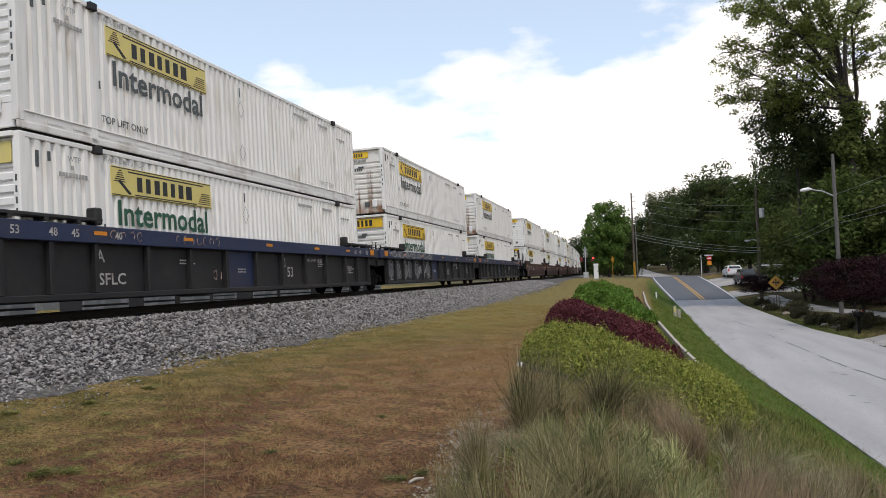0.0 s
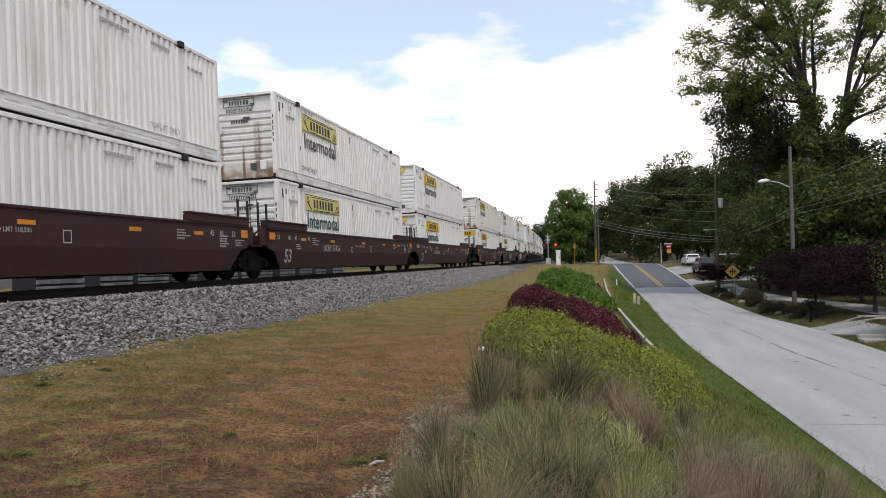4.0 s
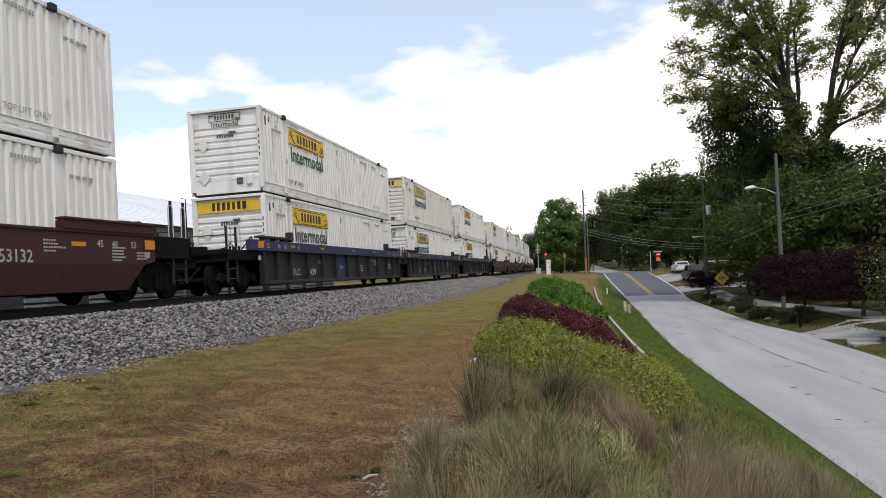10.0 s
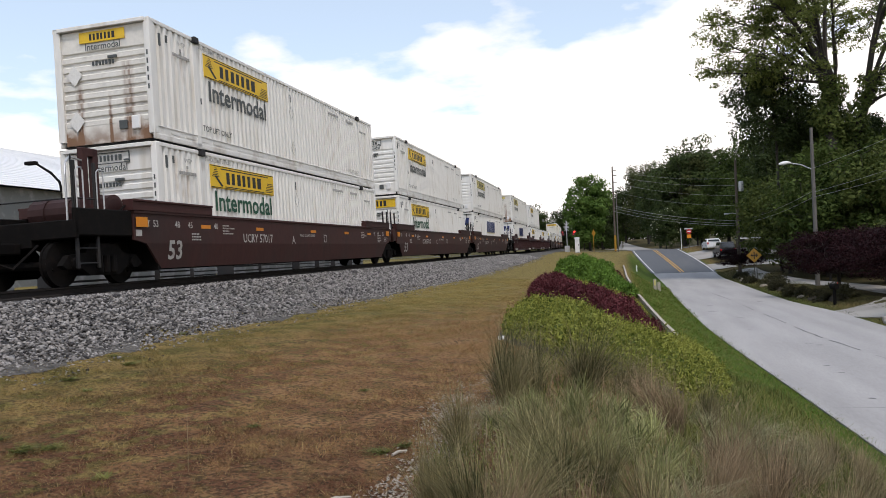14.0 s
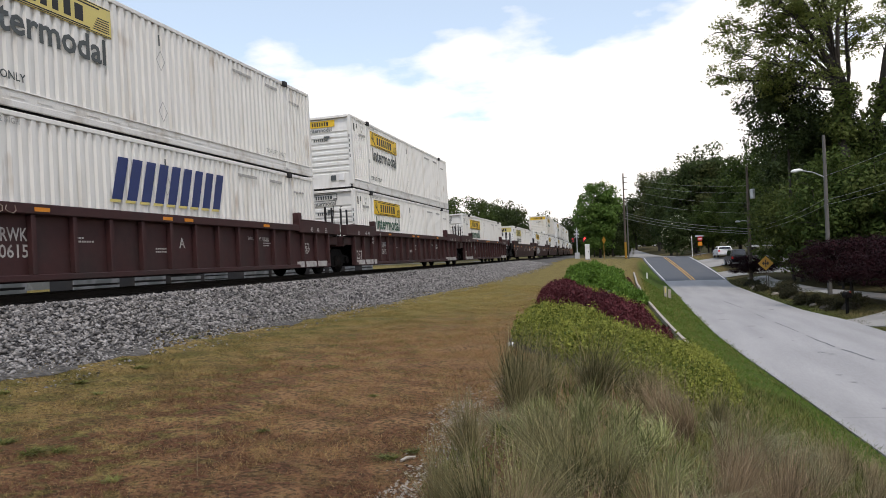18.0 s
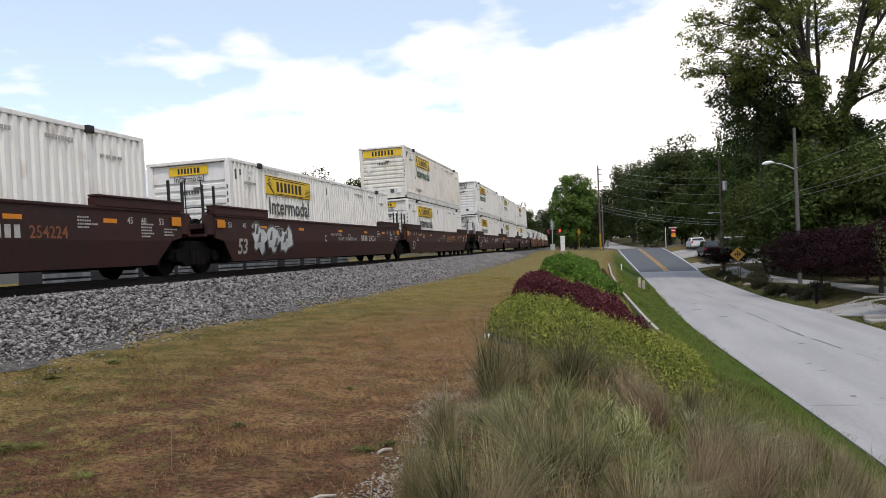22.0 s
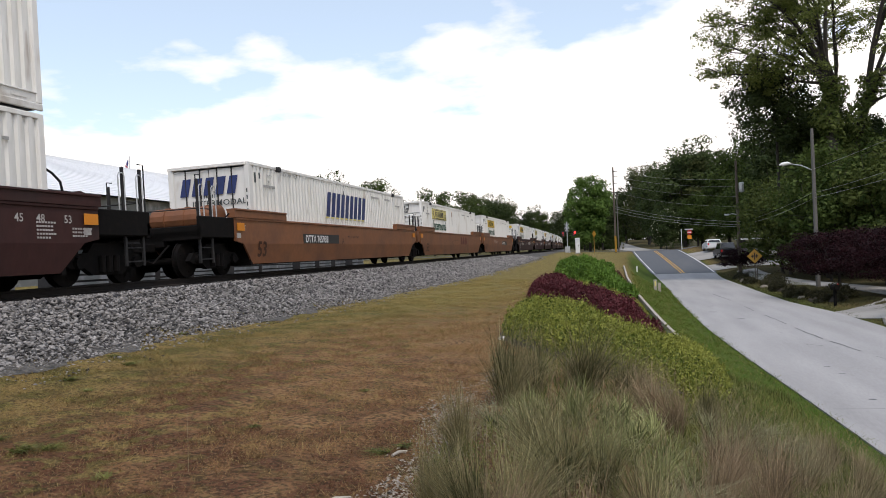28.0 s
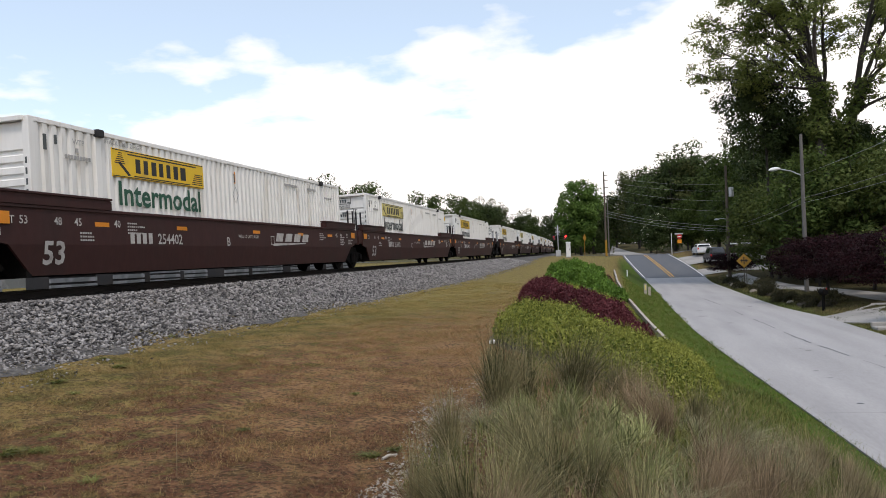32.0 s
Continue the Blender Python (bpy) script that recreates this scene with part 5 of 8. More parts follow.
    for y, txt in ((-8.55, "53"), (-7.7, "48"), (-7.15 if paint is not DARKRED else -7.38, "45"), (-5.95, "40"), (7.1, "45"), (7.6, "48"), (8.3, "53")) if paint is not TAN else ():
        part("slot_mark", lettering(txt, 0.15, PALE_INK), PALE_INK, car, at=pose(xc, y, zc))
    tagged(part("load_mark", lettering("WELL LD LMT 118,500", 0.09, BROWN_INK if paint is TAN else PALE_INK), PALE_INK, car, at=pose(x, -0.55 if not ribbed else 3.2, 1.08)), kind="stuff")

    def print_rows():
        sh = Shape()
        rng = random.Random(8)
        for y, z, n in ((-5.5, 1.3, 4), (5.5, 1.3, 4), (7.6, 1.2, 5), (8.5, 1.1, 3), (-7.0, 1.06, 3)) if not ribbed else ((-3.6, 1.0, 2), (4.1, 1.05, 3), (6.7, 0.9, 4), (-1.0, 0.8, 2)):
            for k in range(n):
                w = rng.uniform(0.35, 0.65)
                for j in range(int(w / 0.07)):
                    sh.box(x - 0.003, x + 0.001, y + 0.07 * j, y + 0.05 + 0.07 * j, z - 0.07 * k, z - 0.07 * k + 0.035)
        for a, b, c, d in ((1.5, 1.52, 0.9, 1.16), (1.72, 1.74, 0.9, 1.16), (1.5, 1.74, 0.9, 0.92), (1.5, 1.74, 1.14, 1.16)):
            sh.box(x - 0.003, x + 0.001, a, b, c, d)
        return sh.mesh("small_print")
    if paint is not TAN:
        tagged(part("small_print", cached(("prints", style), print_rows), PALE_INK, car), kind="stuff")
    if digits and not ribbed and digits.isdigit():
        pre = Shape()
        for k in range(4):
            pre.box(x - 0.003, x + 0.001, (-5.42 if mark_fore else 3.18) + 0.22 * k, (-5.28 if mark_fore else 3.32) + 0.22 * k, 0.88, 1.12)
        tagged(part("owner_print", pre, PALE_INK, car), kind="stuff")
    if wide_logo is OLD_RED:
        blocks = Shape()
        for a, w in ((1.5, 0.55), (2.2, 0.55), (2.95, 0.6)):
            blocks.plate([(a, 0.86), (a + w, 0.86), (a + w - 0.05, 1.34), (a + 0.05, 1.34)], x - 0.003, x + 0.001)
        tagged(part("logo_mark", blocks, OLD_RED, car, "faded dark red blocks of a railway mark"), kind="stuff")
        wide_logo = None
    if wide_logo is not None and wide_logo is not FADED_NUMBER:
        def swoosh():
            sh = Shape()
            for k in range(4):
                a = 1.85 + 0.68 * k
                sh.plate([(a, 1.0), (a + 0.48, 1.0), (a + 0.6, 1.26), (a + 0.12, 1.26)], x - 0.003, x + 0.002)
            sh.plate([(1.65, 0.86), (4.2, 0.94), (4.2, 0.97), (1.75, 0.94)], x - 0.003, x + 0.002)
            return sh.mesh("logo_mark")
        part("logo_mark", cached(("swoosh", style, wide_logo.name), swoosh), wide_logo, car, "slanted bars of a faded railway mark")
    return car


OLD_RED = material("faded_red_paint", (0.1, 0.022, 0.014), 0.65, alt=(0.16, 0.06, 0.03), amount=0.5, scale=3, fine=0.1, bump=0.02)
BROWN_INK = material("dark_brown_lettering", (0.05, 0.018, 0.01), 0.6, fine=0.1, bump=0.02)
ORANGE_OLD = material("old_orange_lettering", (0.22, 0.075, 0.03), 0.6, alt=(0.1, 0.035, 0.02), amount=0.7, scale=3, fine=0.15, bump=0.02)
FADED_NUMBER = "faded number"
TAG_PALE = material("tag_pale_paint", (0.52, 0.53, 0.52), 0.5, alt=(0.34, 0.36, 0.38), amount=0.6, scale=3, fine=0.08, bump=0.02)
TAG_HAZE = material("tag_hazy_paint", (0.3, 0.3, 0.31), 0.6, alt=(0.12, 0.12, 0.13), amount=0.7, scale=3, fine=0.2, bump=0.02)
TAG_FADED = material("tag_faded_paint", (0.17, 0.12, 0.07), 0.65, alt=(0.06, 0.025, 0.02), amount=0.8, scale=2.5, fine=0.2, bump=0.02)
TAG_BROWN = material("tag_brown_paint", (0.075, 0.03, 0.024), 0.65, fine=0.15, bump=0.02)
TAG_GREY = material("tag_grey_paint", (0.3, 0.31, 0.3), 0.6, alt=(0.08, 0.08, 0.08), amount=0.9, scale=5, fine=0.2, bump=0.02)
TAG_DARK = material("tag_dark_paint", (0.04, 0.035, 0.035), 0.6, fine=0.15, bump=0.02)
TAG_CHALK = material("tag_chalk", (0.3, 0.24, 0.21), 0.7, alt=(0.14, 0.08, 0.06), amount=0.8, scale=4, fine=0.2, bump=0.02)
TAG_SMOKE = material("tag_smoky_paint", (0.12, 0.12, 0.125), 0.6, alt=(0.035, 0.033, 0.035), amount=1.0, scale=3.5, fine=0.3, bump=0.02)
TAG_DIM = material("tag_dim_paint", (0.16, 0.16, 0.165), 0.6, fine=0.15, bump=0.02)
SPEED = 17.82
FIRST = dict(ribbed=(CHARCOAL, "ribbed"), brown=(BROWN, "smooth"), red=(DARKRED, "ribbed"), tan=(TAN, "smooth"))
# each car: style, number, three units of (place along the track at the start, lower box, upper box)
H, HR, HP, HW_, S = ("hunt", "plain"), ("hunt", "rust"), ("hunt", "panel"), ("hunt", "wide panel"), ("swift", "doors")
HPR, HWC = ("hunt", "panel rust"), ("hunt", "wide panel cream")
TRAIN = [
    ("ribbed", "SFLC", [(-44.6, H, H), (-24.9, H, H), (-5.2, H, HP)], None),
    ("ribbed", "SFLC", [(18.7, HW_, H), (38.4, HW_, HPR), (58.1, HP, HPR)], None),
    ("brown", "UCRY 57426", [(82.4, HP, HP), (102.3, H, HR), (122.0, HP, HP)], None),
    ("brown", "", [(145.7, HW_, ("hunt", "wide rust")), (165.5, HP, HPR), (185.3, H, H)], (None, None, "253132")),
    ("ribbed", "SFLC 7439", [(209.1, HW_, H), (228.8, H, HWC), (248.7, H, HPR)], None),
    ("brown", "UCRY 57017", [(272.9, H, HPR), (292.5, HW_, H), (312.3, ("swift", "doors"), H)], None),
    ("red", "NRWK 20615", [(336.4, S, HPR), (356.3, H, HP), (376.1, H, None)], None),
    ("brown", "", [(399.6, HW_, None), (419.6, HP, None), (439.5, HP, HWC)], ("254224 faded", "254224", ORANGE_OLD)),
    ("brown", "", [(463.3, H, H), (483.0, H, HR), (502.7, HW_, H)], (("255528", PALE_INK), "255528", ("255528", PALE_INK))),
    ("tan", "DTTX 765938", [(526.7, S, None), (546.4, H, None), (566.2, HP, None)], None),
    ("brown", "254402", [(590.0, HP, None), (609.6, H, None), (629.3, HP, None)], PALE_INK),
    ("brown", "", [(653.1, H, None), (672.8, HP, None), (692.5, H, None)], PALE_INK),
    ("brown", "", [(716.3, H, None), (736.0, H, None), (755.7, HP, None)], PALE_INK),
    ("brown", "", [(779.5, H, None), (799.2, HP, None), (818.9, H, None)], PALE_INK),
]


def graffiti(car, y0, y1, z0, z1, n, seed, fill, line, x=1.432):
    """Painted tag: fat rounded strokes with dark outlines, no words."""
    rng = random.Random(seed)
    w = (y1 - y0) / n
    for k in range(n):
        cy, cz = y0 + (k + 0.5) * w, (z0 + z1) / 2
        for grow, mat, dx, nm in ((1.0, line, 0.0, "tag_outline"), (0.84, fill, 0.003, "tag_fill")):
            pts = []
            rr = random.Random(seed * 31 + k)
            for j in range(16):
                a = 2 * math.pi * j / 16
                r = 1 + 0.28 * math.sin(2 * a + rr.uniform(0, 6)) + rr.uniform(-0.12, 0.12)
                pts.append((cy + math.cos(a) * w * 0.56 * r * grow, cz + math.sin(a) * (z1 - z0) * 0.46 * r * grow))
            part(nm, on_side([(p, min(max(q, z0 - 0.02), z1 + 0.02)) for p, q in pts], x + dx, x + dx + 0.003), mat, car)
        for _ in range(2):
            a, b = cy + rng.uniform(-0.3, 0.1) * w, cz + rng.uniform(-0.3, 0.2) * (z1 - z0)
            part("tag_stroke", on_side([(a, b), (a + 0.2 * w, b + 0.02), (a + 0.26 * w, b + 0.3 * (z1 - z0)), (a + 0.18 * w, b + 0.3 * (z1 - z0))], x + 0.006, x + 0.009), line, car)


def line_tag(car, y0, y1, z0, z1, n, seed, x):
    """Wide tag of hazy outlined blocks with hatching, no words."""
    rng = random.Random(seed)
    w, h = (y1 - y0) / n, z1 - z0
    for k in range(n):
        a = y0 + k * w
        sh = Shape()
        for dx, rad in ((0.04, 0.014), (0.2, 0.011)):
            pts = []
            turn, m = rng.uniform(0, 6.28), 11
            for j in range(m + 1):
                q = turn + j * 2 * math.pi / m * rng.choice((0.8, 1.0))
                pts.append((x, a + w * (0.5 + (0.52 - dx) * math.cos(q) * rng.uniform(0.75, 1.2)), min(max(z0 + h * (0.5 + (0.52 - dx) * math.sin(q) * rng.uniform(0.8, 1.25)), z0), z1)))
            sh.tube(pts, rad, 4)
        part("tag_outline", sh, TAG_HAZE, car)
        blob = [(a + w * (0.5 + 0.4 * math.cos(q / 12 * 6.283) * rng.uniform(0.8, 1.1)), z0 + h * (0.5 + 0.46 * math.sin(q / 12 * 6.283) * rng.uniform(0.75, 1.08))) for q in range(12)]
        part("tag_fill", Shape().plate(blob, x - 0.004, x - 0.001), TAG_SMOKE, car)
        for j in range(4):
            z, b = z0 + h * (0.2 + 0.17 * j), a + w * rng.uniform(0.15, 0.4)
            part("tag_hatch", Shape().plate([(b, z), (b + w * 0.42, z + 0.01), (b + w * 0.42, z + 0.022), (b, z + 0.014)], x, x + 0.004), TAG_DIM, car)


def scribble(car, y0, y1, z0, z1, seed, x):
    """Thin dim scrawl without words: a few loose loops and strokes."""
    rng = random.Random(seed)
    h, n = z1 - z0, max(3, int((y1 - y0) / 0.24))
    for k in range(n):
        a = y0 + (y1 - y0) * k / n
        w, turn, m = (y1 - y0) / n * rng.uniform(0.5, 0.85), rng.uniform(0, 6.28), rng.randint(3, 7)
        pts = [(x, a + w * (0.5 + 0.5 * math.cos(turn + 0.9 * j)), z0 + h * (0.5 + 0.5 * math.sin(turn + 0.9 * j) * rng.uniform(0.5, 1.0))) for j in range(m)]
        part("scrawl", Shape().tube(pts, 0.01, 4), TAG_CHALK, car, "thin chalky scrawl")


ROLLING = []        # things of the train and their place along the track


def rail_pose(s, lift=0.0):
    a = s / TRACK_R
    x, y = TRACK_X - TRACK_R * (1 - math.cos(a)), TRACK_R * math.sin(a)
    m = Matrix.Translation((x, y, RAIL_Z + GRADE * max(-120.0, min(s, 260.0)))) @ Matrix.Rotation(a, 4, "Z") @ Matrix.Rotation(math.atan(GRADE), 4, "X") @ Matrix.Rotation(-CANT, 4, "Y")
    return m @ Matrix.Translation((0, 0, lift))


STYLE_NAME = {"ribbed": "charcoal ribbed well car, navy top chord,", "brown": "brown smooth-sided steel well car", "red": "dark red ribbed steel well car",
              "tan": "orange-brown smooth-sided well car"}


def train():
    for style, digits, units, logo in TRAIN:
        paint, form = FIRST[style]
        for k, (s, lower, upper) in enumerate(units):
            doubled = "two stacked containers" if upper else "one container"
            number, mark = "" if style == "tan" and k == 1 else digits, OLD_RED if style == "tan" and k == 1 else logo
            if isinstance(logo, tuple):
                number, mark = ("", logo[k]) if not isinstance(logo[k], str) else (logo[k].split()[0], FADED_NUMBER if "faded" in logo[k] else None)
                if isinstance(logo[k], tuple):
                    number, mark = logo[k]
            if round(s) == 38:
                number = ""
            car = well_car(form, paint, k == 0, k == 2, ("BCA" if round(units[0][0]) in (463, 590) else "ACB")[k], number, mark, f"{STYLE_NAME[style]} carrying {doubled}")
            ROLLING.append((car, s, 0.0))
            spot = round(s)
            if spot == 185:
                graffiti(car, -5.6, -1.6, 0.36, 1.48, 4, 3, TAG_PALE, BLACK)
                graffiti(car, -6.3, -5.5, 0.8, 1.2, 1, 5, BLUE_INK, BLACK, 1.43)
            elif spot == 146:
                graffiti(car, 1.0, 3.6, 0.4, 1.36, 3, 14, TAG_FADED, TAG_BROWN)
            elif spot == 166:
                graffiti(car, -1.9, 2.4, 0.38, 1.42, 4, 17, TAG_GREY, TAG_DARK)
            elif spot == 566:
                scribble(car, -3.6, -2.3, 0.98, 1.32, 41, 1.425)
                scribble(car, -2.2, -1.4, 1.0, 1.2, 43, 1.425)
            elif spot == 38:
                line_tag(car, -8.55, -1.6, 0.4, 1.24, 7, 23, 1.368)
                line_tag(car, -8.4, -1.6, 1.34, 1.62, 7, 24, 1.513)
            elif spot == 420:
                graffiti(car, -7.2, -4.2, 0.4, 1.42, 3, 9, TAG_PALE, GREY_INK)
            elif spot in (19, 82, 336, 483):
                scribble(car, -6.1, -5.0, 1.36, 1.6, spot, 1.515) if form == "ribbed" else scribble(car, -7.6, -6.9, 1.0, 1.3, spot, 1.43)
                if spot == 19:
                    scribble(car, -3.9, -2.0, 1.36, 1.6, 91, 1.515)
                    scribble(car, -2.2, -1.5, 0.5, 0.85, 92, 1.372)
            for level, what in enumerate((lower, upper)):
                if not what:
                    continue
                kind, end = what
                paint_box = CREAM if "cream" in end or "wide rust" in end else WHITE
                looks = {"hunt": "white corrugated container with yellow panel", "swift": "white corrugated container with blue slanted mark"}[kind]
                if "rust" in end:
                    looks = "white corrugated container with rust-streaked end"
                if "cream" in end:
                    looks = "cream weathered container with yellow end panel"
                looks += ", stacked on another" if level else ", set in a well car"
                old = (int(s) % 3 == 0)
                box = container(kind, end, paint_box, faded=old, ink=GREY_INK if (int(s) + level) % 2 else GREEN_INK, label=looks)
                if s > 520 and kind == "hunt":
                    part("tag_strip", cached("tagstrip", lambda: Shape().box(BOX_W / 2 - 0.002, BOX_W / 2 + 0.008, -0.38, -0.32, 2.28, 2.62, 0.002).mesh("tag_strip")), SIGN_O, box, "orange strip above the placard frame")
                ROLLING.append((box, s, 0.36 + level * (BOX_H + 0.03)))


train()


# ---- trees and shrubs ----
def leaf_quads(centres, size, rng, up=0.6, lead=None):
    """Diamond-shaped leaves at the given centres, their faces turned every way but mostly upwards, or mostly along lead."""
    n = len(centres)
    nrm = rng.normal(0, 1, (n, 3)) * (1.0 if lead is None else 0.55) + np.array([0, 0, up])
    if lead is not None:
        nrm = nrm + lead
    nrm /= np.linalg.norm(nrm, axis=1)[:, None]
    a = np.cross(nrm, rng.normal(0, 1, (n, 3)))
    a /= np.linalg.norm(a, axis=1)[:, None]
    b = np.cross(nrm, a)
    s = (size * rng.uniform(0.6, 1.3, n))[:, None]
    return np.stack([centres - a * s, centres + b * s * 0.52 + nrm * s * 0.12, centres + a * s, centres - b * s * 0.52 + nrm * s * 0.12], 1)


def tree(name, label, height, base, radius, trunk, leaf, clusters, per, size, seed, spread=1.0, lean=(0, 0), cluster=0.9, forks=5, category="tree", flat=0.75, squash=1.0, fork=None):
    """A tapered trunk, limbs that fork towards clumps of leaves, a crown with gaps and an uneven outline."""
    rng = np.random.default_rng(seed)
    ob = thing(name, label, category)
    mid, half = (height + base) / 2, (height - base) / 2
    d = rng.normal(0, 1, (clusters, 3))
    d /= np.linalg.norm(d, axis=1)[:, None]
    lobes = rng.normal(0, 1, (9, 3))
    lobes /= np.linalg.norm(lobes, axis=1)[:, None]
    bulge = 0.72 + 0.38 * np.max(np.clip(d @ lobes.T, 0, 1) ** 3, axis=1)
    r = rng.random(clusters) ** (1 / 2.4) * bulge
    c = np.stack([d[:, 0] * r * radius * spread + lean[0], d[:, 1] * r * radius + lean[1], mid + d[:, 2] * r * half * squash], 1)
    if fork:
        c = c[(c[:, 2] < fork + 4) | (rng.random(clusters) < 0.55)]
        clusters = len(c)
    limbs = Shape()
    top = np.array([lean[0] * 0.3, lean[1] * 0.3, fork or base + 0.35 * half])
    limbs.tube([(0, 0, -0.4), (0.02, 0.01, 0.25), tuple(top * 0.5), tuple(top)], [trunk * 1.5, trunk * 1.12, trunk * 0.92, trunk * 0.75], 9)
    heads = []
    for k in range(forks):
        a = 2 * math.pi * (k + 0.3 * rng.random()) / forks
        tip = np.array([lean[0] + math.cos(a) * radius * spread * rng.uniform(0.35, 0.6), lean[1] + math.sin(a) * radius * rng.uniform(0.35, 0.6), mid + half * rng.uniform(0.15, 0.75)])
        bend = top * 0.45 + tip * 0.55 + np.array([math.cos(a) * 0.1 * radius, math.sin(a) * 0.1 * radius, -0.08 * half])
        limbs.tube([tuple(top - [0, 0, 0.1 * half * (k % 2)]), tuple(bend), tuple(tip)], [trunk * 0.5, trunk * 0.32, trunk * 0.1], 6)
        heads += [bend, tip, (bend + tip) / 2, (top + bend) / 2]
    heads = np.array(heads)
    for k in range(min(clusters, 70)):
        near = heads[np.argmin(np.linalg.norm(heads - c[k], axis=1))]
        w = (near + c[k]) / 2 + rng.normal(0, 0.08 * radius, 3)
        limbs.tube([tuple(near), tuple(w), tuple(c[k])], [trunk * 0.16, trunk * 0.1, trunk * 0.03], 4, False)
    part("trunk", limbs, BARK, ob)
    cr = cluster * rng.uniform(0.6, 1.3, clusters)
    way = rng.normal(0, 1, (clusters * per, 3))
    way /= np.linalg.norm(way, axis=1)[:, None]
    depth = np.where(rng.random(clusters * per) < 0.8, rng.uniform(0.75, 1.15, clusters * per), rng.uniform(0.2, 1.6, clusters * per))
    pts = np.repeat(c, per, axis=0) + way * (np.repeat(cr, per) * 1.45 * depth)[:, None] * np.array([1, 1, flat])
    pts[:, 2] = np.maximum(pts[:, 2], 0.15)
    part("crown", polys("crown", leaf_quads(pts, size, rng, 0.45, way), 4, leaf), leaf, ob)
    return ob


# long limbs of the shade tree: direction, reach, height of the tip, height where it leaves the stem, stem offset
SHADE_LIMBS = [(178, 9.2, 17.8, 15.6, 0), (184, 9.2, 20.2, 15.9, 0), (168, 9.0, 22.6, 16.2, 0), (200, 8.6, 24.5, 16.2, 0), (160, 8.4, 27.5, 16.4, 0), (190, 7.6, 29.0, 16.4, 0), (225, 6.4, 26.5, 16.4, 0), (172, 5.0, 22.0, 16.0, 0), (186, 4.6, 29.5, 16.4, 0),
               (95, 6.5, 24.0, 16.0, 0), (265, 6.0, 22.5, 15.8, 0), (70, 3.0, 31.5, 16.4, 0), (20, 6.0, 29.5, 15.5, 3.0), (335, 7.5, 26.0, 15.2, 3.0), (2, 8.4, 21.5, 15.0, 3.0),
               (300, 5.5, 30.5, 15.5, 3.0), (50, 7.0, 24.5, 15.0, 3.0), (355, 7.4, 16.6, 13.6, 3.0), (290, 5.0, 18.0, 14.5, 3.0), (215, 6.0, 18.4, 15.4, 0)]


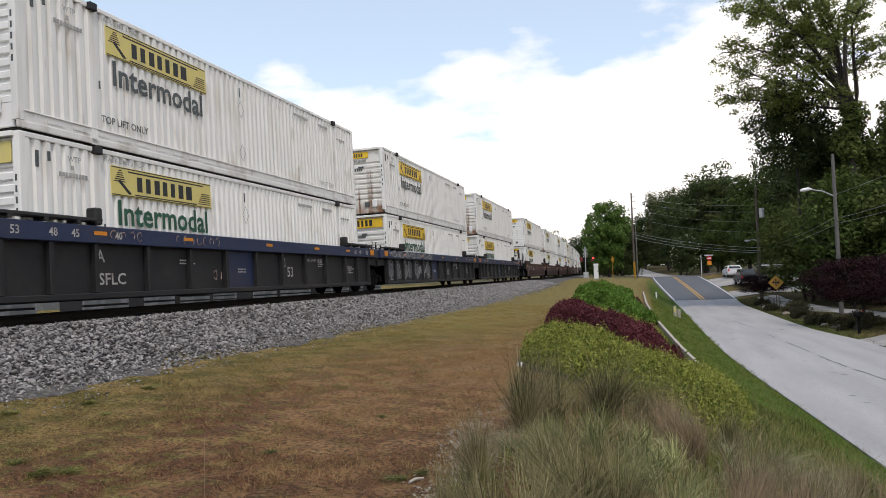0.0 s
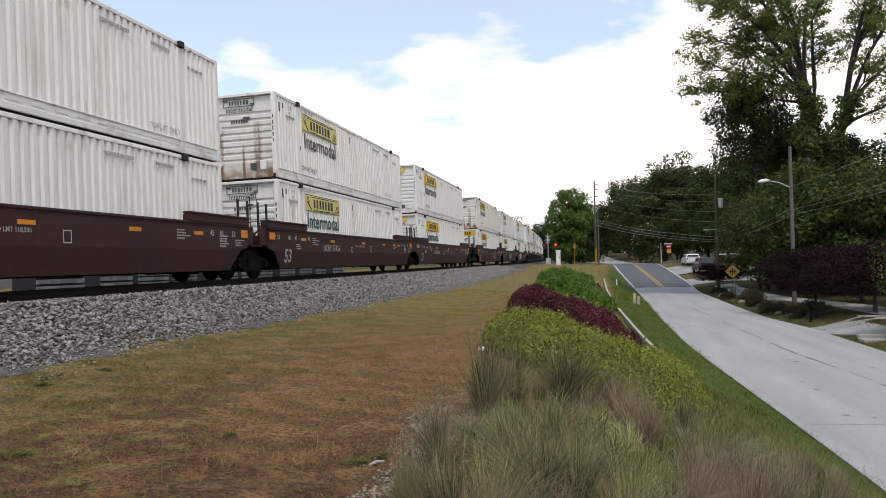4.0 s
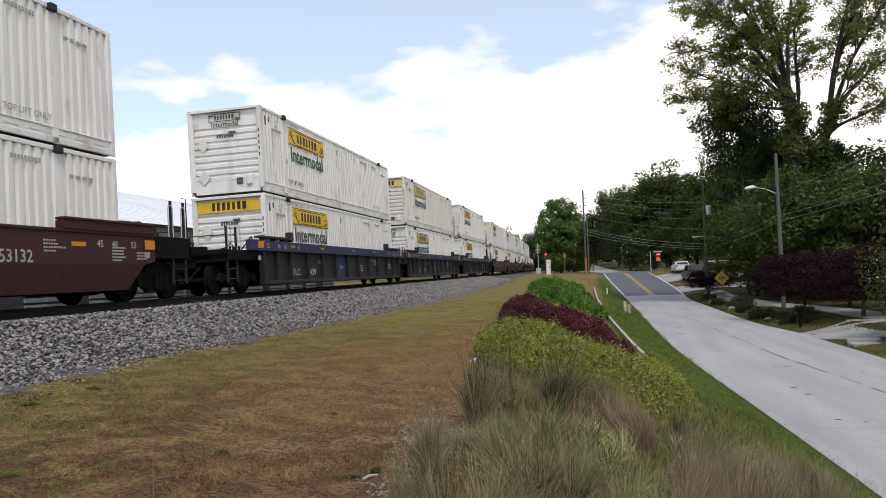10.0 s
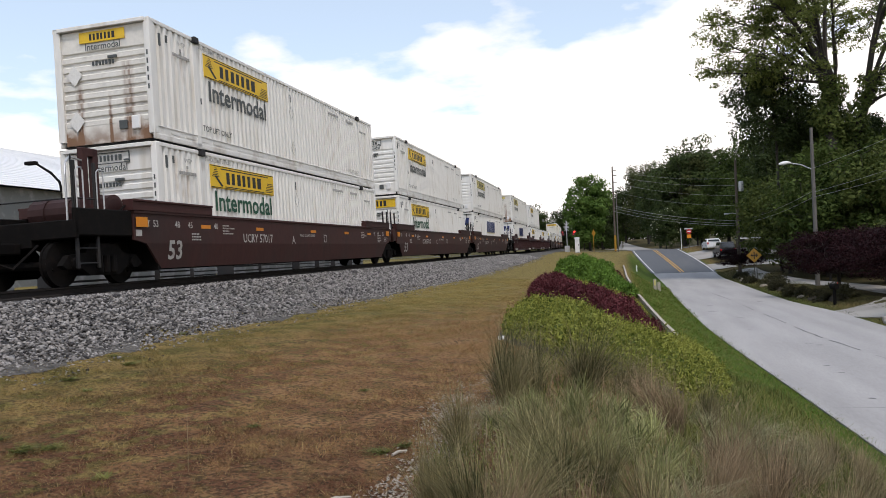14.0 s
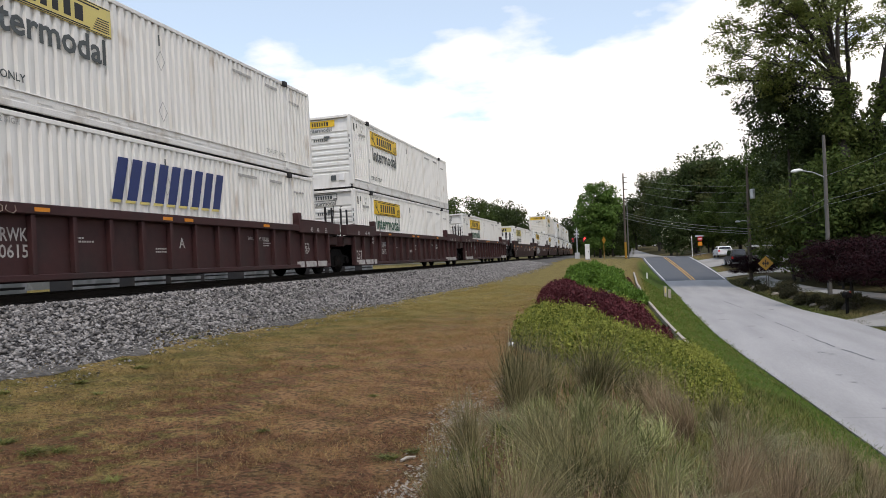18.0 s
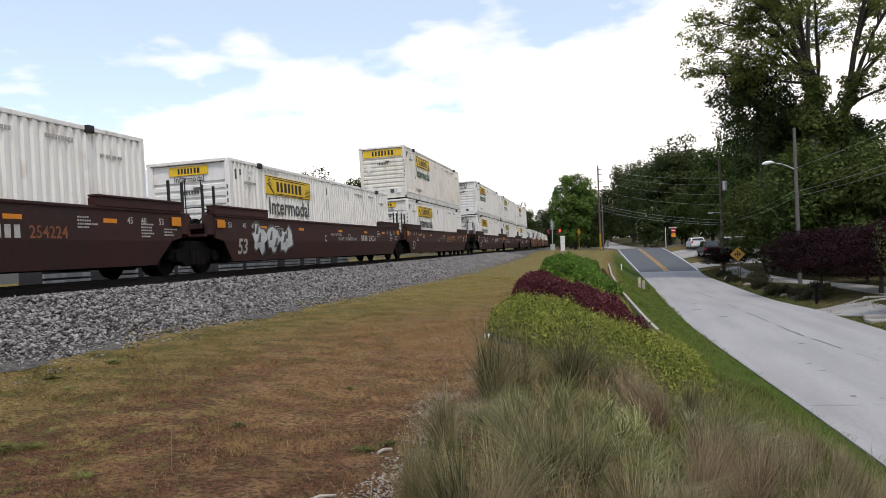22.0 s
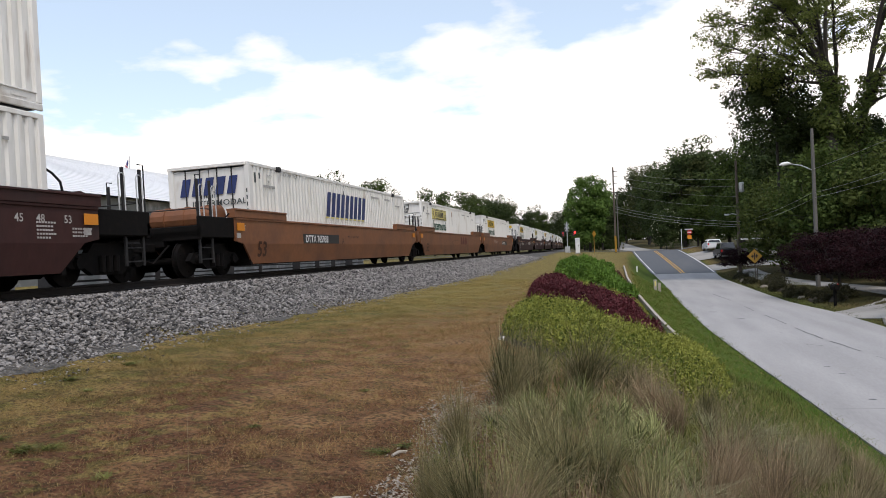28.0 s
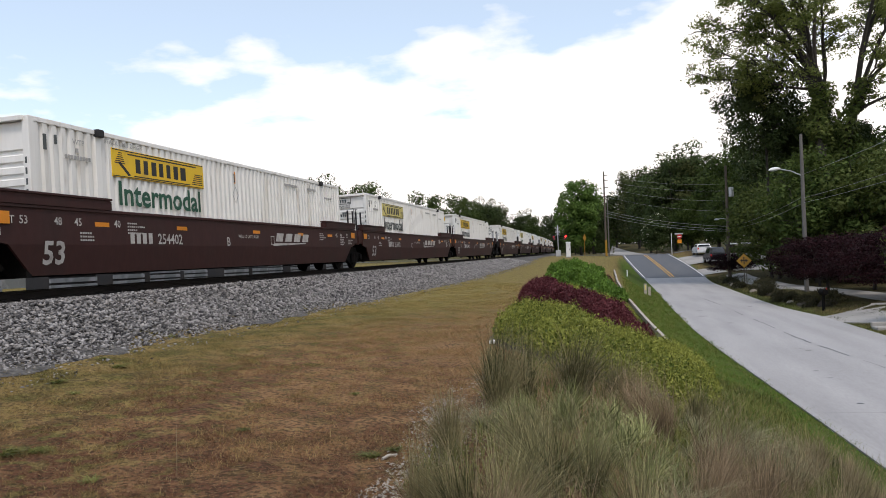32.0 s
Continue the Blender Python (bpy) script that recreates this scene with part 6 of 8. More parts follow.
def limb_tree(name, label, fork, trunk, limbs, leaf, seed, per=54, leaf_size=0.125):
    """A tree drawn limb by limb: stem, long rising limbs, side branches, twigs, and a flat spray of leaves at every twig."""
    rng = np.random.default_rng(seed)
    ob = thing(name, label, "tree")
    wood = Shape()
    wood.tube([(0, 0, -0.4), (0.03, 0, 0.5), (-0.1, 0, fork * 0.55), (0, 0, fork + 0.3)], [trunk * 1.4, trunk * 1.05, trunk * 0.9, trunk * 0.7], 10)
    wood.tube([(0.0, 0.0, fork * 0.4), (1.5, 0.1, fork * 0.62), (3.0, 0.0, fork - 0.6)], [trunk * 0.7, trunk * 0.62, trunk * 0.5], 8)
    tips = []
    for az, reach, top, low, off in limbs:
        d = np.array([math.cos(radians(az)), math.sin(radians(az)), 0.0])
        side = np.array([-d[1], d[0], 0.0])
        root = min(off, 1.5 + 1.5 * (low - fork * 0.62) / (fork * 0.38 - 0.6))
        path = []
        for k in range(8):
            w = k / 7
            rise = (1 - (1 - w) ** 1.5) if top - low > reach * 0.6 else w ** 0.8
            path.append(np.array([root, 0, low]) + d * reach * w ** 1.15 + [0, 0, (top - low) * rise] + side * 0.35 * math.sin(w * 5 + az) + rng.normal(0, 0.12, 3) * w)
        r0 = trunk * (0.33 if top > 20 else 0.25)
        wood.tube([tuple(p) for p in path], [r0 * (1 - 0.88 * k / 7) for k in range(8)], 6)
        long = float(np.linalg.norm(path[-1] - path[0]))
        for b in range(int(long * 1.35)):
            w = 0.3 + 0.7 * (b + rng.random()) / int(long * 1.35)
            k = min(int(w * 7), 6)
            start = path[k] + (path[k + 1] - path[k]) * (w * 7 - k)
            way = (path[k + 1] - path[k]) / np.linalg.norm(path[k + 1] - path[k]) * 0.7 + side * rng.choice((-1, 1)) * rng.uniform(0.4, 1.1) + rng.normal(0, 0.3, 3)
            way /= np.linalg.norm(way)
            ln = (0.32 * reach + 1.2) * rng.uniform(0.55, 1.0) * (1.15 - 0.6 * w)
            mid, end = start + way * ln * 0.5 + [0, 0, 0.12 * ln], start + way * ln + [0, 0, rng.uniform(-0.12, 0.1) * ln]
            wood.tube([tuple(start), tuple(mid), tuple(end)], [0.07, 0.045, 0.015], 4, False)
            for q in range(max(3, int(ln * 2.3))):
                u = rng.uniform(0.2, 1.08)
                base = start + (mid - start) * min(u * 2, 1) + (end - mid) * max(u * 2 - 1, 0)
                tip = base + rng.normal(0, 1, 3) * [0.5, 0.5, 0.42] * (0.5 + 0.25 * ln) + [0, 0, -0.1]
                if q % 3 == 0:
                    wood.tube([tuple(base), tuple((base + tip) / 2 + [0, 0, 0.1]), tuple(tip)], [0.025, 0.016, 0.008], 3, False)
                tips.append(tip)
    part("trunk", wood, BARK, ob)
    m = 13000
    h, a = rng.uniform(1.0, fork + 0.2, m), rng.random(m) * 2 * np.pi
    which = rng.random(m) < 0.4
    cx = np.where(which, 3.0 * np.clip((h / fork - 0.4) / 0.56, 0, 1), 0.0)
    rad = (0.75 + 0.55 * np.sin(h * 1.3) * np.sin(h * 0.6 + a)) * rng.uniform(0.5, 1.3, m) * (1.6 - 0.55 * h / fork)
    vine = np.stack([cx + np.cos(a) * rad, np.sin(a) * rad, h], 1)
    part("creeper", polys("creeper", leaf_quads(vine, 0.19, rng, 0.4, np.stack([np.cos(a), np.sin(a), 0.3 + 0 * a], 1)), 4, LEAF_UNDER), LEAF_UNDER, ob, "green creeper on the stem")
    tips = np.array(tips)
    n = len(tips) * per
    size = np.repeat(rng.uniform(0.45, 1.15, len(tips)), per)
    ball = rng.normal(0, 1, (n, 3))
    ball /= np.linalg.norm(ball, axis=1)[:, None]
    pts = np.repeat(tips, per, axis=0) + ball * (size * rng.random(n) ** 0.45)[:, None] * [0.85, 0.85, 0.55]
    pts[:, 2] -= 0.12 * size * (ball[:, 0] ** 2 + ball[:, 1] ** 2)
    part("crown", polys("crown", leaf_quads(pts, leaf_size, rng, 0.7, ball * [0.4, 0.4, 0.6]), 4, leaf), leaf, ob)
    return ob


def place(ob, x, y, turn=0.0, size=1.0, dz=-0.05):
    ob.matrix_basis = Matrix.Translation(put(x, y, dz)) @ Matrix.Rotation(radians(turn), 4, "Z") @ Matrix.Diagonal((size, size, size, 1))
    return ob


def trees():
    rng = random.Random(21)
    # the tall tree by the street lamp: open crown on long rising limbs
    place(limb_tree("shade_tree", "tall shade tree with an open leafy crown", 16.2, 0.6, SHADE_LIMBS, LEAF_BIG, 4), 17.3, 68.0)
    # added dark-leaved trees: their colour carries the shade below the tall crown
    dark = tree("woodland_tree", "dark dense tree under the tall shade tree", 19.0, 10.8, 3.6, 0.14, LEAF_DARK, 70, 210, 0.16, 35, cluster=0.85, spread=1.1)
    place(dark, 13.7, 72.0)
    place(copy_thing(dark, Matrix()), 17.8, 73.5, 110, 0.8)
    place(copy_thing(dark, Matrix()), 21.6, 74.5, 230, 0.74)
    # woodland
    kinds = [
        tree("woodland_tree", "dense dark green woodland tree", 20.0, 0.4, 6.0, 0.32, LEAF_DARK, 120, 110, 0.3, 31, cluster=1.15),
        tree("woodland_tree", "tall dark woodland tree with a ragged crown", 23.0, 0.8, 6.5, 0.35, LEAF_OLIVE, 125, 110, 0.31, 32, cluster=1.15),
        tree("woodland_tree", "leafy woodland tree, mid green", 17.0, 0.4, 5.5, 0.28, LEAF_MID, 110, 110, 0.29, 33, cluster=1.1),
    ]
    bright = tree("roadside_tree", "rounded fresh green tree by the crossing", 15.5, 1.0, 4.4, 0.28, LEAF_LIT, 170, 95, 0.27, 34, cluster=0.75)
    place(bright, -6.4, 150, 40)
    spots = [(-14, 300, 2, 0.5), (-8, 312, 2, 0.55), (14, 300, 2, 0.5), (20, 285, 2, 0.5), (-20, 290, 2, 0.5), (26, 270, 2, 0.5), (0, 384, 2, 0.9), (8, 392, 2, 0.9), (-9, 388, 2, 0.85), (-18, 380, 2, 0.8), (16.5, 168, 4, 0.6), (12, 158, 3, 0.5),
             (8, 172, 0, 0.9), (12.5, 160, 1, 0.74), (13, 141, 2, 0.6), (17.5, 136, 2, 0.55), (15.2, 62.5, 3, 1.05), (19.5, 61, 4, 1.12), (24, 58, 3, 1.05), (14.2, 71, 4, 0.88), (22, 70, 3, 1.2),
             (11.5, 150, 0, 1), (14.5, 149, 1, 0.75), (19, 146, 0, 0.9), (7.5, 232, 1, 1.12), (12, 215, 0, 1.15), (16, 200, 1, 1.0), (-2, 318, 2, 0.9), (-8, 330, 2, 0.9), (4, 325, 3, 1.2), (-5, 300, 3, 0.8), (9, 296, 3, 1.1), (-14, 322, 3, 1.1), (-16, 346, 3, 1.2), (-11, 350, 0, 0.7), (-6, 347, 3, 1.3), (-1, 352, 3, 1.2), (4, 347, 0, 0.7), (9, 350, 3, 1.3), (24, 140, 2, 1.2), (29, 134, 1, 0.8), (34, 126, 0, 0.75), (18, 126, 2, 0.9), (22.5, 118, 0, 0.9), (27, 112, 2, 0.95),
             (32, 106, 1, 0.6), (37, 100, 2, 0.75), (21, 104, 4, 1.05), (25.5, 96, 3, 1.32), (29, 90, 3, 1.2), (34, 86, 1, 0.5), (40, 82, 2, 1), (24, 82, 3, 1.02), (20, 90, 4, 1.1),
             (30, 76, 3, 1.05), (36, 70, 3, 1.44), (27, 66, 3, 1.02), (42, 62, 1, 0.9), (33, 58, 3, 1.19), (38, 50, 0, 0.85), (46, 48, 2, 1), (30, 47, 3, 1.02), (36, 40, 3, 1.19),
             (43, 36, 3, 1.6), (16.5, 112, 2, 0.6), (-7, 262, 0, 1), (1, 272, 0, 1.1), (9, 258, 1, 1.05), (-2, 352, 2, 1), (-9, 345, 0, 0.9), (5, 350, 0, 1), (-12, 240, 2, 0.8),
             (-19, 250, 0, 0.8), (-26, 262, 2, 0.85), (-33, 270, 0, 0.9), (-41, 268, 1, 0.8), (-50, 262, 2, 1.25), (-60, 250, 0, 0.8), (-52, 205, 2, 1.18), (-60, 190, 0, 0.93), (-68, 178, 1, 0.66),
             (-57, 165, 2, 1.06), (-62, 150, 0, 0.93), (-58, 153, 2, 1.06), (-72, 140, 2, 0.8), (-62, 128, 2, 0.7), (-70, 116, 0, 0.68), (-80, 110, 1, 0.7), (-46, 225, 2, 1.15), (-39, 240, 0, 0.95), (55, 60, 0, 1.1),
             (58, 5, 0, 1.1), (46, -15, 2, 1), (40, -40, 0, 1.1)]
    # same understory tree twice; paler leaves stand for the ones in sunlight
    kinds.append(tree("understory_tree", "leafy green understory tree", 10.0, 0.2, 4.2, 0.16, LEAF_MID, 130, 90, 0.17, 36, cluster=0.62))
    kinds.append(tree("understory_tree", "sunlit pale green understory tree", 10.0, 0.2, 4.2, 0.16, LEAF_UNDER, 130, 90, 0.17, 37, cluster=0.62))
    used = [False] * 5
    for x, y, k, s in spots:
        s *= rng.uniform(0.93, 1.07)
        ob = kinds[k] if not used[k] else copy_thing(kinds[k], Matrix())
        used[k] = True
        place(ob, x, y, rng.uniform(0, 360), s)
        tagged(ob, group="woodland trees")
    # purple-leaved maples on the verge
    m = tree("purple_maple", "small spreading maple with dark purple leaves", 3.9, 0.75, 3.1, 0.1, LEAF_PURPLE, 120, 150, 0.066, 41, cluster=0.45, forks=7, flat=0.38, squash=0.95)
    place(m, 11.7, 46.0, 20)
    tagged(m, group="purple maples")
    for x, y, t, s in ((13.2, 41.0, 140, 1.0), (17.0, 43.0, 260, 1.1), (15.5, 50.5, 200, 1.0), (14.0, 57.0, 80, 0.85), (11.2, 78.5, 310, 0.72), (20.2, 40.5, 30, 0.95)):
        tagged(place(copy_thing(m, Matrix()), x, y, t, s), group="purple maples")
    # flowering bush at the driveway
    b = tree("flowering_bush", "rounded bush with small white blossoms", 4.6, 0.2, 1.9, 0.08, LEAF_UNDER, 120, 130, 0.065, 43, cluster=0.38, category="bush")
    rng2 = np.random.default_rng(9)
    d = rng2.normal(0, 1, (150, 3))
    d /= np.linalg.norm(d, axis=1)[:, None]
    part("blossom", polys("blossom", leaf_quads(np.stack([d[:, 0] * 2.0, d[:, 1] * 2.0, 2.4 + d[:, 2] * 2.1], 1), 0.055, rng2), 4, BLOSSOM), BLOSSOM, b, "white blossoms")
    place(b, 12.3, 31.6, 0, 0.92)
    c = tree("flowering_bush", "tall bush flecked with white blossoms", 7.5, 0.3, 2.4, 0.1, LEAF_DARK, 120, 100, 0.16, 44, cluster=0.55, category="bush")
    d = rng2.normal(0, 1, (120, 3))
    d /= np.linalg.norm(d, axis=1)[:, None]
    part("blossom", polys("blossom", leaf_quads(np.stack([d[:, 0] * 2.5, d[:, 1] * 2.5, 4 + d[:, 2] * 3.4], 1), 0.16, rng2), 4, BLOSSOM), BLOSSOM, c, "white blossoms")
    place(c, 7.4, 138)


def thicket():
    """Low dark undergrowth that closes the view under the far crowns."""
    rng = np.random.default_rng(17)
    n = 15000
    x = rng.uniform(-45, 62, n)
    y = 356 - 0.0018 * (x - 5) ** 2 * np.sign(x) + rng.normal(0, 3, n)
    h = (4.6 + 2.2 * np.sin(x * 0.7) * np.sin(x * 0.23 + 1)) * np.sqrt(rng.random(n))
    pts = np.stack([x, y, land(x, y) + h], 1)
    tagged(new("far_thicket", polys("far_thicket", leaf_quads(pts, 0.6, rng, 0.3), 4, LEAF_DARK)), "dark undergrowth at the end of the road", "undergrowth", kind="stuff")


def inside(poly, x, y):
    """Which points lie in a polygon of the plan, and how far each lies from its edge."""
    hit, far = np.zeros(len(x), dtype=bool), np.full(len(x), 9.0)
    for (ax, ay), (bx, by) in zip(poly, poly[1:] + poly[:1]):
        cross = (ay > y) != (by > y)
        hit ^= cross & (x < (bx - ax) * (y - ay) / ((by - ay) or 1e-9) + ax)
        t = np.clip(((x - ax) * (bx - ax) + (y - ay) * (by - ay)) / ((bx - ax) ** 2 + (by - ay) ** 2), 0, 1)
        far = np.minimum(far, np.hypot(x - ax - t * (bx - ax), y - ay - t * (by - ay)))
    return hit, far


def mound_bed(name, label, plan, height, leaf, n, size, seed, category="shrub", shaggy=0.05, spikes=0.0):
    """Low planting on the bank: one mound (x, y, half width, half length, height), or a bed over a polygon of the plan."""
    rng = np.random.default_rng(seed)
    ob = thing(name, label, category)
    if height:
        P = np.array(plan)
        x, y = rng.uniform(P[:, 0].min(), P[:, 0].max(), n * 3), rng.uniform(P[:, 1].min(), P[:, 1].max(), n * 3)
        hit, far = inside(plan, x, y)
        ragged = far > 0.12 * rng.random(n * 3)
        x, y, far = x[hit & ragged][:n], y[hit & ragged][:n], far[hit & ragged][:n]
        n = len(x)
        area = (P[:, 0].max() - P[:, 0].min()) * (P[:, 1].max() - P[:, 1].min())
        lumps = np.stack([rng.uniform(P[:, 0].min(), P[:, 0].max(), int(area * 3.2)), rng.uniform(P[:, 1].min(), P[:, 1].max(), int(area * 3.2))], 1)
        tall = rng.uniform(0.6, 1.2, len(lumps))
        gap = np.hypot(x[:, None] - lumps[None, :, 0], (y[:, None] - lumps[None, :, 1]) * 0.8)
        who = np.argmin(gap, axis=1)
        hummock = tall[who] * (0.62 + 0.5 * np.sqrt(np.clip(1 - (gap[np.arange(n), who] / 0.42) ** 2, 0, 1)))
        h = height * np.sqrt(np.clip(far / 0.5, 0, 1)) * hummock
        sunk = 1 - 0.35 * (rng.random(n) < 0.3)
    else:
        cx, cy, rx, ry, hh = plan[0]
        # rounded tufts set over a low dome
        k = max(6, int(9 * rx * ry + 6 * hh))
        ta, te = rng.random(k) * 2 * np.pi, np.arcsin(rng.random(k) ** 0.9)
        grow = rng.uniform(0.72, 1.0, k)
        tr = rng.uniform(0.2, 0.36, k) * min(1.0, 0.55 + 0.5 * hh)
        who = rng.integers(0, k, n)
        d = rng.normal(0, 1, (n, 3)) + [0, 0, 0.55]
        d = d / np.linalg.norm(d, axis=1)[:, None] * (tr[who] * rng.uniform(0.75, 1.12, n))[:, None]
        x, y = cx + (np.cos(ta) * np.cos(te) * rx * grow)[who] + d[:, 0], cy + (np.sin(ta) * np.cos(te) * ry * grow)[who] + d[:, 1] * 1.25
        h = np.maximum((hh * np.sin(te) * grow)[who] * 0.85 + d[:, 2] * 0.9, 0.02)
        sunk = 1.0
    z = land(x, y) + h * sunk + rng.normal(0, shaggy, n) + 0.02
    part("foliage", polys("foliage", leaf_quads(np.stack([x, y, z], 1), size, rng, 0.8), 4, leaf), leaf, ob)
    sh = Shape()
    if height:
        g = np.meshgrid(np.arange(P[:, 0].min(), P[:, 0].max(), 0.22), np.arange(P[:, 1].min(), P[:, 1].max(), 0.4))
        gx, gy = g[0].ravel(), g[1].ravel()
        hit, far = inside(plan, gx, gy)
        lift = np.where(hit, height * 0.62 * np.sqrt(np.clip(far / 0.5, 0, 1)), -0.06)
        gz, m = land(gx, gy) + lift, g[0].shape[1]
        grid = [(j * m + i, j * m + i + 1, (j + 1) * m + i + 1, (j + 1) * m + i) for j in range(g[0].shape[0] - 1) for i in range(m - 1)]
        sh.add([tuple(p) for p in np.stack([gx, gy, gz], 1)], [q for q in grid if any(hit[k] for k in q)])
    else:
        rings, seg = 5, 18
        v = [put(cx, cy, hh * 0.36)]
        for i in range(1, rings + 1):
            w = i / rings * 0.72
            for j in range(seg):
                g = 2 * math.pi * j / seg
                v.append(put(cx + rx * w * math.cos(g), cy + ry * w * math.sin(g), hh * 0.36 * math.sqrt(max(0, 1 - (i / rings) ** 2)) - 0.03))
        f = [(0, 1 + j, 1 + (j + 1) % seg) for j in range(seg)]
        for i in range(rings - 1):
            f += [(1 + i * seg + j, 1 + (i + 1) * seg + j, 1 + (i + 1) * seg + (j + 1) % seg, 1 + i * seg + (j + 1) % seg) for j in range(seg)]
        sh.add(v, f)
    part("undergrowth", sh, SOIL, ob)
    if spikes:
        m = int(n * spikes)
        k = rng.choice(n, m)
        base = np.stack([x[k], y[k], z[k]], 1)
        tipv = rng.normal(0, 0.35, (m, 3)) + [0, 0, 1]
        tipv = tipv / np.linalg.norm(tipv, axis=1)[:, None] * (size * rng.uniform(1.5, 3.5, m))[:, None]
        sd = np.cross(tipv, rng.normal(0, 1, (m, 3)))
        sd = sd / np.linalg.norm(sd, axis=1)[:, None] * size * 0.22
        tagged(part("shoot_growth", polys("shoot_growth", np.stack([base - sd, base + sd, base + tipv], 1), 3, leaf), leaf, ob), kind="stuff")
    return ob


def planting():
    mound_bed("groundcover", "low lime-green groundcover shrubs on the bank", 
        [(-2.5, 15), (-2.75, 19), (-2.65, 22), (-1.15, 18.4), (-0.2, 16.4), (0.6, 17.4), (1.25, 19.3), (1.75, 19.5), (2.1, 17.5), (1.7, 13.0), (0.9, 10.6), (-0.7, 10.4), (-1.6, 12.3), (-2.2, 13.4)],
        0.24, LEAF_LIME, 52000, 0.035, 51, spikes=0.5, shaggy=0.1)
    mound_bed("purple_shrub_bed", "spreading bed of dark purple shrubs", 
        [(-3.4, 33), (-2.8, 34.3), (-1.65, 27.6), (-0.5, 22.2), (0.55, 22), (0.98, 19.4), (0.6, 17.4), (-0.2, 16.4), (-1.15, 18.4), (-2.2, 21.2), (-2.85, 21.6), (-3.5, 28)],
        0.47, LEAF_BED, 38000, 0.042, 52, spikes=0.3, shaggy=0.05)
    for k, (x, y, rx, ry, h) in enumerate([(-2.55, 37.0, 0.7, 2.6, 0.95), (-1.85, 35.2, 0.6, 2.2, 0.72), (-3.0, 43.5, 0.7, 2.6, 1.0), (-2.3, 46.0, 0.75, 2.8, 1.05), (-1.5, 42.0, 0.6, 2.4, 0.75), (-1.35, 49.0, 0.6, 2.2, 0.6),
                                          (-0.95, 31.6, 0.42, 1.7, 0.5), (-0.3, 30.6, 0.42, 1.5, 0.42), (0.12, 33.6, 0.36, 1.6, 0.42), (-0.55, 35.2, 0.45, 1.8, 0.5), (-0.9, 38.0, 0.45, 1.6, 0.55)]):
        ob = mound_bed("green_shrub", "bushy bright green shrub beside the purple bed" if h > 0.6 else "small low green shrub near the timber edging", [(x, y, rx, ry, h)], 0, LEAF_SHRUB, int(3000 * rx * h / 0.45), 0.08, 530 + k,
                       spikes=0.4, shaggy=0.04)
        tagged(ob, group="green shrubs")
    mound_bed("groundcover", "strip of lime-green groundcover along the timber edging", 
        [(-3.0, 38), (-2.2, 38), (-1.3, 31), (-0.5, 27), (0.4, 29.5), (0.72, 25.5), (0.6, 22.2), (-0.5, 22.2), (-1.65, 27.6), (-2.8, 34.2)], 0.2, LEAF_LIME, 11000, 0.04, 54, spikes=0.3)
    mound_bed("purple_shrub_bed", "small far bed of dark purple shrubs", [(-0.95, 42), (-0.5, 43.5), (0.05, 41), (0, 38.6), (-0.6, 39)], 0.45, LEAF_BED, 3500, 0.06, 55)
    # timber edging along the foot of the planting
    pts = [(1.36, 20.0), (1.15, 22.6), (1.02, 24.6), (0.82, 28.4), (0.66, 31.4), (0.47, 34.8), (0.32, 40.0), (0.12, 46.5), (0.05, 54.0), (-0.05, 62.0)]
    edge = thing("timber_edging", "weathered pale timber edging along the bed", "edging")
    for (a, b), (c, d) in zip(pts, pts[1:]):
        v = Vector((c - a, d - b, 0))
        nrm = Vector((v.y, -v.x, 0)).normalized() * 0.055
        sh = Shape()
        q = [put(a - nrm.x, b - nrm.y), put(a + nrm.x, b + nrm.y), put(c + nrm.x, d + nrm.y), put(c - nrm.x, d - nrm.y)]
        za, zc = max(q[0][2], q[1][2]) + 0.19, max(q[2][2], q[3][2]) + 0.19
        lo = [(x, y, z - 0.2) for x, y, z in q]
        hi = [(q[0][0], q[0][1], za), (q[1][0], q[1][1], za - 0.02), (q[2][0], q[2][1], zc - 0.02), (q[3][0], q[3][1], zc)]
        sh.add(lo + hi, [(0, 3, 2, 1), (4, 5, 6, 7), (0, 1, 5, 4), (1, 2, 6, 5), (2, 3, 7, 6), (3, 0, 4, 7)])
        part("timber", sh, TIMBER, edge)


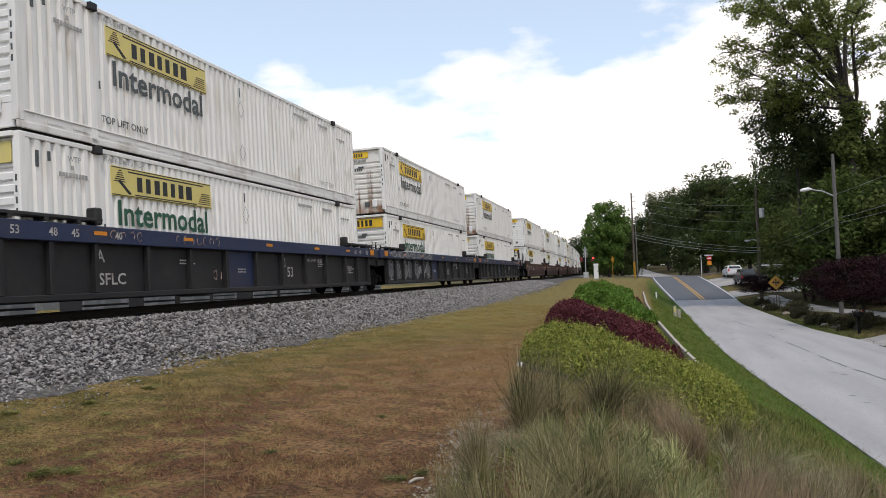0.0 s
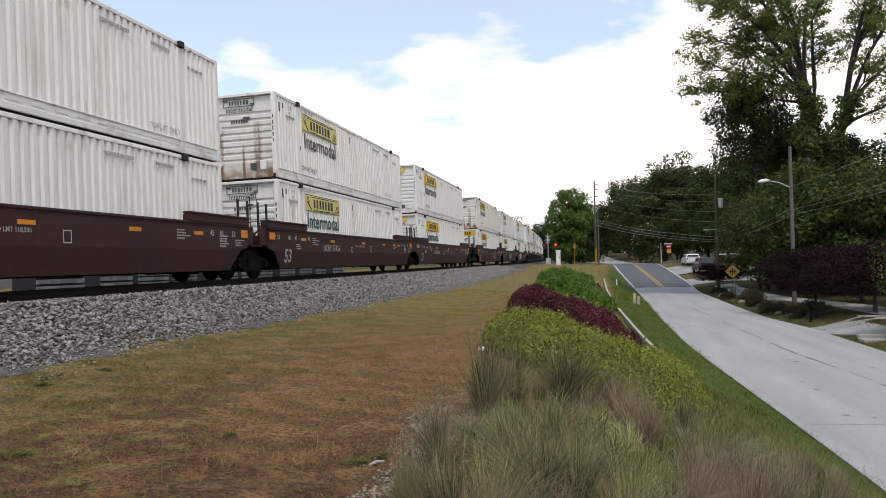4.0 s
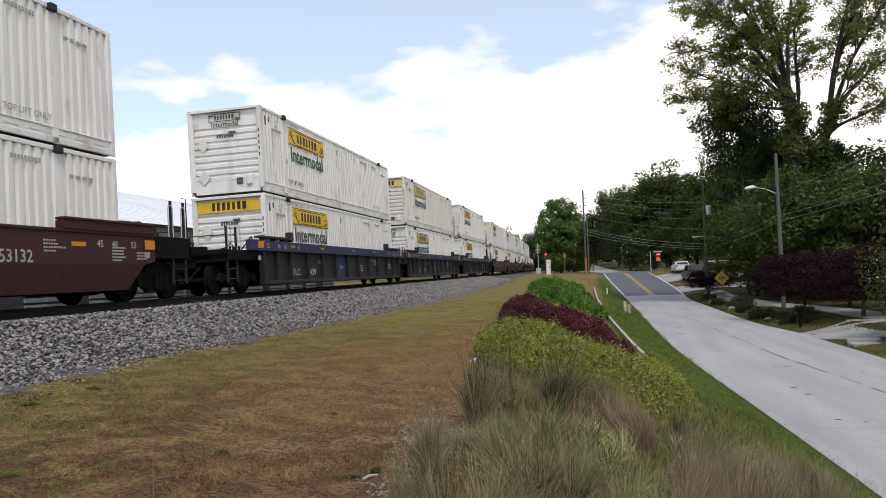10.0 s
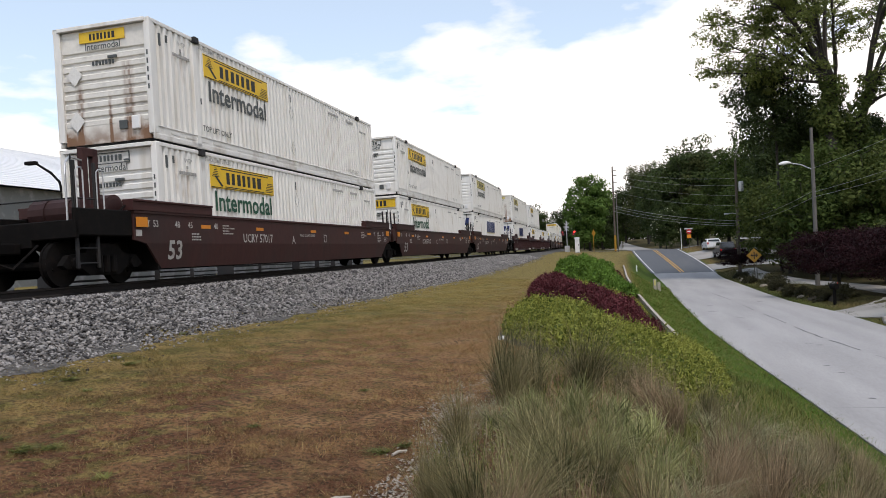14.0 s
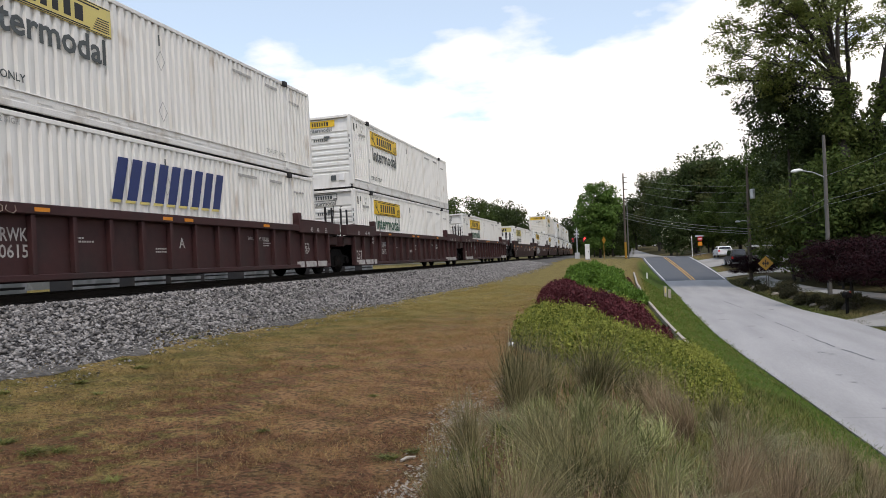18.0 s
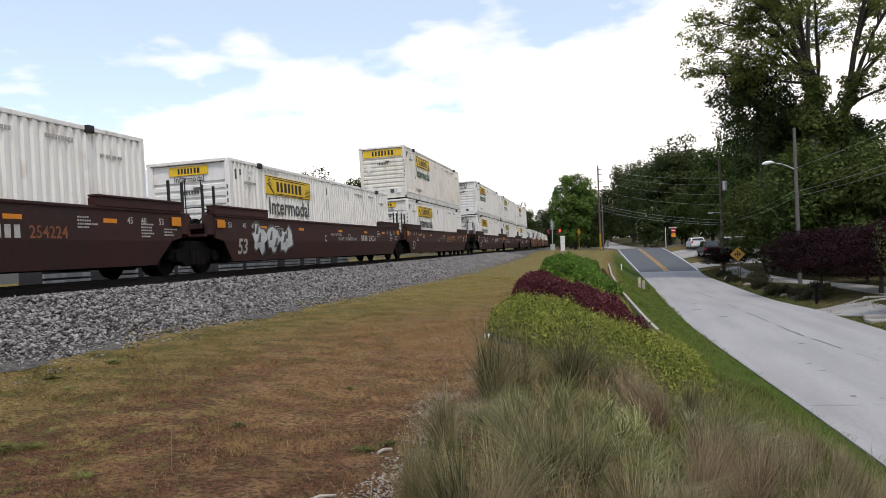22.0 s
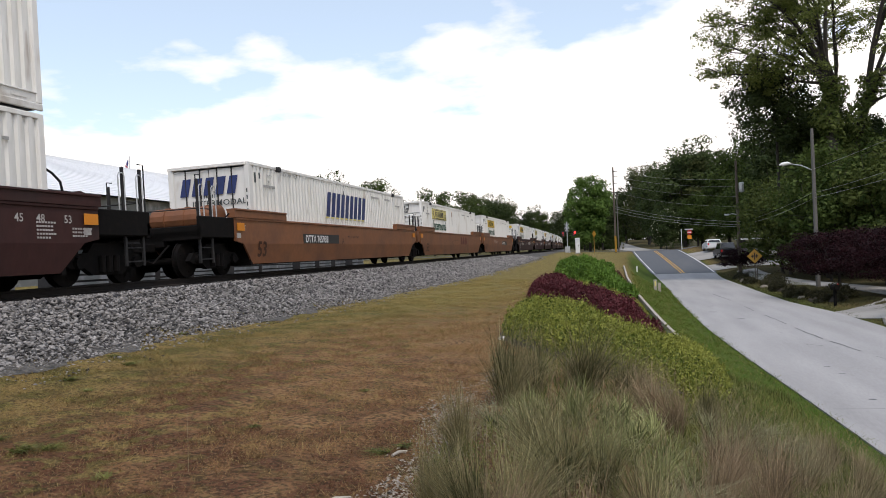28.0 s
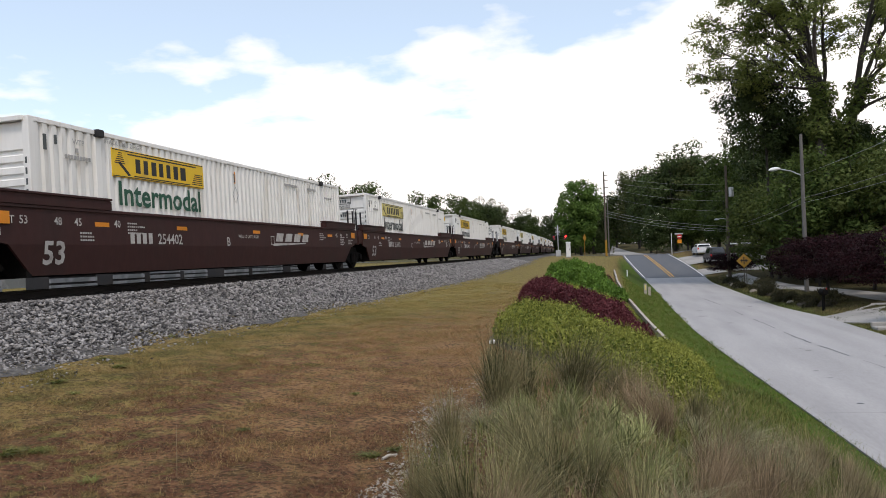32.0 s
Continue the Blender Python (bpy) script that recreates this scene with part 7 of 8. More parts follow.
def grass_clump(label, blades, length, spread, width, mat, seed, name="ornamental_grass", upright=0.0, droop_most=0.34):
    """A fountain of thin arching blades, some of them stiff and upright."""
    rng = np.random.default_rng(seed)
    n = blades
    a = rng.random(n) * 2 * np.pi
    r0 = 0.2 * spread * np.sqrt(rng.random(n))
    stiff = rng.random(n) < upright
    ln = length * rng.uniform(0.5, 1.0, n) * np.where(stiff, 1.12, 0.9)
    out = spread * rng.uniform(0.05, 1.0, n) ** 1.1 * np.where(stiff, 0.45, 1.0)
    s = np.linspace(0, 1, 6)
    rad = r0[:, None] + out[:, None] * (s[None] ** 1.6)
    droop = rng.uniform(0.0, droop_most, n) * np.where(stiff, 0.15, 1.0)
    zz = ln[:, None] * (s[None] - droop[:, None] * s[None] ** 3 * (0.5 + out[:, None] / spread))
    wig = rng.normal(0, 0.13, (n, 1)) * s[None] ** 2 + rng.normal(0, 0.05, (n, 1)) * np.sin(s[None] * 3.1)
    lay = rng.normal(0, 0.09, 2)
    x = np.cos(a)[:, None] * rad - np.sin(a)[:, None] * wig + lay[0] * s[None] ** 2
    y = np.sin(a)[:, None] * rad + np.cos(a)[:, None] * wig + lay[1] * s[None] ** 2
    w = width * rng.uniform(0.5, 1.5, n)[:, None] * (1 - s[None] ** 2 * 0.85) * 0.5
    b = a + rng.normal(0, 0.9, n)
    dx, dy = -np.sin(b)[:, None] * w, np.cos(b)[:, None] * w
    rows = np.stack([np.stack([x - dx, y - dy, zz], -1), np.stack([x + dx, y + dy, zz], -1)], 2)
    ob = thing(name, label, "ornamental grass", "ornamental grass clumps")
    part("blades" if name != "weed" else "leaf_rosette", strips("blades", rows, mat), mat, ob)
    return ob


def grasses():
    rng = random.Random(77)
    kinds = {
        "olive": [grass_clump("tall upright clump of dark olive fountain grass", 620, 0.92, 0.5, 0.0056, BLADE_DUSK, 61 + k, upright=0.35, droop_most=0.4) for k in range(2)],
        "arch": [grass_clump("dark clump of fountain grass arching to all sides", 800, 0.9, 0.74, 0.0056, BLADE_DUSK, 64 + k, upright=0.2, droop_most=0.6) for k in range(2)],
        "brown": [grass_clump("upright clump of red-brown grass stems", 440, 0.84, 0.52, 0.0043, BLADE_RED, 67 + k, upright=0.35, droop_most=0.5) for k in range(2)],
        "tan": [grass_clump("wispy clump of dry tan fountain grass", 380, 0.86, 0.6, 0.0046, BLADE_TAN, 71 + k, upright=0.4, droop_most=0.5) for k in range(2)],
        "grey": [grass_clump("loose clump of grey-green fountain grass", 500, 0.8, 0.6, 0.0046, BLADE_GREY, 74 + k, upright=0.25, droop_most=0.55) for k in range(2)],
        "silver": [grass_clump("low tangle of fine silver-green grass", 420, 0.46, 0.62, 0.0056, BLADE_SILVER, 83 + k, droop_most=0.85) for k in range(2)],
        "strap": [grass_clump("low clump of broad pale green strap leaves", 130, 0.5, 0.38, 0.013, BLADE_PALE, 77 + k, droop_most=0.6, upright=0.25) for k in range(2)],
    }
    beds = {
        "olive": [(-1.23, 7.75, 1.0), (-1.02, 8.15, .88), (-1.35, 5.9, .66), (-1.18, 4.4, .66), (-0.9, 4.15, .66), (-1.5, 9.5, .6), (0.95, 10.0, .7)],
        "arch": [(-0.5, 9.15, 1.0), (0.0, 9.6, .78), (-0.75, 5.95, .7)],
        "brown": [(-0.7, 3.85, .7), (-0.3, 3.95, .75), (0.45, 8.45, .95), (0.2, 8.9, .8), (0.83, 7.2, 1.0), (1.08, 6.75, .95), (0.66, 6.3, .85), (1.3, 7.45, .9), (0.5, 5.15, .85), (1.2, 5.5, .9), (0.1, 4.3, .8), (0.8, 4.4, .8)],
        "tan": [(2.5, 10.6, .75), (2.2, 9.8, .8), (2.8, 10.3, .65), (2.85, 9.2, .75), (2.3, 8.4, .9), (1.9, 7.6, .9), (3.05, 11.4, .5), (2.0, 6.5, .9), (2.7, 7.4, .8), (1.75, 8.5, .7), (1.6, 5.2, .8), (2.4, 5.6, .8)],
        "grey": [(-0.52, 5.3, 1.0), (-0.22, 5.65, .9), (-0.68, 4.55, .88), (0.1, 5.2, .8), (1.65, 6.7, .8)],
        "silver": [(1.46, 9.5, 1.0), (1.1, 9.0, .9), (1.7, 8.9, 1.0), (0.85, 9.5, .9), (1.5, 10.4, 1.0), (0.25, 10.2, .8), (-1.2, 6.8, .8), (0.35, 5.9, .9), (1.75, 6.0, 1.0), (2.1, 10.9, .8), (0.75, 8.0, .9)],
        "strap": [(-0.54, 7.85, 1.0), (-0.76, 6.75, .9), (-0.5, 7.25, .95), (-0.2, 7.5, 1.0), (0.0, 7.0, .95), (0.16, 7.6, .95), (0.3, 6.9, .9), (-0.3, 6.4, .9), (0.2, 6.3, .85), (-0.9, 6.3, .75), (0.5, 6.6, .8), (1.0, 8.4, .8), (-0.1, 8.2, .8),
                  (0.0, 6.7, .8), (-0.95, 7.2, .7), (1.35, 6.2, .8)],
    }
    spots = [(kind, x, y, q) for kind, where in beds.items() for x, y, q in where]
    used = {}
    for kind, x, y, s in spots:
        k = used.get(kind, 0)
        used[kind] = k + 1
        ob = kinds[kind][k] if k < 2 else copy_thing(kinds[kind][k % 2], Matrix())
        place(ob, x, y, rng.uniform(0, 360), s, -0.02)
        tagged(ob, group="strap leaf clumps" if kind == "strap" else "ornamental grass clumps")
    # green weeds in the lawn
    weed = grass_clump("low bright green weed in the dry lawn", 90, 0.09, 0.16, 0.014, BLADE_WEED, 81, name="weed", droop_most=0.7)
    for k, (x, y, s) in enumerate(((-4.78, 5.0, 1.3), (-4.6, 5.12, 1.0), (-5.2, 5.2, 1.0), (-3.67, 4.6, 0.9), (-1.97, 5.8, 1.1), (-1.85, 6.05, 0.9), (-3.4, 6.3, 0.8), (-6.6, 7.7, 1.2), (-6.65, 8.9, 1.3), (-7.3, 9.4, 1.1), (-7.6, 11.6, 1.3),
                                   (-5.9, 7.2, 0.9), (-6.9, 6.9, 1.2), (-4.2, 7.7, 0.7), (-3.0, 8.2, 0.8))):
        tagged(place(weed if k == 0 else copy_thing(weed, Matrix()), x, y, 47 * k, s * 0.72, -0.005), category="weed", group="weeds in the lawn")
    stalk = thing("grass_stalk", "single tall thin dry grass stalk in the lawn", "grass", at=Matrix.Translation(put(-3.19, 4.91, 0)))
    part("stem", Shape().tube([(0, 0, -0.02), (-0.02, 0.04, 0.2), (-0.07, 0.12, 0.42)], [0.0025, 0.002, 0.001], 5), BLADE_TAN, stalk)


def lawn_blades():
    rng = np.random.default_rng(5)

    def field(name, label, n, x0, x1, y0, y1, tall, wide, power, mat, clumped=0.0):
        y = y0 + (y1 - y0) * rng.random(n) ** power
        x = rng.uniform(0, 1, n)
        lo = x0(y) if callable(x0) else x0
        hi = x1(y) if callable(x1) else x1
        x = lo + (hi - lo) * x
        if clumped:
            spot = np.sin(x * 7.3 + 2.1 * np.sin(y * 3.1)) * np.sin(y * 6.1 + 1.7 * np.sin(x * 4.3)) + 0.5 * np.sin(x * 1.7 + y * 1.1)
            x, y = x[spot > clumped], y[spot > clumped]
            n = len(x)
        patch = 0.55 + 0.9 * (np.sin(x * 2.1 + np.sin(y * 1.3) * 2) * np.sin(y * 1.9 + x) * 0.5 + 0.5)
        z = land(x, y)
        h = tall * rng.uniform(0.4, 1.3, n) * patch
        a = rng.random(n) * 2 * np.pi
        lean = h * rng.uniform(0.2, 2.2, n)
        b = rng.random(n) * 2 * np.pi
        w = wide * (0.6 + 0.06 * y)
        base = np.stack([x, y, z - 0.005], 1)
        side = np.stack([np.cos(a) * w, np.sin(a) * w, np.zeros(n)], 1)
        tip = base + np.stack([np.cos(b) * lean, np.sin(b) * lean, h], 1)
        tagged(new(name, polys(name, np.stack([base - side, base + side, tip], 1), 3, mat)), label, "grass", kind="stuff")
    field("lawn_grass", "short burnt brown and green lawn grass", 330000, lambda y: track_x(y) + 4.0, lambda y: -1.6 + 0 * y, 2.2, 38.0, 0.03, 0.0032, 1.9, LAWN_BLADE)
    field("lawn_tufts", "taller dry tufts scattered in the lawn", 70000, lambda y: track_x(y) + 4.1, lambda y: -1.7 + 0 * y, 2.4, 24.0, 0.055, 0.003, 1.7, LAWN_BLADE, 0.52)
    field("bank_grass", "green mown grass on the bank by the road", 80000, lambda y: 0.5 + 0 * y, lambda y: road_l(y) + 0.07 + 0.05 * np.sin(y * 3.1) * np.sin(y * 0.9), 5.5, 62.0, 0.075, 0.004, 1.7, LAWN_BLADE)
    field("verge_grass", "green grass on the verge across the road", 20000, lambda y: road_r(y) + 0.05, lambda y: road_r(y) + 3.0, 26.0, 84.0, 0.1, 0.004, 1.2, BLADE_VERGE)
    # weeds and stray stems that fill the planting between the clumps
    def stray(name, label, n, tall, wide, mat, x0, x1, y0, y1, bend):
        y = rng.uniform(y0, y1, n)
        x = rng.uniform(x0, x1, n)
        keep = (x < road_l(y) - 0.35) & (x > -1.4 + 0.2 * np.sin(y * 2))
        x, y = x[keep], y[keep]
        m = len(x)
        s = np.linspace(0, 1, 4)
        h = tall * rng.uniform(0.4, 1.2, m)
        a, out = rng.random(m) * 2 * np.pi, rng.uniform(0.05, bend, m) * h
        px = x[:, None] + np.cos(a)[:, None] * out[:, None] * s[None] ** 1.8
        py = y[:, None] + np.sin(a)[:, None] * out[:, None] * s[None] ** 1.8
        pz = land(x, y)[:, None] + h[:, None] * (s[None] - 0.3 * (out / h)[:, None] * s[None] ** 3)
        w = wide * rng.uniform(0.5, 1.2, m)[:, None] * (1 - 0.9 * s[None] ** 2)
        b = rng.random(m) * 2 * np.pi
        dx, dy = np.cos(b)[:, None] * w, np.sin(b)[:, None] * w
        rows = np.stack([np.stack([px - dx, py - dy, pz], -1), np.stack([px + dx, py + dy, pz], -1)], 2)
        tagged(new(name, strips(name, rows, mat)), label, "grass", kind="stuff")
    stray("weed_grass", "tangled green weed grass between the clumps", 12000, 0.2, 0.006, BLADE_WEED, -1.5, 3.3, 2.6, 12.5, 1.3)
    stray("dry_grass", "fine dry tan stems over the planting", 3000, 0.6, 0.0022, BLADE_TAN, -1.4, 3.2, 2.8, 12.5, 1.3)
    stray("weed_foliage", "loose green and straw leaves on the bank", 9000, 0.2, 0.008, BLADE_WEED, 0.2, 3.2, 8.0, 17.5, 1.2)
    # bed edge: pale gravel and bark along the planting
    n = 5200
    y = 3.2 + 7.0 * rng.random(n)
    x = -1.62 + 0.16 * np.sin(y * 1.4) + rng.normal(0, 0.15, n)
    c = np.stack([x, y, land(x, y) + 0.006], 1)
    me = polys("bed_edge_gravel", leaf_quads(c, 0.018, rng, 3.0), 4, STONE_PALE)
    tagged(new("bed_edge_gravel", me), "pale gravel and bark chips along the bed", "gravel", kind="stuff")


BLADE_WEED = leafy("weed_blade", (0.04, 0.062, 0.014), (0.25, 0.25, 0.08), 0.25)
STONE_PALE = material("pale_chips", (0.33, 0.285, 0.235), 0.9, alt=(0.2, 0.16, 0.125), fine=0.2, bump=0.2, by_island=0.6, island_alt=(0.2, 0.17, 0.14))


def sticks():
    for x, y, turn, ln in ((-1.82, 5.76, 60, 0.16), (-1.9, 4.6, 40, 0.2), (-1.7, 4.3, 110, 0.14)):
        s = Shape().tube([(-ln / 2, 0, 0.012), (0, 0.012, 0.02), (ln / 2, 0, 0.012)], [0.012, 0.014, 0.009], 6)
        tagged(part("stick", s, TIMBER, at=Matrix.Translation(put(x, y, 0.005)) @ Matrix.Rotation(radians(turn), 4, "Z")), "short pale broken stick on the grass", "stick")
    cup = thing("paper_scrap", "crumpled white paper scrap on the lawn", "litter", at=Matrix.Translation(put(-2.2, 13.3, 0.01)) @ Matrix.Diagonal((0.75, 0.75, 0.75, 1)))
    s = Shape().tube([(-0.07, 0, 0.05), (0.07, 0.02, 0.05)], [0.045, 0.055], 9)
    part("paper", s, SIGN_W, cup)
    part("stripe", Shape().tube([(-0.02, 0.005, 0.05), (0.02, 0.012, 0.05)], [0.052, 0.053], 9), GREY_INK, cup)


# ---- street furniture ----
def pole(label, x, y, height, r, mat, name="utility_pole"):
    ob = thing(name, label, "utility pole", at=Matrix.Translation(put(x, y)))
    part("shaft", Shape().tube([(0, 0, -0.5), (0, 0, height * 0.5), (0, 0, height)], [r, r * 0.85, r * 0.65], 12), mat, ob)
    return ob


def wire(a, b, sag, r=0.009):
    pts = []
    for k in range(13):
        w = k / 12
        pts.append(tuple(Vector(a).lerp(Vector(b), w) - Vector((0, 0, 4 * sag * w * (1 - w)))))
    tagged(part("overhead_wire", Shape().tube(pts, r, 5), CABLE), "dark overhead wire between utility poles", "wire", "overhead wires")


def street():
    p1 = pole("tall thin wooden utility pole with a yellow guard", -1.1, 109.3, 12.2, 0.15, POLE_WOOD)
    part("guard", Shape().tube([(0, 0, 0.1), (0, 0, 2.4)], 0.155, 10), SIGN_Y, p1, "yellow pole guard")
    for z in (11.6, 10.9, 9.9, 8.6):
        part("bracket", Shape().box(-0.05, 0.55, -0.05, 0.05, z - 0.04, z + 0.04, 0.01), IRON, p1)
    pole("weathered thinner pole close behind another", -0.72, 111.5, 8.6, 0.1, POLE_GREY)
    p2 = pole("wooden utility pole with a transformer can", 11.0, 78.0, 11.2, 0.17, POLE_WOOD)
    part("transformer", Shape().tube([(0.42, 0, 8.1), (0.42, 0, 8.15), (0.42, 0, 9.0), (0.42, 0, 9.05)], [0.2, 0.24, 0.24, 0.18], 14), GALV, p2, "grey transformer can")
    part("cross_bar", Shape().box(-0.1, 0.5, -0.05, 0.05, 8.3, 8.4, 0.01), IRON, p2)
    part("lamp_arm", Shape().tube([(0, 0, 5.9), (-0.5, 0, 6.0), (-0.9, 0, 5.95)], 0.03, 6), GALV, p2)
    part("lamp_head", Shape().box(-1.25, -0.8, -0.12, 0.12, 5.85, 6.02, 0.05), GALV, p2, "small grey lamp head")
    p3 = pole("grey wooden pole carrying a street lamp", 11.75, 51.0, 9.95, 0.145, POLE_GREY, "street_lamp")
    gz = put(11.75, 51.0)[2]
    part("lamp_arm", Shape().tube([(0, 0, 6.0 - gz), (-0.7, -0.15, 6.35 - gz), (-1.5, -0.35, 6.5 - gz)], 0.035, 7), GALV, p3)
    part("lamp_head", Shape().tube([(-1.35, -0.32, 6.5 - gz), (-1.55, -0.36, 6.52 - gz), (-1.85, -0.42, 6.47 - gz), (-2.05, -0.46, 6.44 - gz)], [0.05, 0.11, 0.12, 0.05], 10), SIGN_W, p3, "pale cobra-head lamp")
    t1, t2, t3 = put(-1.1, 109.3), put(11.0, 78.0), put(11.75, 51.0)
    for za, zb, sag in ((11.7, 9.4, 0.5), (11.0, 8.7, 0.5), (10.0, 7.7, 0.5), (8.7, 6.7, 0.5), (6.6, 5.2, 0.4), (6.3, 4.9, 0.45), (5.8, 4.7, 0.4)):
        wire((t1[0], t1[1], t1[2] + za), (t2[0], t2[1], t2[2] + zb), sag, 0.015 if za < 7 else 0.009)
    for za, zb in ((5.2, 5.6), (4.9, 5.2)):
        wire((t2[0], t2[1], t2[2] + za), (t3[0], t3[1], t3[2] + zb + 0.4), 0.3)
    for za, zb in ((7.4, 8.4), (5.9, 6.9), (5.6, 6.4)):
        wire((t3[0], t3[1], t3[2] + za), (14.5, 8.0, zb), 0.5)
    pole("wooden utility pole by the road", 14.5, 8.0, 10.5, 0.17, POLE_GREY)
    wire((t1[0], t1[1], t1[2] + 11.6), (-14.0, 165.0, 11.5), 0.4)

    # warning sign: yellow diamond with a cross-road mark and a small railway beside it
    ds = thing("warning_sign", "yellow diamond warning sign on a steel post", "road sign", at=Matrix.Translation(put(10.55, 66.5)) @ Matrix.Rotation(radians(-4), 4, "Z"))
    part("post", Shape().box(-0.03, 0.03, -0.02, 0.02, -0.3, 2.2, 0.005), POLE_WOOD, ds)
    part("post", Shape().box(0.15, 0.21, 0.05, 0.09, -0.3, 1.9, 0.005), POLE_WOOD, ds)
    face = part("face", Shape().plate([(0, 1.45), (0.6, 2.05), (0, 2.65), (-0.6, 2.05)], -0.035, -0.025, 1), SIGN_Y, ds)
    mk = Shape()
    for a, b, c, d in ((-0.04, 0.04, 1.75, 2.35), (-0.28, 0.28, 2.02, 2.1), (0.12, 0.2, 1.9, 2.2), (-0.2, -0.14, 1.9, 2.2)):
        mk.box(a, b, -0.045, -0.036, c, d)
    part("symbol", mk, BLACK, face)
    # stop sign
    st = thing("stop_sign", "red octagonal stop sign with an orange plate below", "road sign", at=Matrix.Translation(put(9.6, 117.0)))
    part("post", Shape().box(-0.03, 0.03, -0.02, 0.02, -0.3, 2.9, 0.005), POLE_WOOD, st)
    part("face", Shape().plate([(0.38 * math.cos(math.pi / 8 + k * math.pi / 4), 2.55 + 0.38 * math.sin(math.pi / 8 + k * math.pi / 4)) for k in range(8)], -0.05, -0.035, 1), SIGN_R, st)
    part("word_bar", Shape().box(-0.26, 0.26, -0.056, -0.05, 2.47, 2.63), SIGN_W, st)
    part("lower_plate", Shape().box(-0.3, 0.3, -0.05, -0.035, 1.55, 2.1, 0.003), SIGN_O, st, "orange plate")
    sp = thing("street_name_post", "thin post with a street name blade", "road sign", at=Matrix.Translation(put(8.6, 119.0)))
    part("post", Shape().tube([(0, 0, -0.3), (0, 0, 3.2)], 0.05, 8), SIGN_W, sp)
    part("blade", Shape().box(0.5, 1.7, -0.02, 0.02, 3.0, 3.2, 0.005), GALV, sp)
    # yellow marker posts and stakes on the bank
    for x, y, h, mat, lab in ((2.0, 53.3, 0.74, SIGN_Y, "short wooden marker post with a pale yellow plate"), (2.3, 54.2, 0.62, TIMBER, "short weathered wooden marker post")):
        mp = thing("marker_post", lab, "post", at=Matrix.Translation(put(x, y)))
        part("post", Shape().box(-0.1, 0.1, -0.09, 0.09, -0.2, h, 0.012), TIMBER, mp)
        if mat is SIGN_Y:
            part("face", Shape().box(-0.05, 0.05, -0.1, -0.092, 0.3, h - 0.08, 0.003), PALE_YELLOW, mp)
    st = thing("stake", "slim white survey stake in the grass", "post", at=Matrix.Translation(put(1.1, 71.0)))
    part("shaft", Shape().box(-0.055, 0.055, -0.05, 0.05, -0.2, 0.55, 0.015), SIGN_W, st)
    # signal cabinet by the track
    cb = thing("signal_cabinet", "tall white metal signal cabinet by the track", "cabinet", at=Matrix.Translation(put(-5.85, 99.0)))
    part("base", Shape().box(-0.36, 0.36, -0.32, 0.32, -0.2, 0.1, 0.02), DRIVE, cb)
    part("body", Shape().box(-0.28, 0.28, -0.24, 0.24, 0.1, 1.85, 0.02), SIGN_W, cb)
    part("hood", Shape().box(-0.33, 0.33, -0.29, 0.29, 1.85, 2.05, 0.05), SIGN_W, cb)
    part("door_handle", Shape().box(0.12, 0.18, -0.28, -0.24, 0.95, 1.15, 0.01), IRON, cb)
    # crossing signals with red lamps lit
    for x, y, h in ((-8.1, 112.0, 4.6), (-9.3, 128.5, 4.6)):
        cs = thing("crossing_signal", "railway crossing signal mast with lit red lamp", "crossing signal", at=Matrix.Translation(put(x, y)))
        part("mast", Shape().tube([(0, 0, -0.3), (0, 0, h)], 0.07, 8), GALV, cs)
        part("base", Shape().box(-0.35, 0.35, -0.3, 0.3, -0.1, 0.9, 0.03), GALV, cs)
        for s in (-1, 1):
            arm = Shape()
            v = [(-0.38, -s * 0.38), (-0.32, -s * 0.44), (0.38, s * 0.38), (0.32, s * 0.44)]
            arm.plate([(v[0][0], h - 0.7 + v[0][1]), (v[1][0], h - 0.7 + v[1][1]), (v[2][0], h - 0.7 + v[2][1]), (v[3][0], h - 0.7 + v[3][1])], -0.12 - 0.012 * s, -0.11 - 0.012 * s, 1)
            part("crossbuck_arm", arm, GALV, cs)
        part("lamp_bar", Shape().box(-0.75, 1.25, -0.05, 0.05, h - 1.72, h - 1.62, 0.01), IRON, cs)
        for lx, lit in ((-0.6, False), (1.15, True)):
            part("lamp_shield", Shape().tube([(lx, -0.1, h - 1.67), (lx, -0.13, h - 1.67)], 0.3, 16), BLACK, cs)
            part("lamp_lens", Shape().tube([(lx, -0.13, h - 1.67), (lx, -0.17, h - 1.67)], [0.14, 0.12], 14), RED_LAMP if lit and y < 120 else SIGN_R, cs, "red lamp, lit" if lit and y < 120 else "")
    ys = thing("advance_sign", "narrow yellow sign seen almost edge-on", "road sign", at=Matrix.Translation(put(-4.3, 114.0)) @ Matrix.Rotation(radians(62), 4, "Z"))
    part("post", Shape().box(-0.04, 0.04, -0.03, 0.03, -0.3, 3.2, 0.005), SIGN_Y, ys)
    part("face", Shape().plate([(0, 2.2), (0.55, 2.8), (0, 3.4), (-0.55, 2.8)], -0.05, -0.04, 1), SIGN_Y, ys)
    # post box and small things across the road
    mb = thing("mailbox", "dark roadside mailbox on a post", "mailbox", at=Matrix.Translation(put(9.95, 40.0)) @ Matrix.Rotation(radians(15), 4, "Z") @ Matrix.Diagonal((0.8, 0.8, 0.8, 1)))
    part("post", Shape().box(-0.07, 0.07, -0.07, 0.07, -0.3, 1.0, 0.01), IRON, mb)
    part("box", Shape().tube([(0, -0.28, 1.15), (0, -0.26, 1.15), (0, 0.26, 1.15), (0, 0.28, 1.15)], [0.15, 0.18, 0.18, 0.15], 12), IRON, mb)
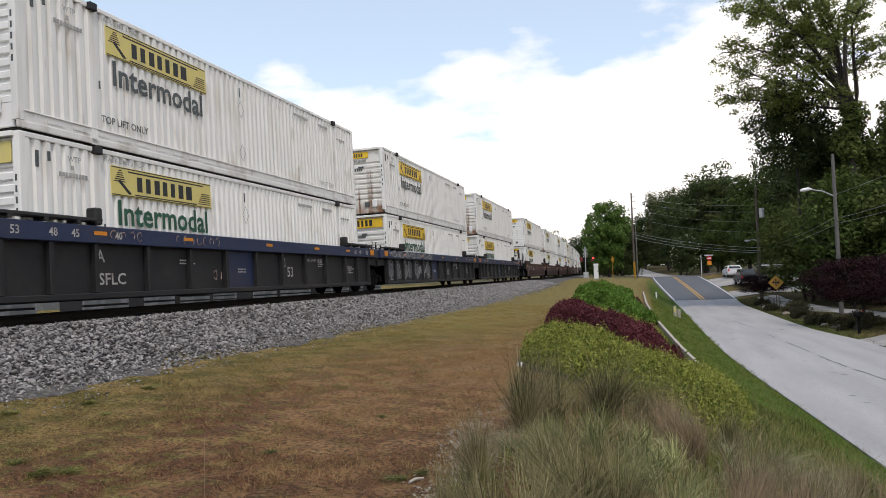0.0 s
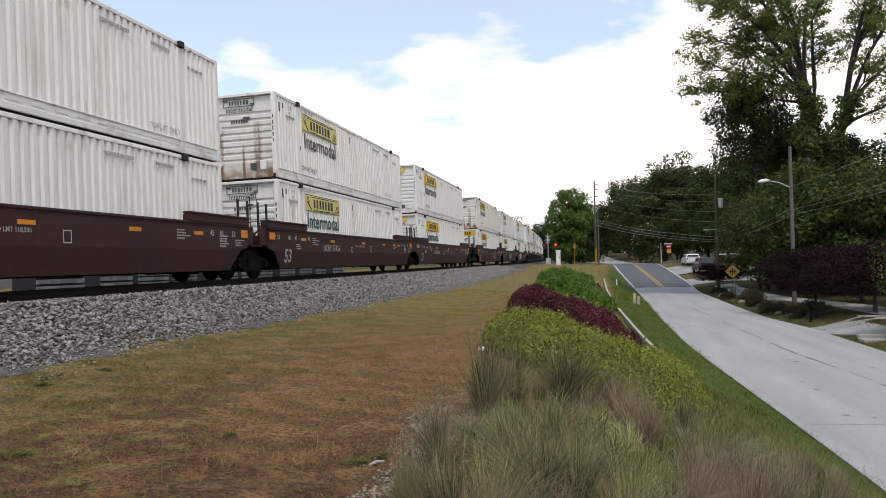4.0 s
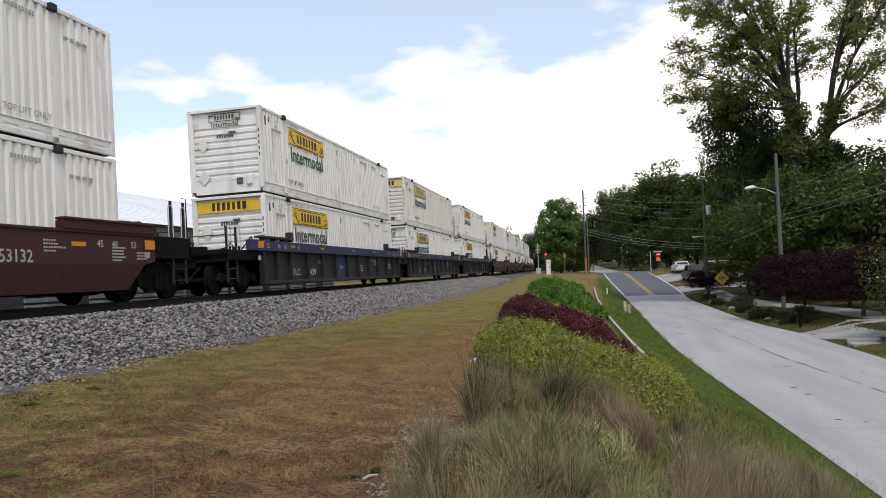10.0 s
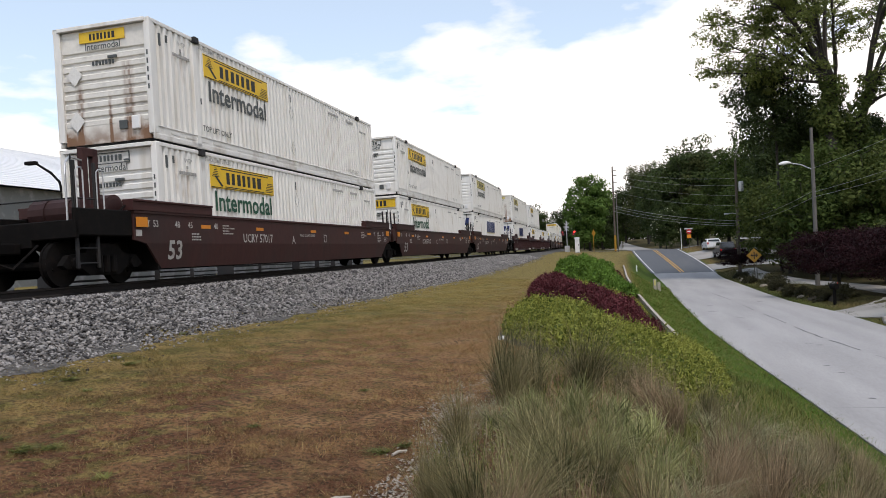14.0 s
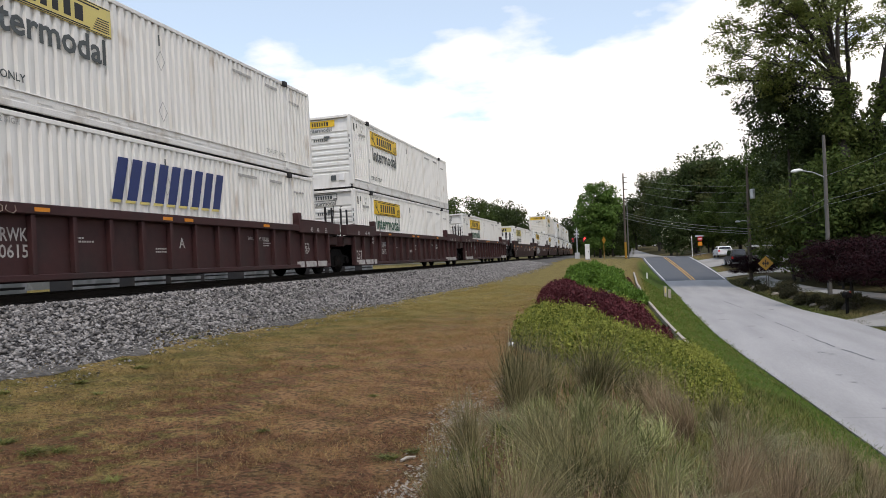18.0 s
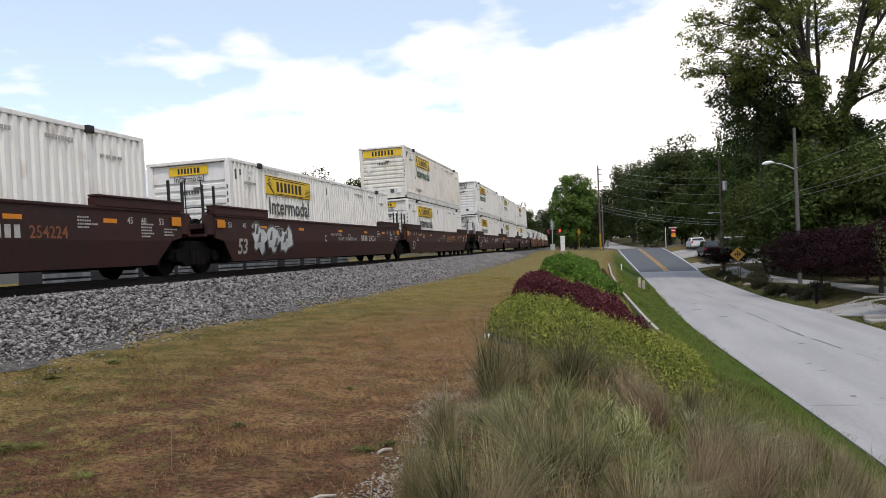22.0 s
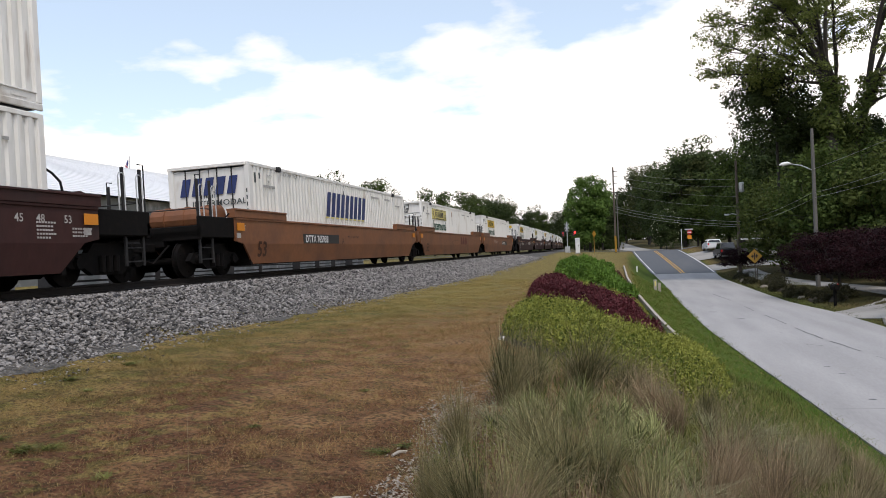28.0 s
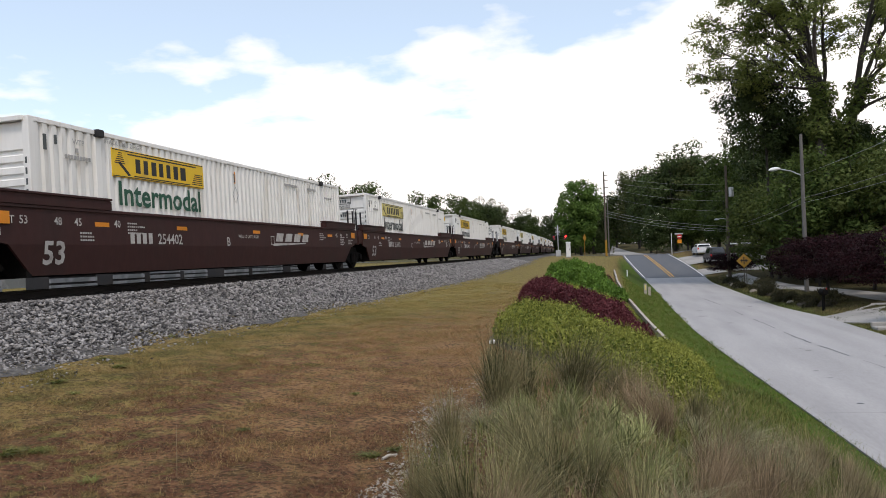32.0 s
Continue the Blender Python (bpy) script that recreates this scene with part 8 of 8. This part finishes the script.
    part("flag", Shape().box(0.18, 0.2, -0.05, 0.0, 1.15, 1.4), SIGN_R, mb)
    rng = random.Random(31)
    stone = Shape()
    for x, y, r in ((9.75, 58.0, 0.3), (9.9, 68.0, 0.36), (10.2, 68.9, 0.25), (9.9, 51.0, 0.22), (10.1, 55.5, 0.2), (9.7, 46.0, 0.22), (10.9, 60.5, 0.3)):
        s = Shape()
        seg, rings = 9, 5
        v = []
        for i in range(rings):
            ph = math.pi * 0.5 * i / (rings - 1)
            for j in range(seg):
                k = rng.uniform(0.8, 1.15)
                v.append((r * k * math.cos(ph) * math.cos(6.283 * j / seg), r * 1.2 * k * math.cos(ph) * math.sin(6.283 * j / seg), r * 0.8 * math.sin(ph) * k))
        f = [(i * seg + j, i * seg + (j + 1) % seg, (i + 1) * seg + (j + 1) % seg, (i + 1) * seg + j) for i in range(rings - 1) for j in range(seg)]
        s.add(v, f)
        tagged(part("rock", s, STONE_PALE, at=Matrix.Translation(put(x, y, -0.05))), "rounded pale garden rock on the verge", "rock", "verge rocks")
    for k, (x, y, rx, ry, h) in enumerate(((10.7, 60.0, 0.9, 1.6, 0.75), (11.3, 62.5, 0.6, 1.4, 0.6), (9.9, 43.5, 0.5, 2.0, 0.5), (10.1, 50.0, 0.5, 2.4, 0.35), (10.3, 72.0, 0.6, 2.5, 0.4), (9.6, 47.5, 0.35, 1.6, 0.35), (9.9, 53.5, 0.5, 1.8, 0.45), (10.4, 56.5, 0.6, 1.4, 0.6), (9.8, 64.5, 0.5, 1.6, 0.4), (10.6, 42.0, 0.7, 1.2, 0.9), (11.1, 29.0, 0.75, 0.8, 1.15))):
        tagged(mound_bed("verge_shrub", "low brown-green shrub on the verge", [(x, y, rx, ry, h)], 0, LEAF_VERGE, 2200, 0.05, 560 + k), group="verge shrubs")
    # storm drain with stones
    dr = thing("storm_drain", "pale concrete storm drain mouth with rubble", "drain", at=Matrix.Translation(put(10.15, 31.4, 0.02)))
    part("apron", Shape().box(-0.6, 0.6, -0.3, 0.35, -0.1, 0.05, 0.03), DRIVE, dr)
    part("lip", Shape().box(-0.6, 0.6, 0.3, 0.45, 0.0, 0.2, 0.03), DRIVE, dr)


# ---- parked cars ----
def parked_car(x, y, turn, paint, label, tall=1.75, length=4.7):
    ob = thing("parked_car", label, "car", at=Matrix.Translation(put(x, y, 0.05)) @ Matrix.Rotation(radians(turn), 4, "Z"))
    L, w = length / 2, 0.92
    body = Shape()
    low = [(-L, 0.45), (-L + 0.05, 0.95), (-L + 0.35, 1.05), (L - 1.3, 1.05), (L - 0.1, 0.85), (L, 0.5), (L - 0.1, 0.3), (-L + 0.1, 0.3)]
    body.plate(low, -w, w, 0)
    part("body", body, paint, ob)
    cab = Shape()
    a, b = [(-L + 0.2, 1.05), (L - 1.35, 1.05), (L - 2.0, tall - 0.06), (L - 2.4, tall), (-L + 0.75, tall), (-L + 0.45, tall - 0.08)], 0.12
    v = [(-w + 0.03, p, q) if q < 1.1 else (-w + b + 0.05, p, q) for p, q in a] + [(w - 0.03, p, q) if q < 1.1 else (w - b - 0.05, p, q) for p, q in a]
    n = len(a)
    cab.add(v, [tuple(range(n))[::-1], tuple(range(n, 2 * n))] + [(i, (i + 1) % n, n + (i + 1) % n, n + i) for i in range(n)])
    part("cabin", cab, paint, ob)
    for s in (-1, 1):
        win = Shape()
        win.add([(s * (w - 0.035), -L + 0.55, 1.12), (s * (w - 0.035), L - 1.6, 1.12), (s * (w - 0.135), L - 2.1, tall - 0.14), (s * (w - 0.135), -L + 0.8, tall - 0.14)], [(0, 1, 2, 3)])
        part("side_window", win, GLASS, ob)
    rw = Shape().add([(-w + 0.15, -L + 0.18, 1.12), (w - 0.15, -L + 0.18, 1.12), (w - 0.25, -L + 0.42, tall - 0.12), (-w + 0.25, -L + 0.42, tall - 0.12)], [(0, 1, 2, 3)])
    part("rear_window", rw, GLASS, ob)
    fw = Shape().add([(-w + 0.1, L - 1.32, 1.1), (w - 0.1, L - 1.32, 1.1), (w - 0.22, L - 1.95, tall - 0.1), (-w + 0.22, L - 1.95, tall - 0.1)], [(0, 1, 2, 3)])
    part("windscreen", fw, GLASS, ob)
    for sx in (-1, 1):
        for sy in (-1, 1):
            wh = part("wheel", Shape().tube([(sx * (w - 0.2), sy * (L - 0.85), 0.33), (sx * (w + 0.01), sy * (L - 0.85), 0.33)], 0.34, 18), RUBBER, ob)
            part("rim", Shape().tube([(sx * (w + 0.01), sy * (L - 0.85), 0.33), (sx * (w + 0.03), sy * (L - 0.85), 0.33)], [0.21, 0.17], 12), GALV, wh)
        part("tail_lamp", Shape().box(sx * 0.78 - 0.1, sx * 0.78 + 0.1, -L - 0.02, -L + 0.06, 0.75, 1.0, 0.01), SIGN_R, ob)
        part("head_lamp", Shape().box(sx * 0.7 - 0.15, sx * 0.7 + 0.15, L - 0.12, L - 0.02, 0.62, 0.78, 0.01), GLASS, ob)
    return ob


def carport():
    ob = thing("carport", "open carport with a thin pale roof edge", "carport")
    zr = 2.1
    part("roof", Shape().box(13.5, 17.8, 94.0, 99.0, zr, zr + 0.08, 0.01), PANEL_GREY, ob)
    part("fascia", Shape().box(13.45, 17.85, 93.95, 94.0, zr - 0.06, zr + 0.1, 0.01), SIGN_W, ob, "white fascia board")
    for x in (13.7, 17.6):
        for y in (94.2, 98.8):
            part("post", Shape().box(x - 0.05, x + 0.05, y - 0.05, y + 0.05, float(land(x, y)) - 0.2, zr, 0.01), POLE_WOOD, ob)


def cars():
    carport()
    parked_car(11.9, 96.5, 4, CAR_DARK, "dark blue parked sport utility vehicle on the drive", 1.85, 4.8)
    parked_car(11.6, 107.0, 3, CAR_WHITE, "white parked saloon car on the drive", 1.5, 4.6)
    parked_car(17.5, 74.5, 80, CAR_GREY, "silver car parked behind the purple maple", 1.5, 4.5)
    parked_car(22.5, 76.5, 80, CAR_WHITE, "white car parked behind the purple maple", 1.5, 4.5)


# ---- beyond the track ----
def depot():
    """Long low building with a white ribbed metal roof, its ridge along the track."""
    ob = thing("depot_building", "long low building with a white ribbed metal roof", "building")
    y0, y1, xe, xr, ze, zr = 26.0, 90.0, -33.0, -45.0, 6.4, 10.9
    part("wall", Shape().box(xe - 24.5, xe - 0.6, y0 + 0.5, y1 - 0.5, 0.2, ze, 0.02), PANEL_GREY, ob)
    n = 34
    for side in (1, -1):
        sh = Shape()
        for k in range(n):
            a, b = k / n, (k + 1) / n
            xa, xb = xr + side * 12 * a, xr + side * 12 * b
            curve = lambda w: zr - (zr - ze) * (0.65 * w + 0.35 * w * w)
            za, zb = curve(a), curve(b)
            sh.add([(xa, y0, za), (xa, y1, za), (xb, y1, zb + 0.022), (xb, y0, zb + 0.022)], [(0, 1, 2, 3)])
            sh.add([(xb, y0, zb + 0.022), (xb, y1, zb + 0.022), (xb, y1, zb), (xb, y0, zb)], [(0, 1, 2, 3)])
            part("roof_sheet", sh, METAL_ROOF, ob)
            sh = Shape()
    gable = Shape().plate([(xe, ze), (xr, zr - 0.05), (xe - 24, ze)], y0 + 0.5, y0 + 0.7, 1)
    part("gable", gable, PANEL_GREY, ob)
    part("gable", Shape().plate([(xe, ze), (xr, zr - 0.05), (xe - 24, ze)], y1 - 0.7, y1 - 0.5, 1), PANEL_GREY, ob)
    for k in range(9):
        w = part("window", Shape().box(xe - 0.62, xe - 0.52, y0 + 5 + 8 * k, y0 + 7.2 + 8 * k, 2.2, 3.6, 0.02), GLASS, ob)
        part("sill", Shape().box(xe - 0.6, xe - 0.42, y0 + 4.9 + 8 * k, y0 + 7.3 + 8 * k, 2.1, 2.2, 0.01), SIGN_W, w)
    fl = thing("flagpole", "flag with red and white stripes on a pole", "flag", at=Matrix.Translation((-52.0, 71.0, 0.5)))
    part("pole", Shape().tube([(0, 0, 0), (0, 0, 13.2)], [0.09, 0.05], 8), GALV, fl)
    for k in range(7):
        z = 12.9 - 0.17 * k
        sh = Shape().add([(-0.05 - 0.1, 0.0, z), (-0.75, 0.25, z - 0.75), (-0.75, 0.25, z - 0.9), (-0.15, 0.0, z - 0.16)], [(0, 1, 2, 3)])
        part("stripe", sh, FLAG_R if k % 2 == 0 else SIGN_W, fl)
    part("canton", Shape().add([(-0.1, -0.02, 12.95), (-0.45, 0.1, 12.5), (-0.45, 0.1, 11.95), (-0.12, -0.02, 12.3)], [(0, 1, 2, 3)]), FLAG_B, fl)
    unit = part("roof_unit", Shape().box(-47.6, -45.6, 86.0, 89.0, 10.2, 12.7, 0.06), GALV, ob, "grey ventilation unit on the roof")
    for k in range(5):
        part("vent_slat", Shape().box(-45.6, -45.52, 86.3, 88.7, 10.9 + 0.32 * k, 11.05 + 0.32 * k, 0.01), PANEL_GREY, unit)
    yl = thing("yard_lamp", "dark curved lamp arm on a yard post", "lamp", at=Matrix.Translation(put(-25.6, 30.0)))
    g = put(-25.6, 30.0)[2]
    part("post", Shape().tube([(0, 0, -0.2), (0, 0, 5.1 - g)], 0.07, 8), IRON, yl)
    part("arm", Shape().tube([(0, 0, 5.1 - g), (-0.15, 0, 5.75 - g), (-0.6, 0, 6.2 - g), (-1.5, 0, 6.75 - g)], [0.07, 0.06, 0.06, 0.05], 8), IRON, yl)
    part("lamp_head", Shape().box(-2.0, -1.4, -0.15, 0.15, 6.65 - g, 6.82 - g, 0.04), IRON, yl)
    # low grey plant and white kerb rail beyond the track
    rng = random.Random(13)
    for k in range(16):
        y = 8 + k * 3.1 + rng.uniform(-0.5, 0.5)
        x = float(track_x(y)) - 8.5 + rng.uniform(-0.4, 0.4)
        cr = thing("equipment_crate", "pale slatted equipment crate beyond the track", "crate", "crates beyond the track", at=Matrix.Translation(put(x, y)))
        w, h = rng.uniform(0.9, 1.3), rng.uniform(0.7, 1.05)
        for j in range(4):
            part("slat", Shape().box(0.5, 0.55, -w, w, 0.05 + h / 4 * j, 0.05 + h / 4 * j + h / 6, 0.005), PANEL_GREY, cr)
        part("body", Shape().box(-0.5, 0.49, -w, w, 0, h, 0.02), CHARCOAL, cr)


trees()
thicket()
planting()
grasses()
lawn_blades()
sticks()
street()
cars()
depot()


# ---- what moves ----
def motions():
    times = [0, 4, 8, 12, 16, 20, 24, 28, 32]
    place_of = {}
    for ob, s, lift in ROLLING:
        walk(ob, [(t, rail_pose(s - SPEED * t, lift)) for t in times])
        place_of[ob.name] = s
    # the wheels of the cars that come past roll on the rail
    for wheels, car, y in WHEELSETS:
        if 0 < place_of[car.name] < 590:
            walk(wheels, [(k / 30, pose(0, y, 0.457, math.degrees(SPEED * k / 30 / 0.457) % 360)) for k in range(961)])


motions()
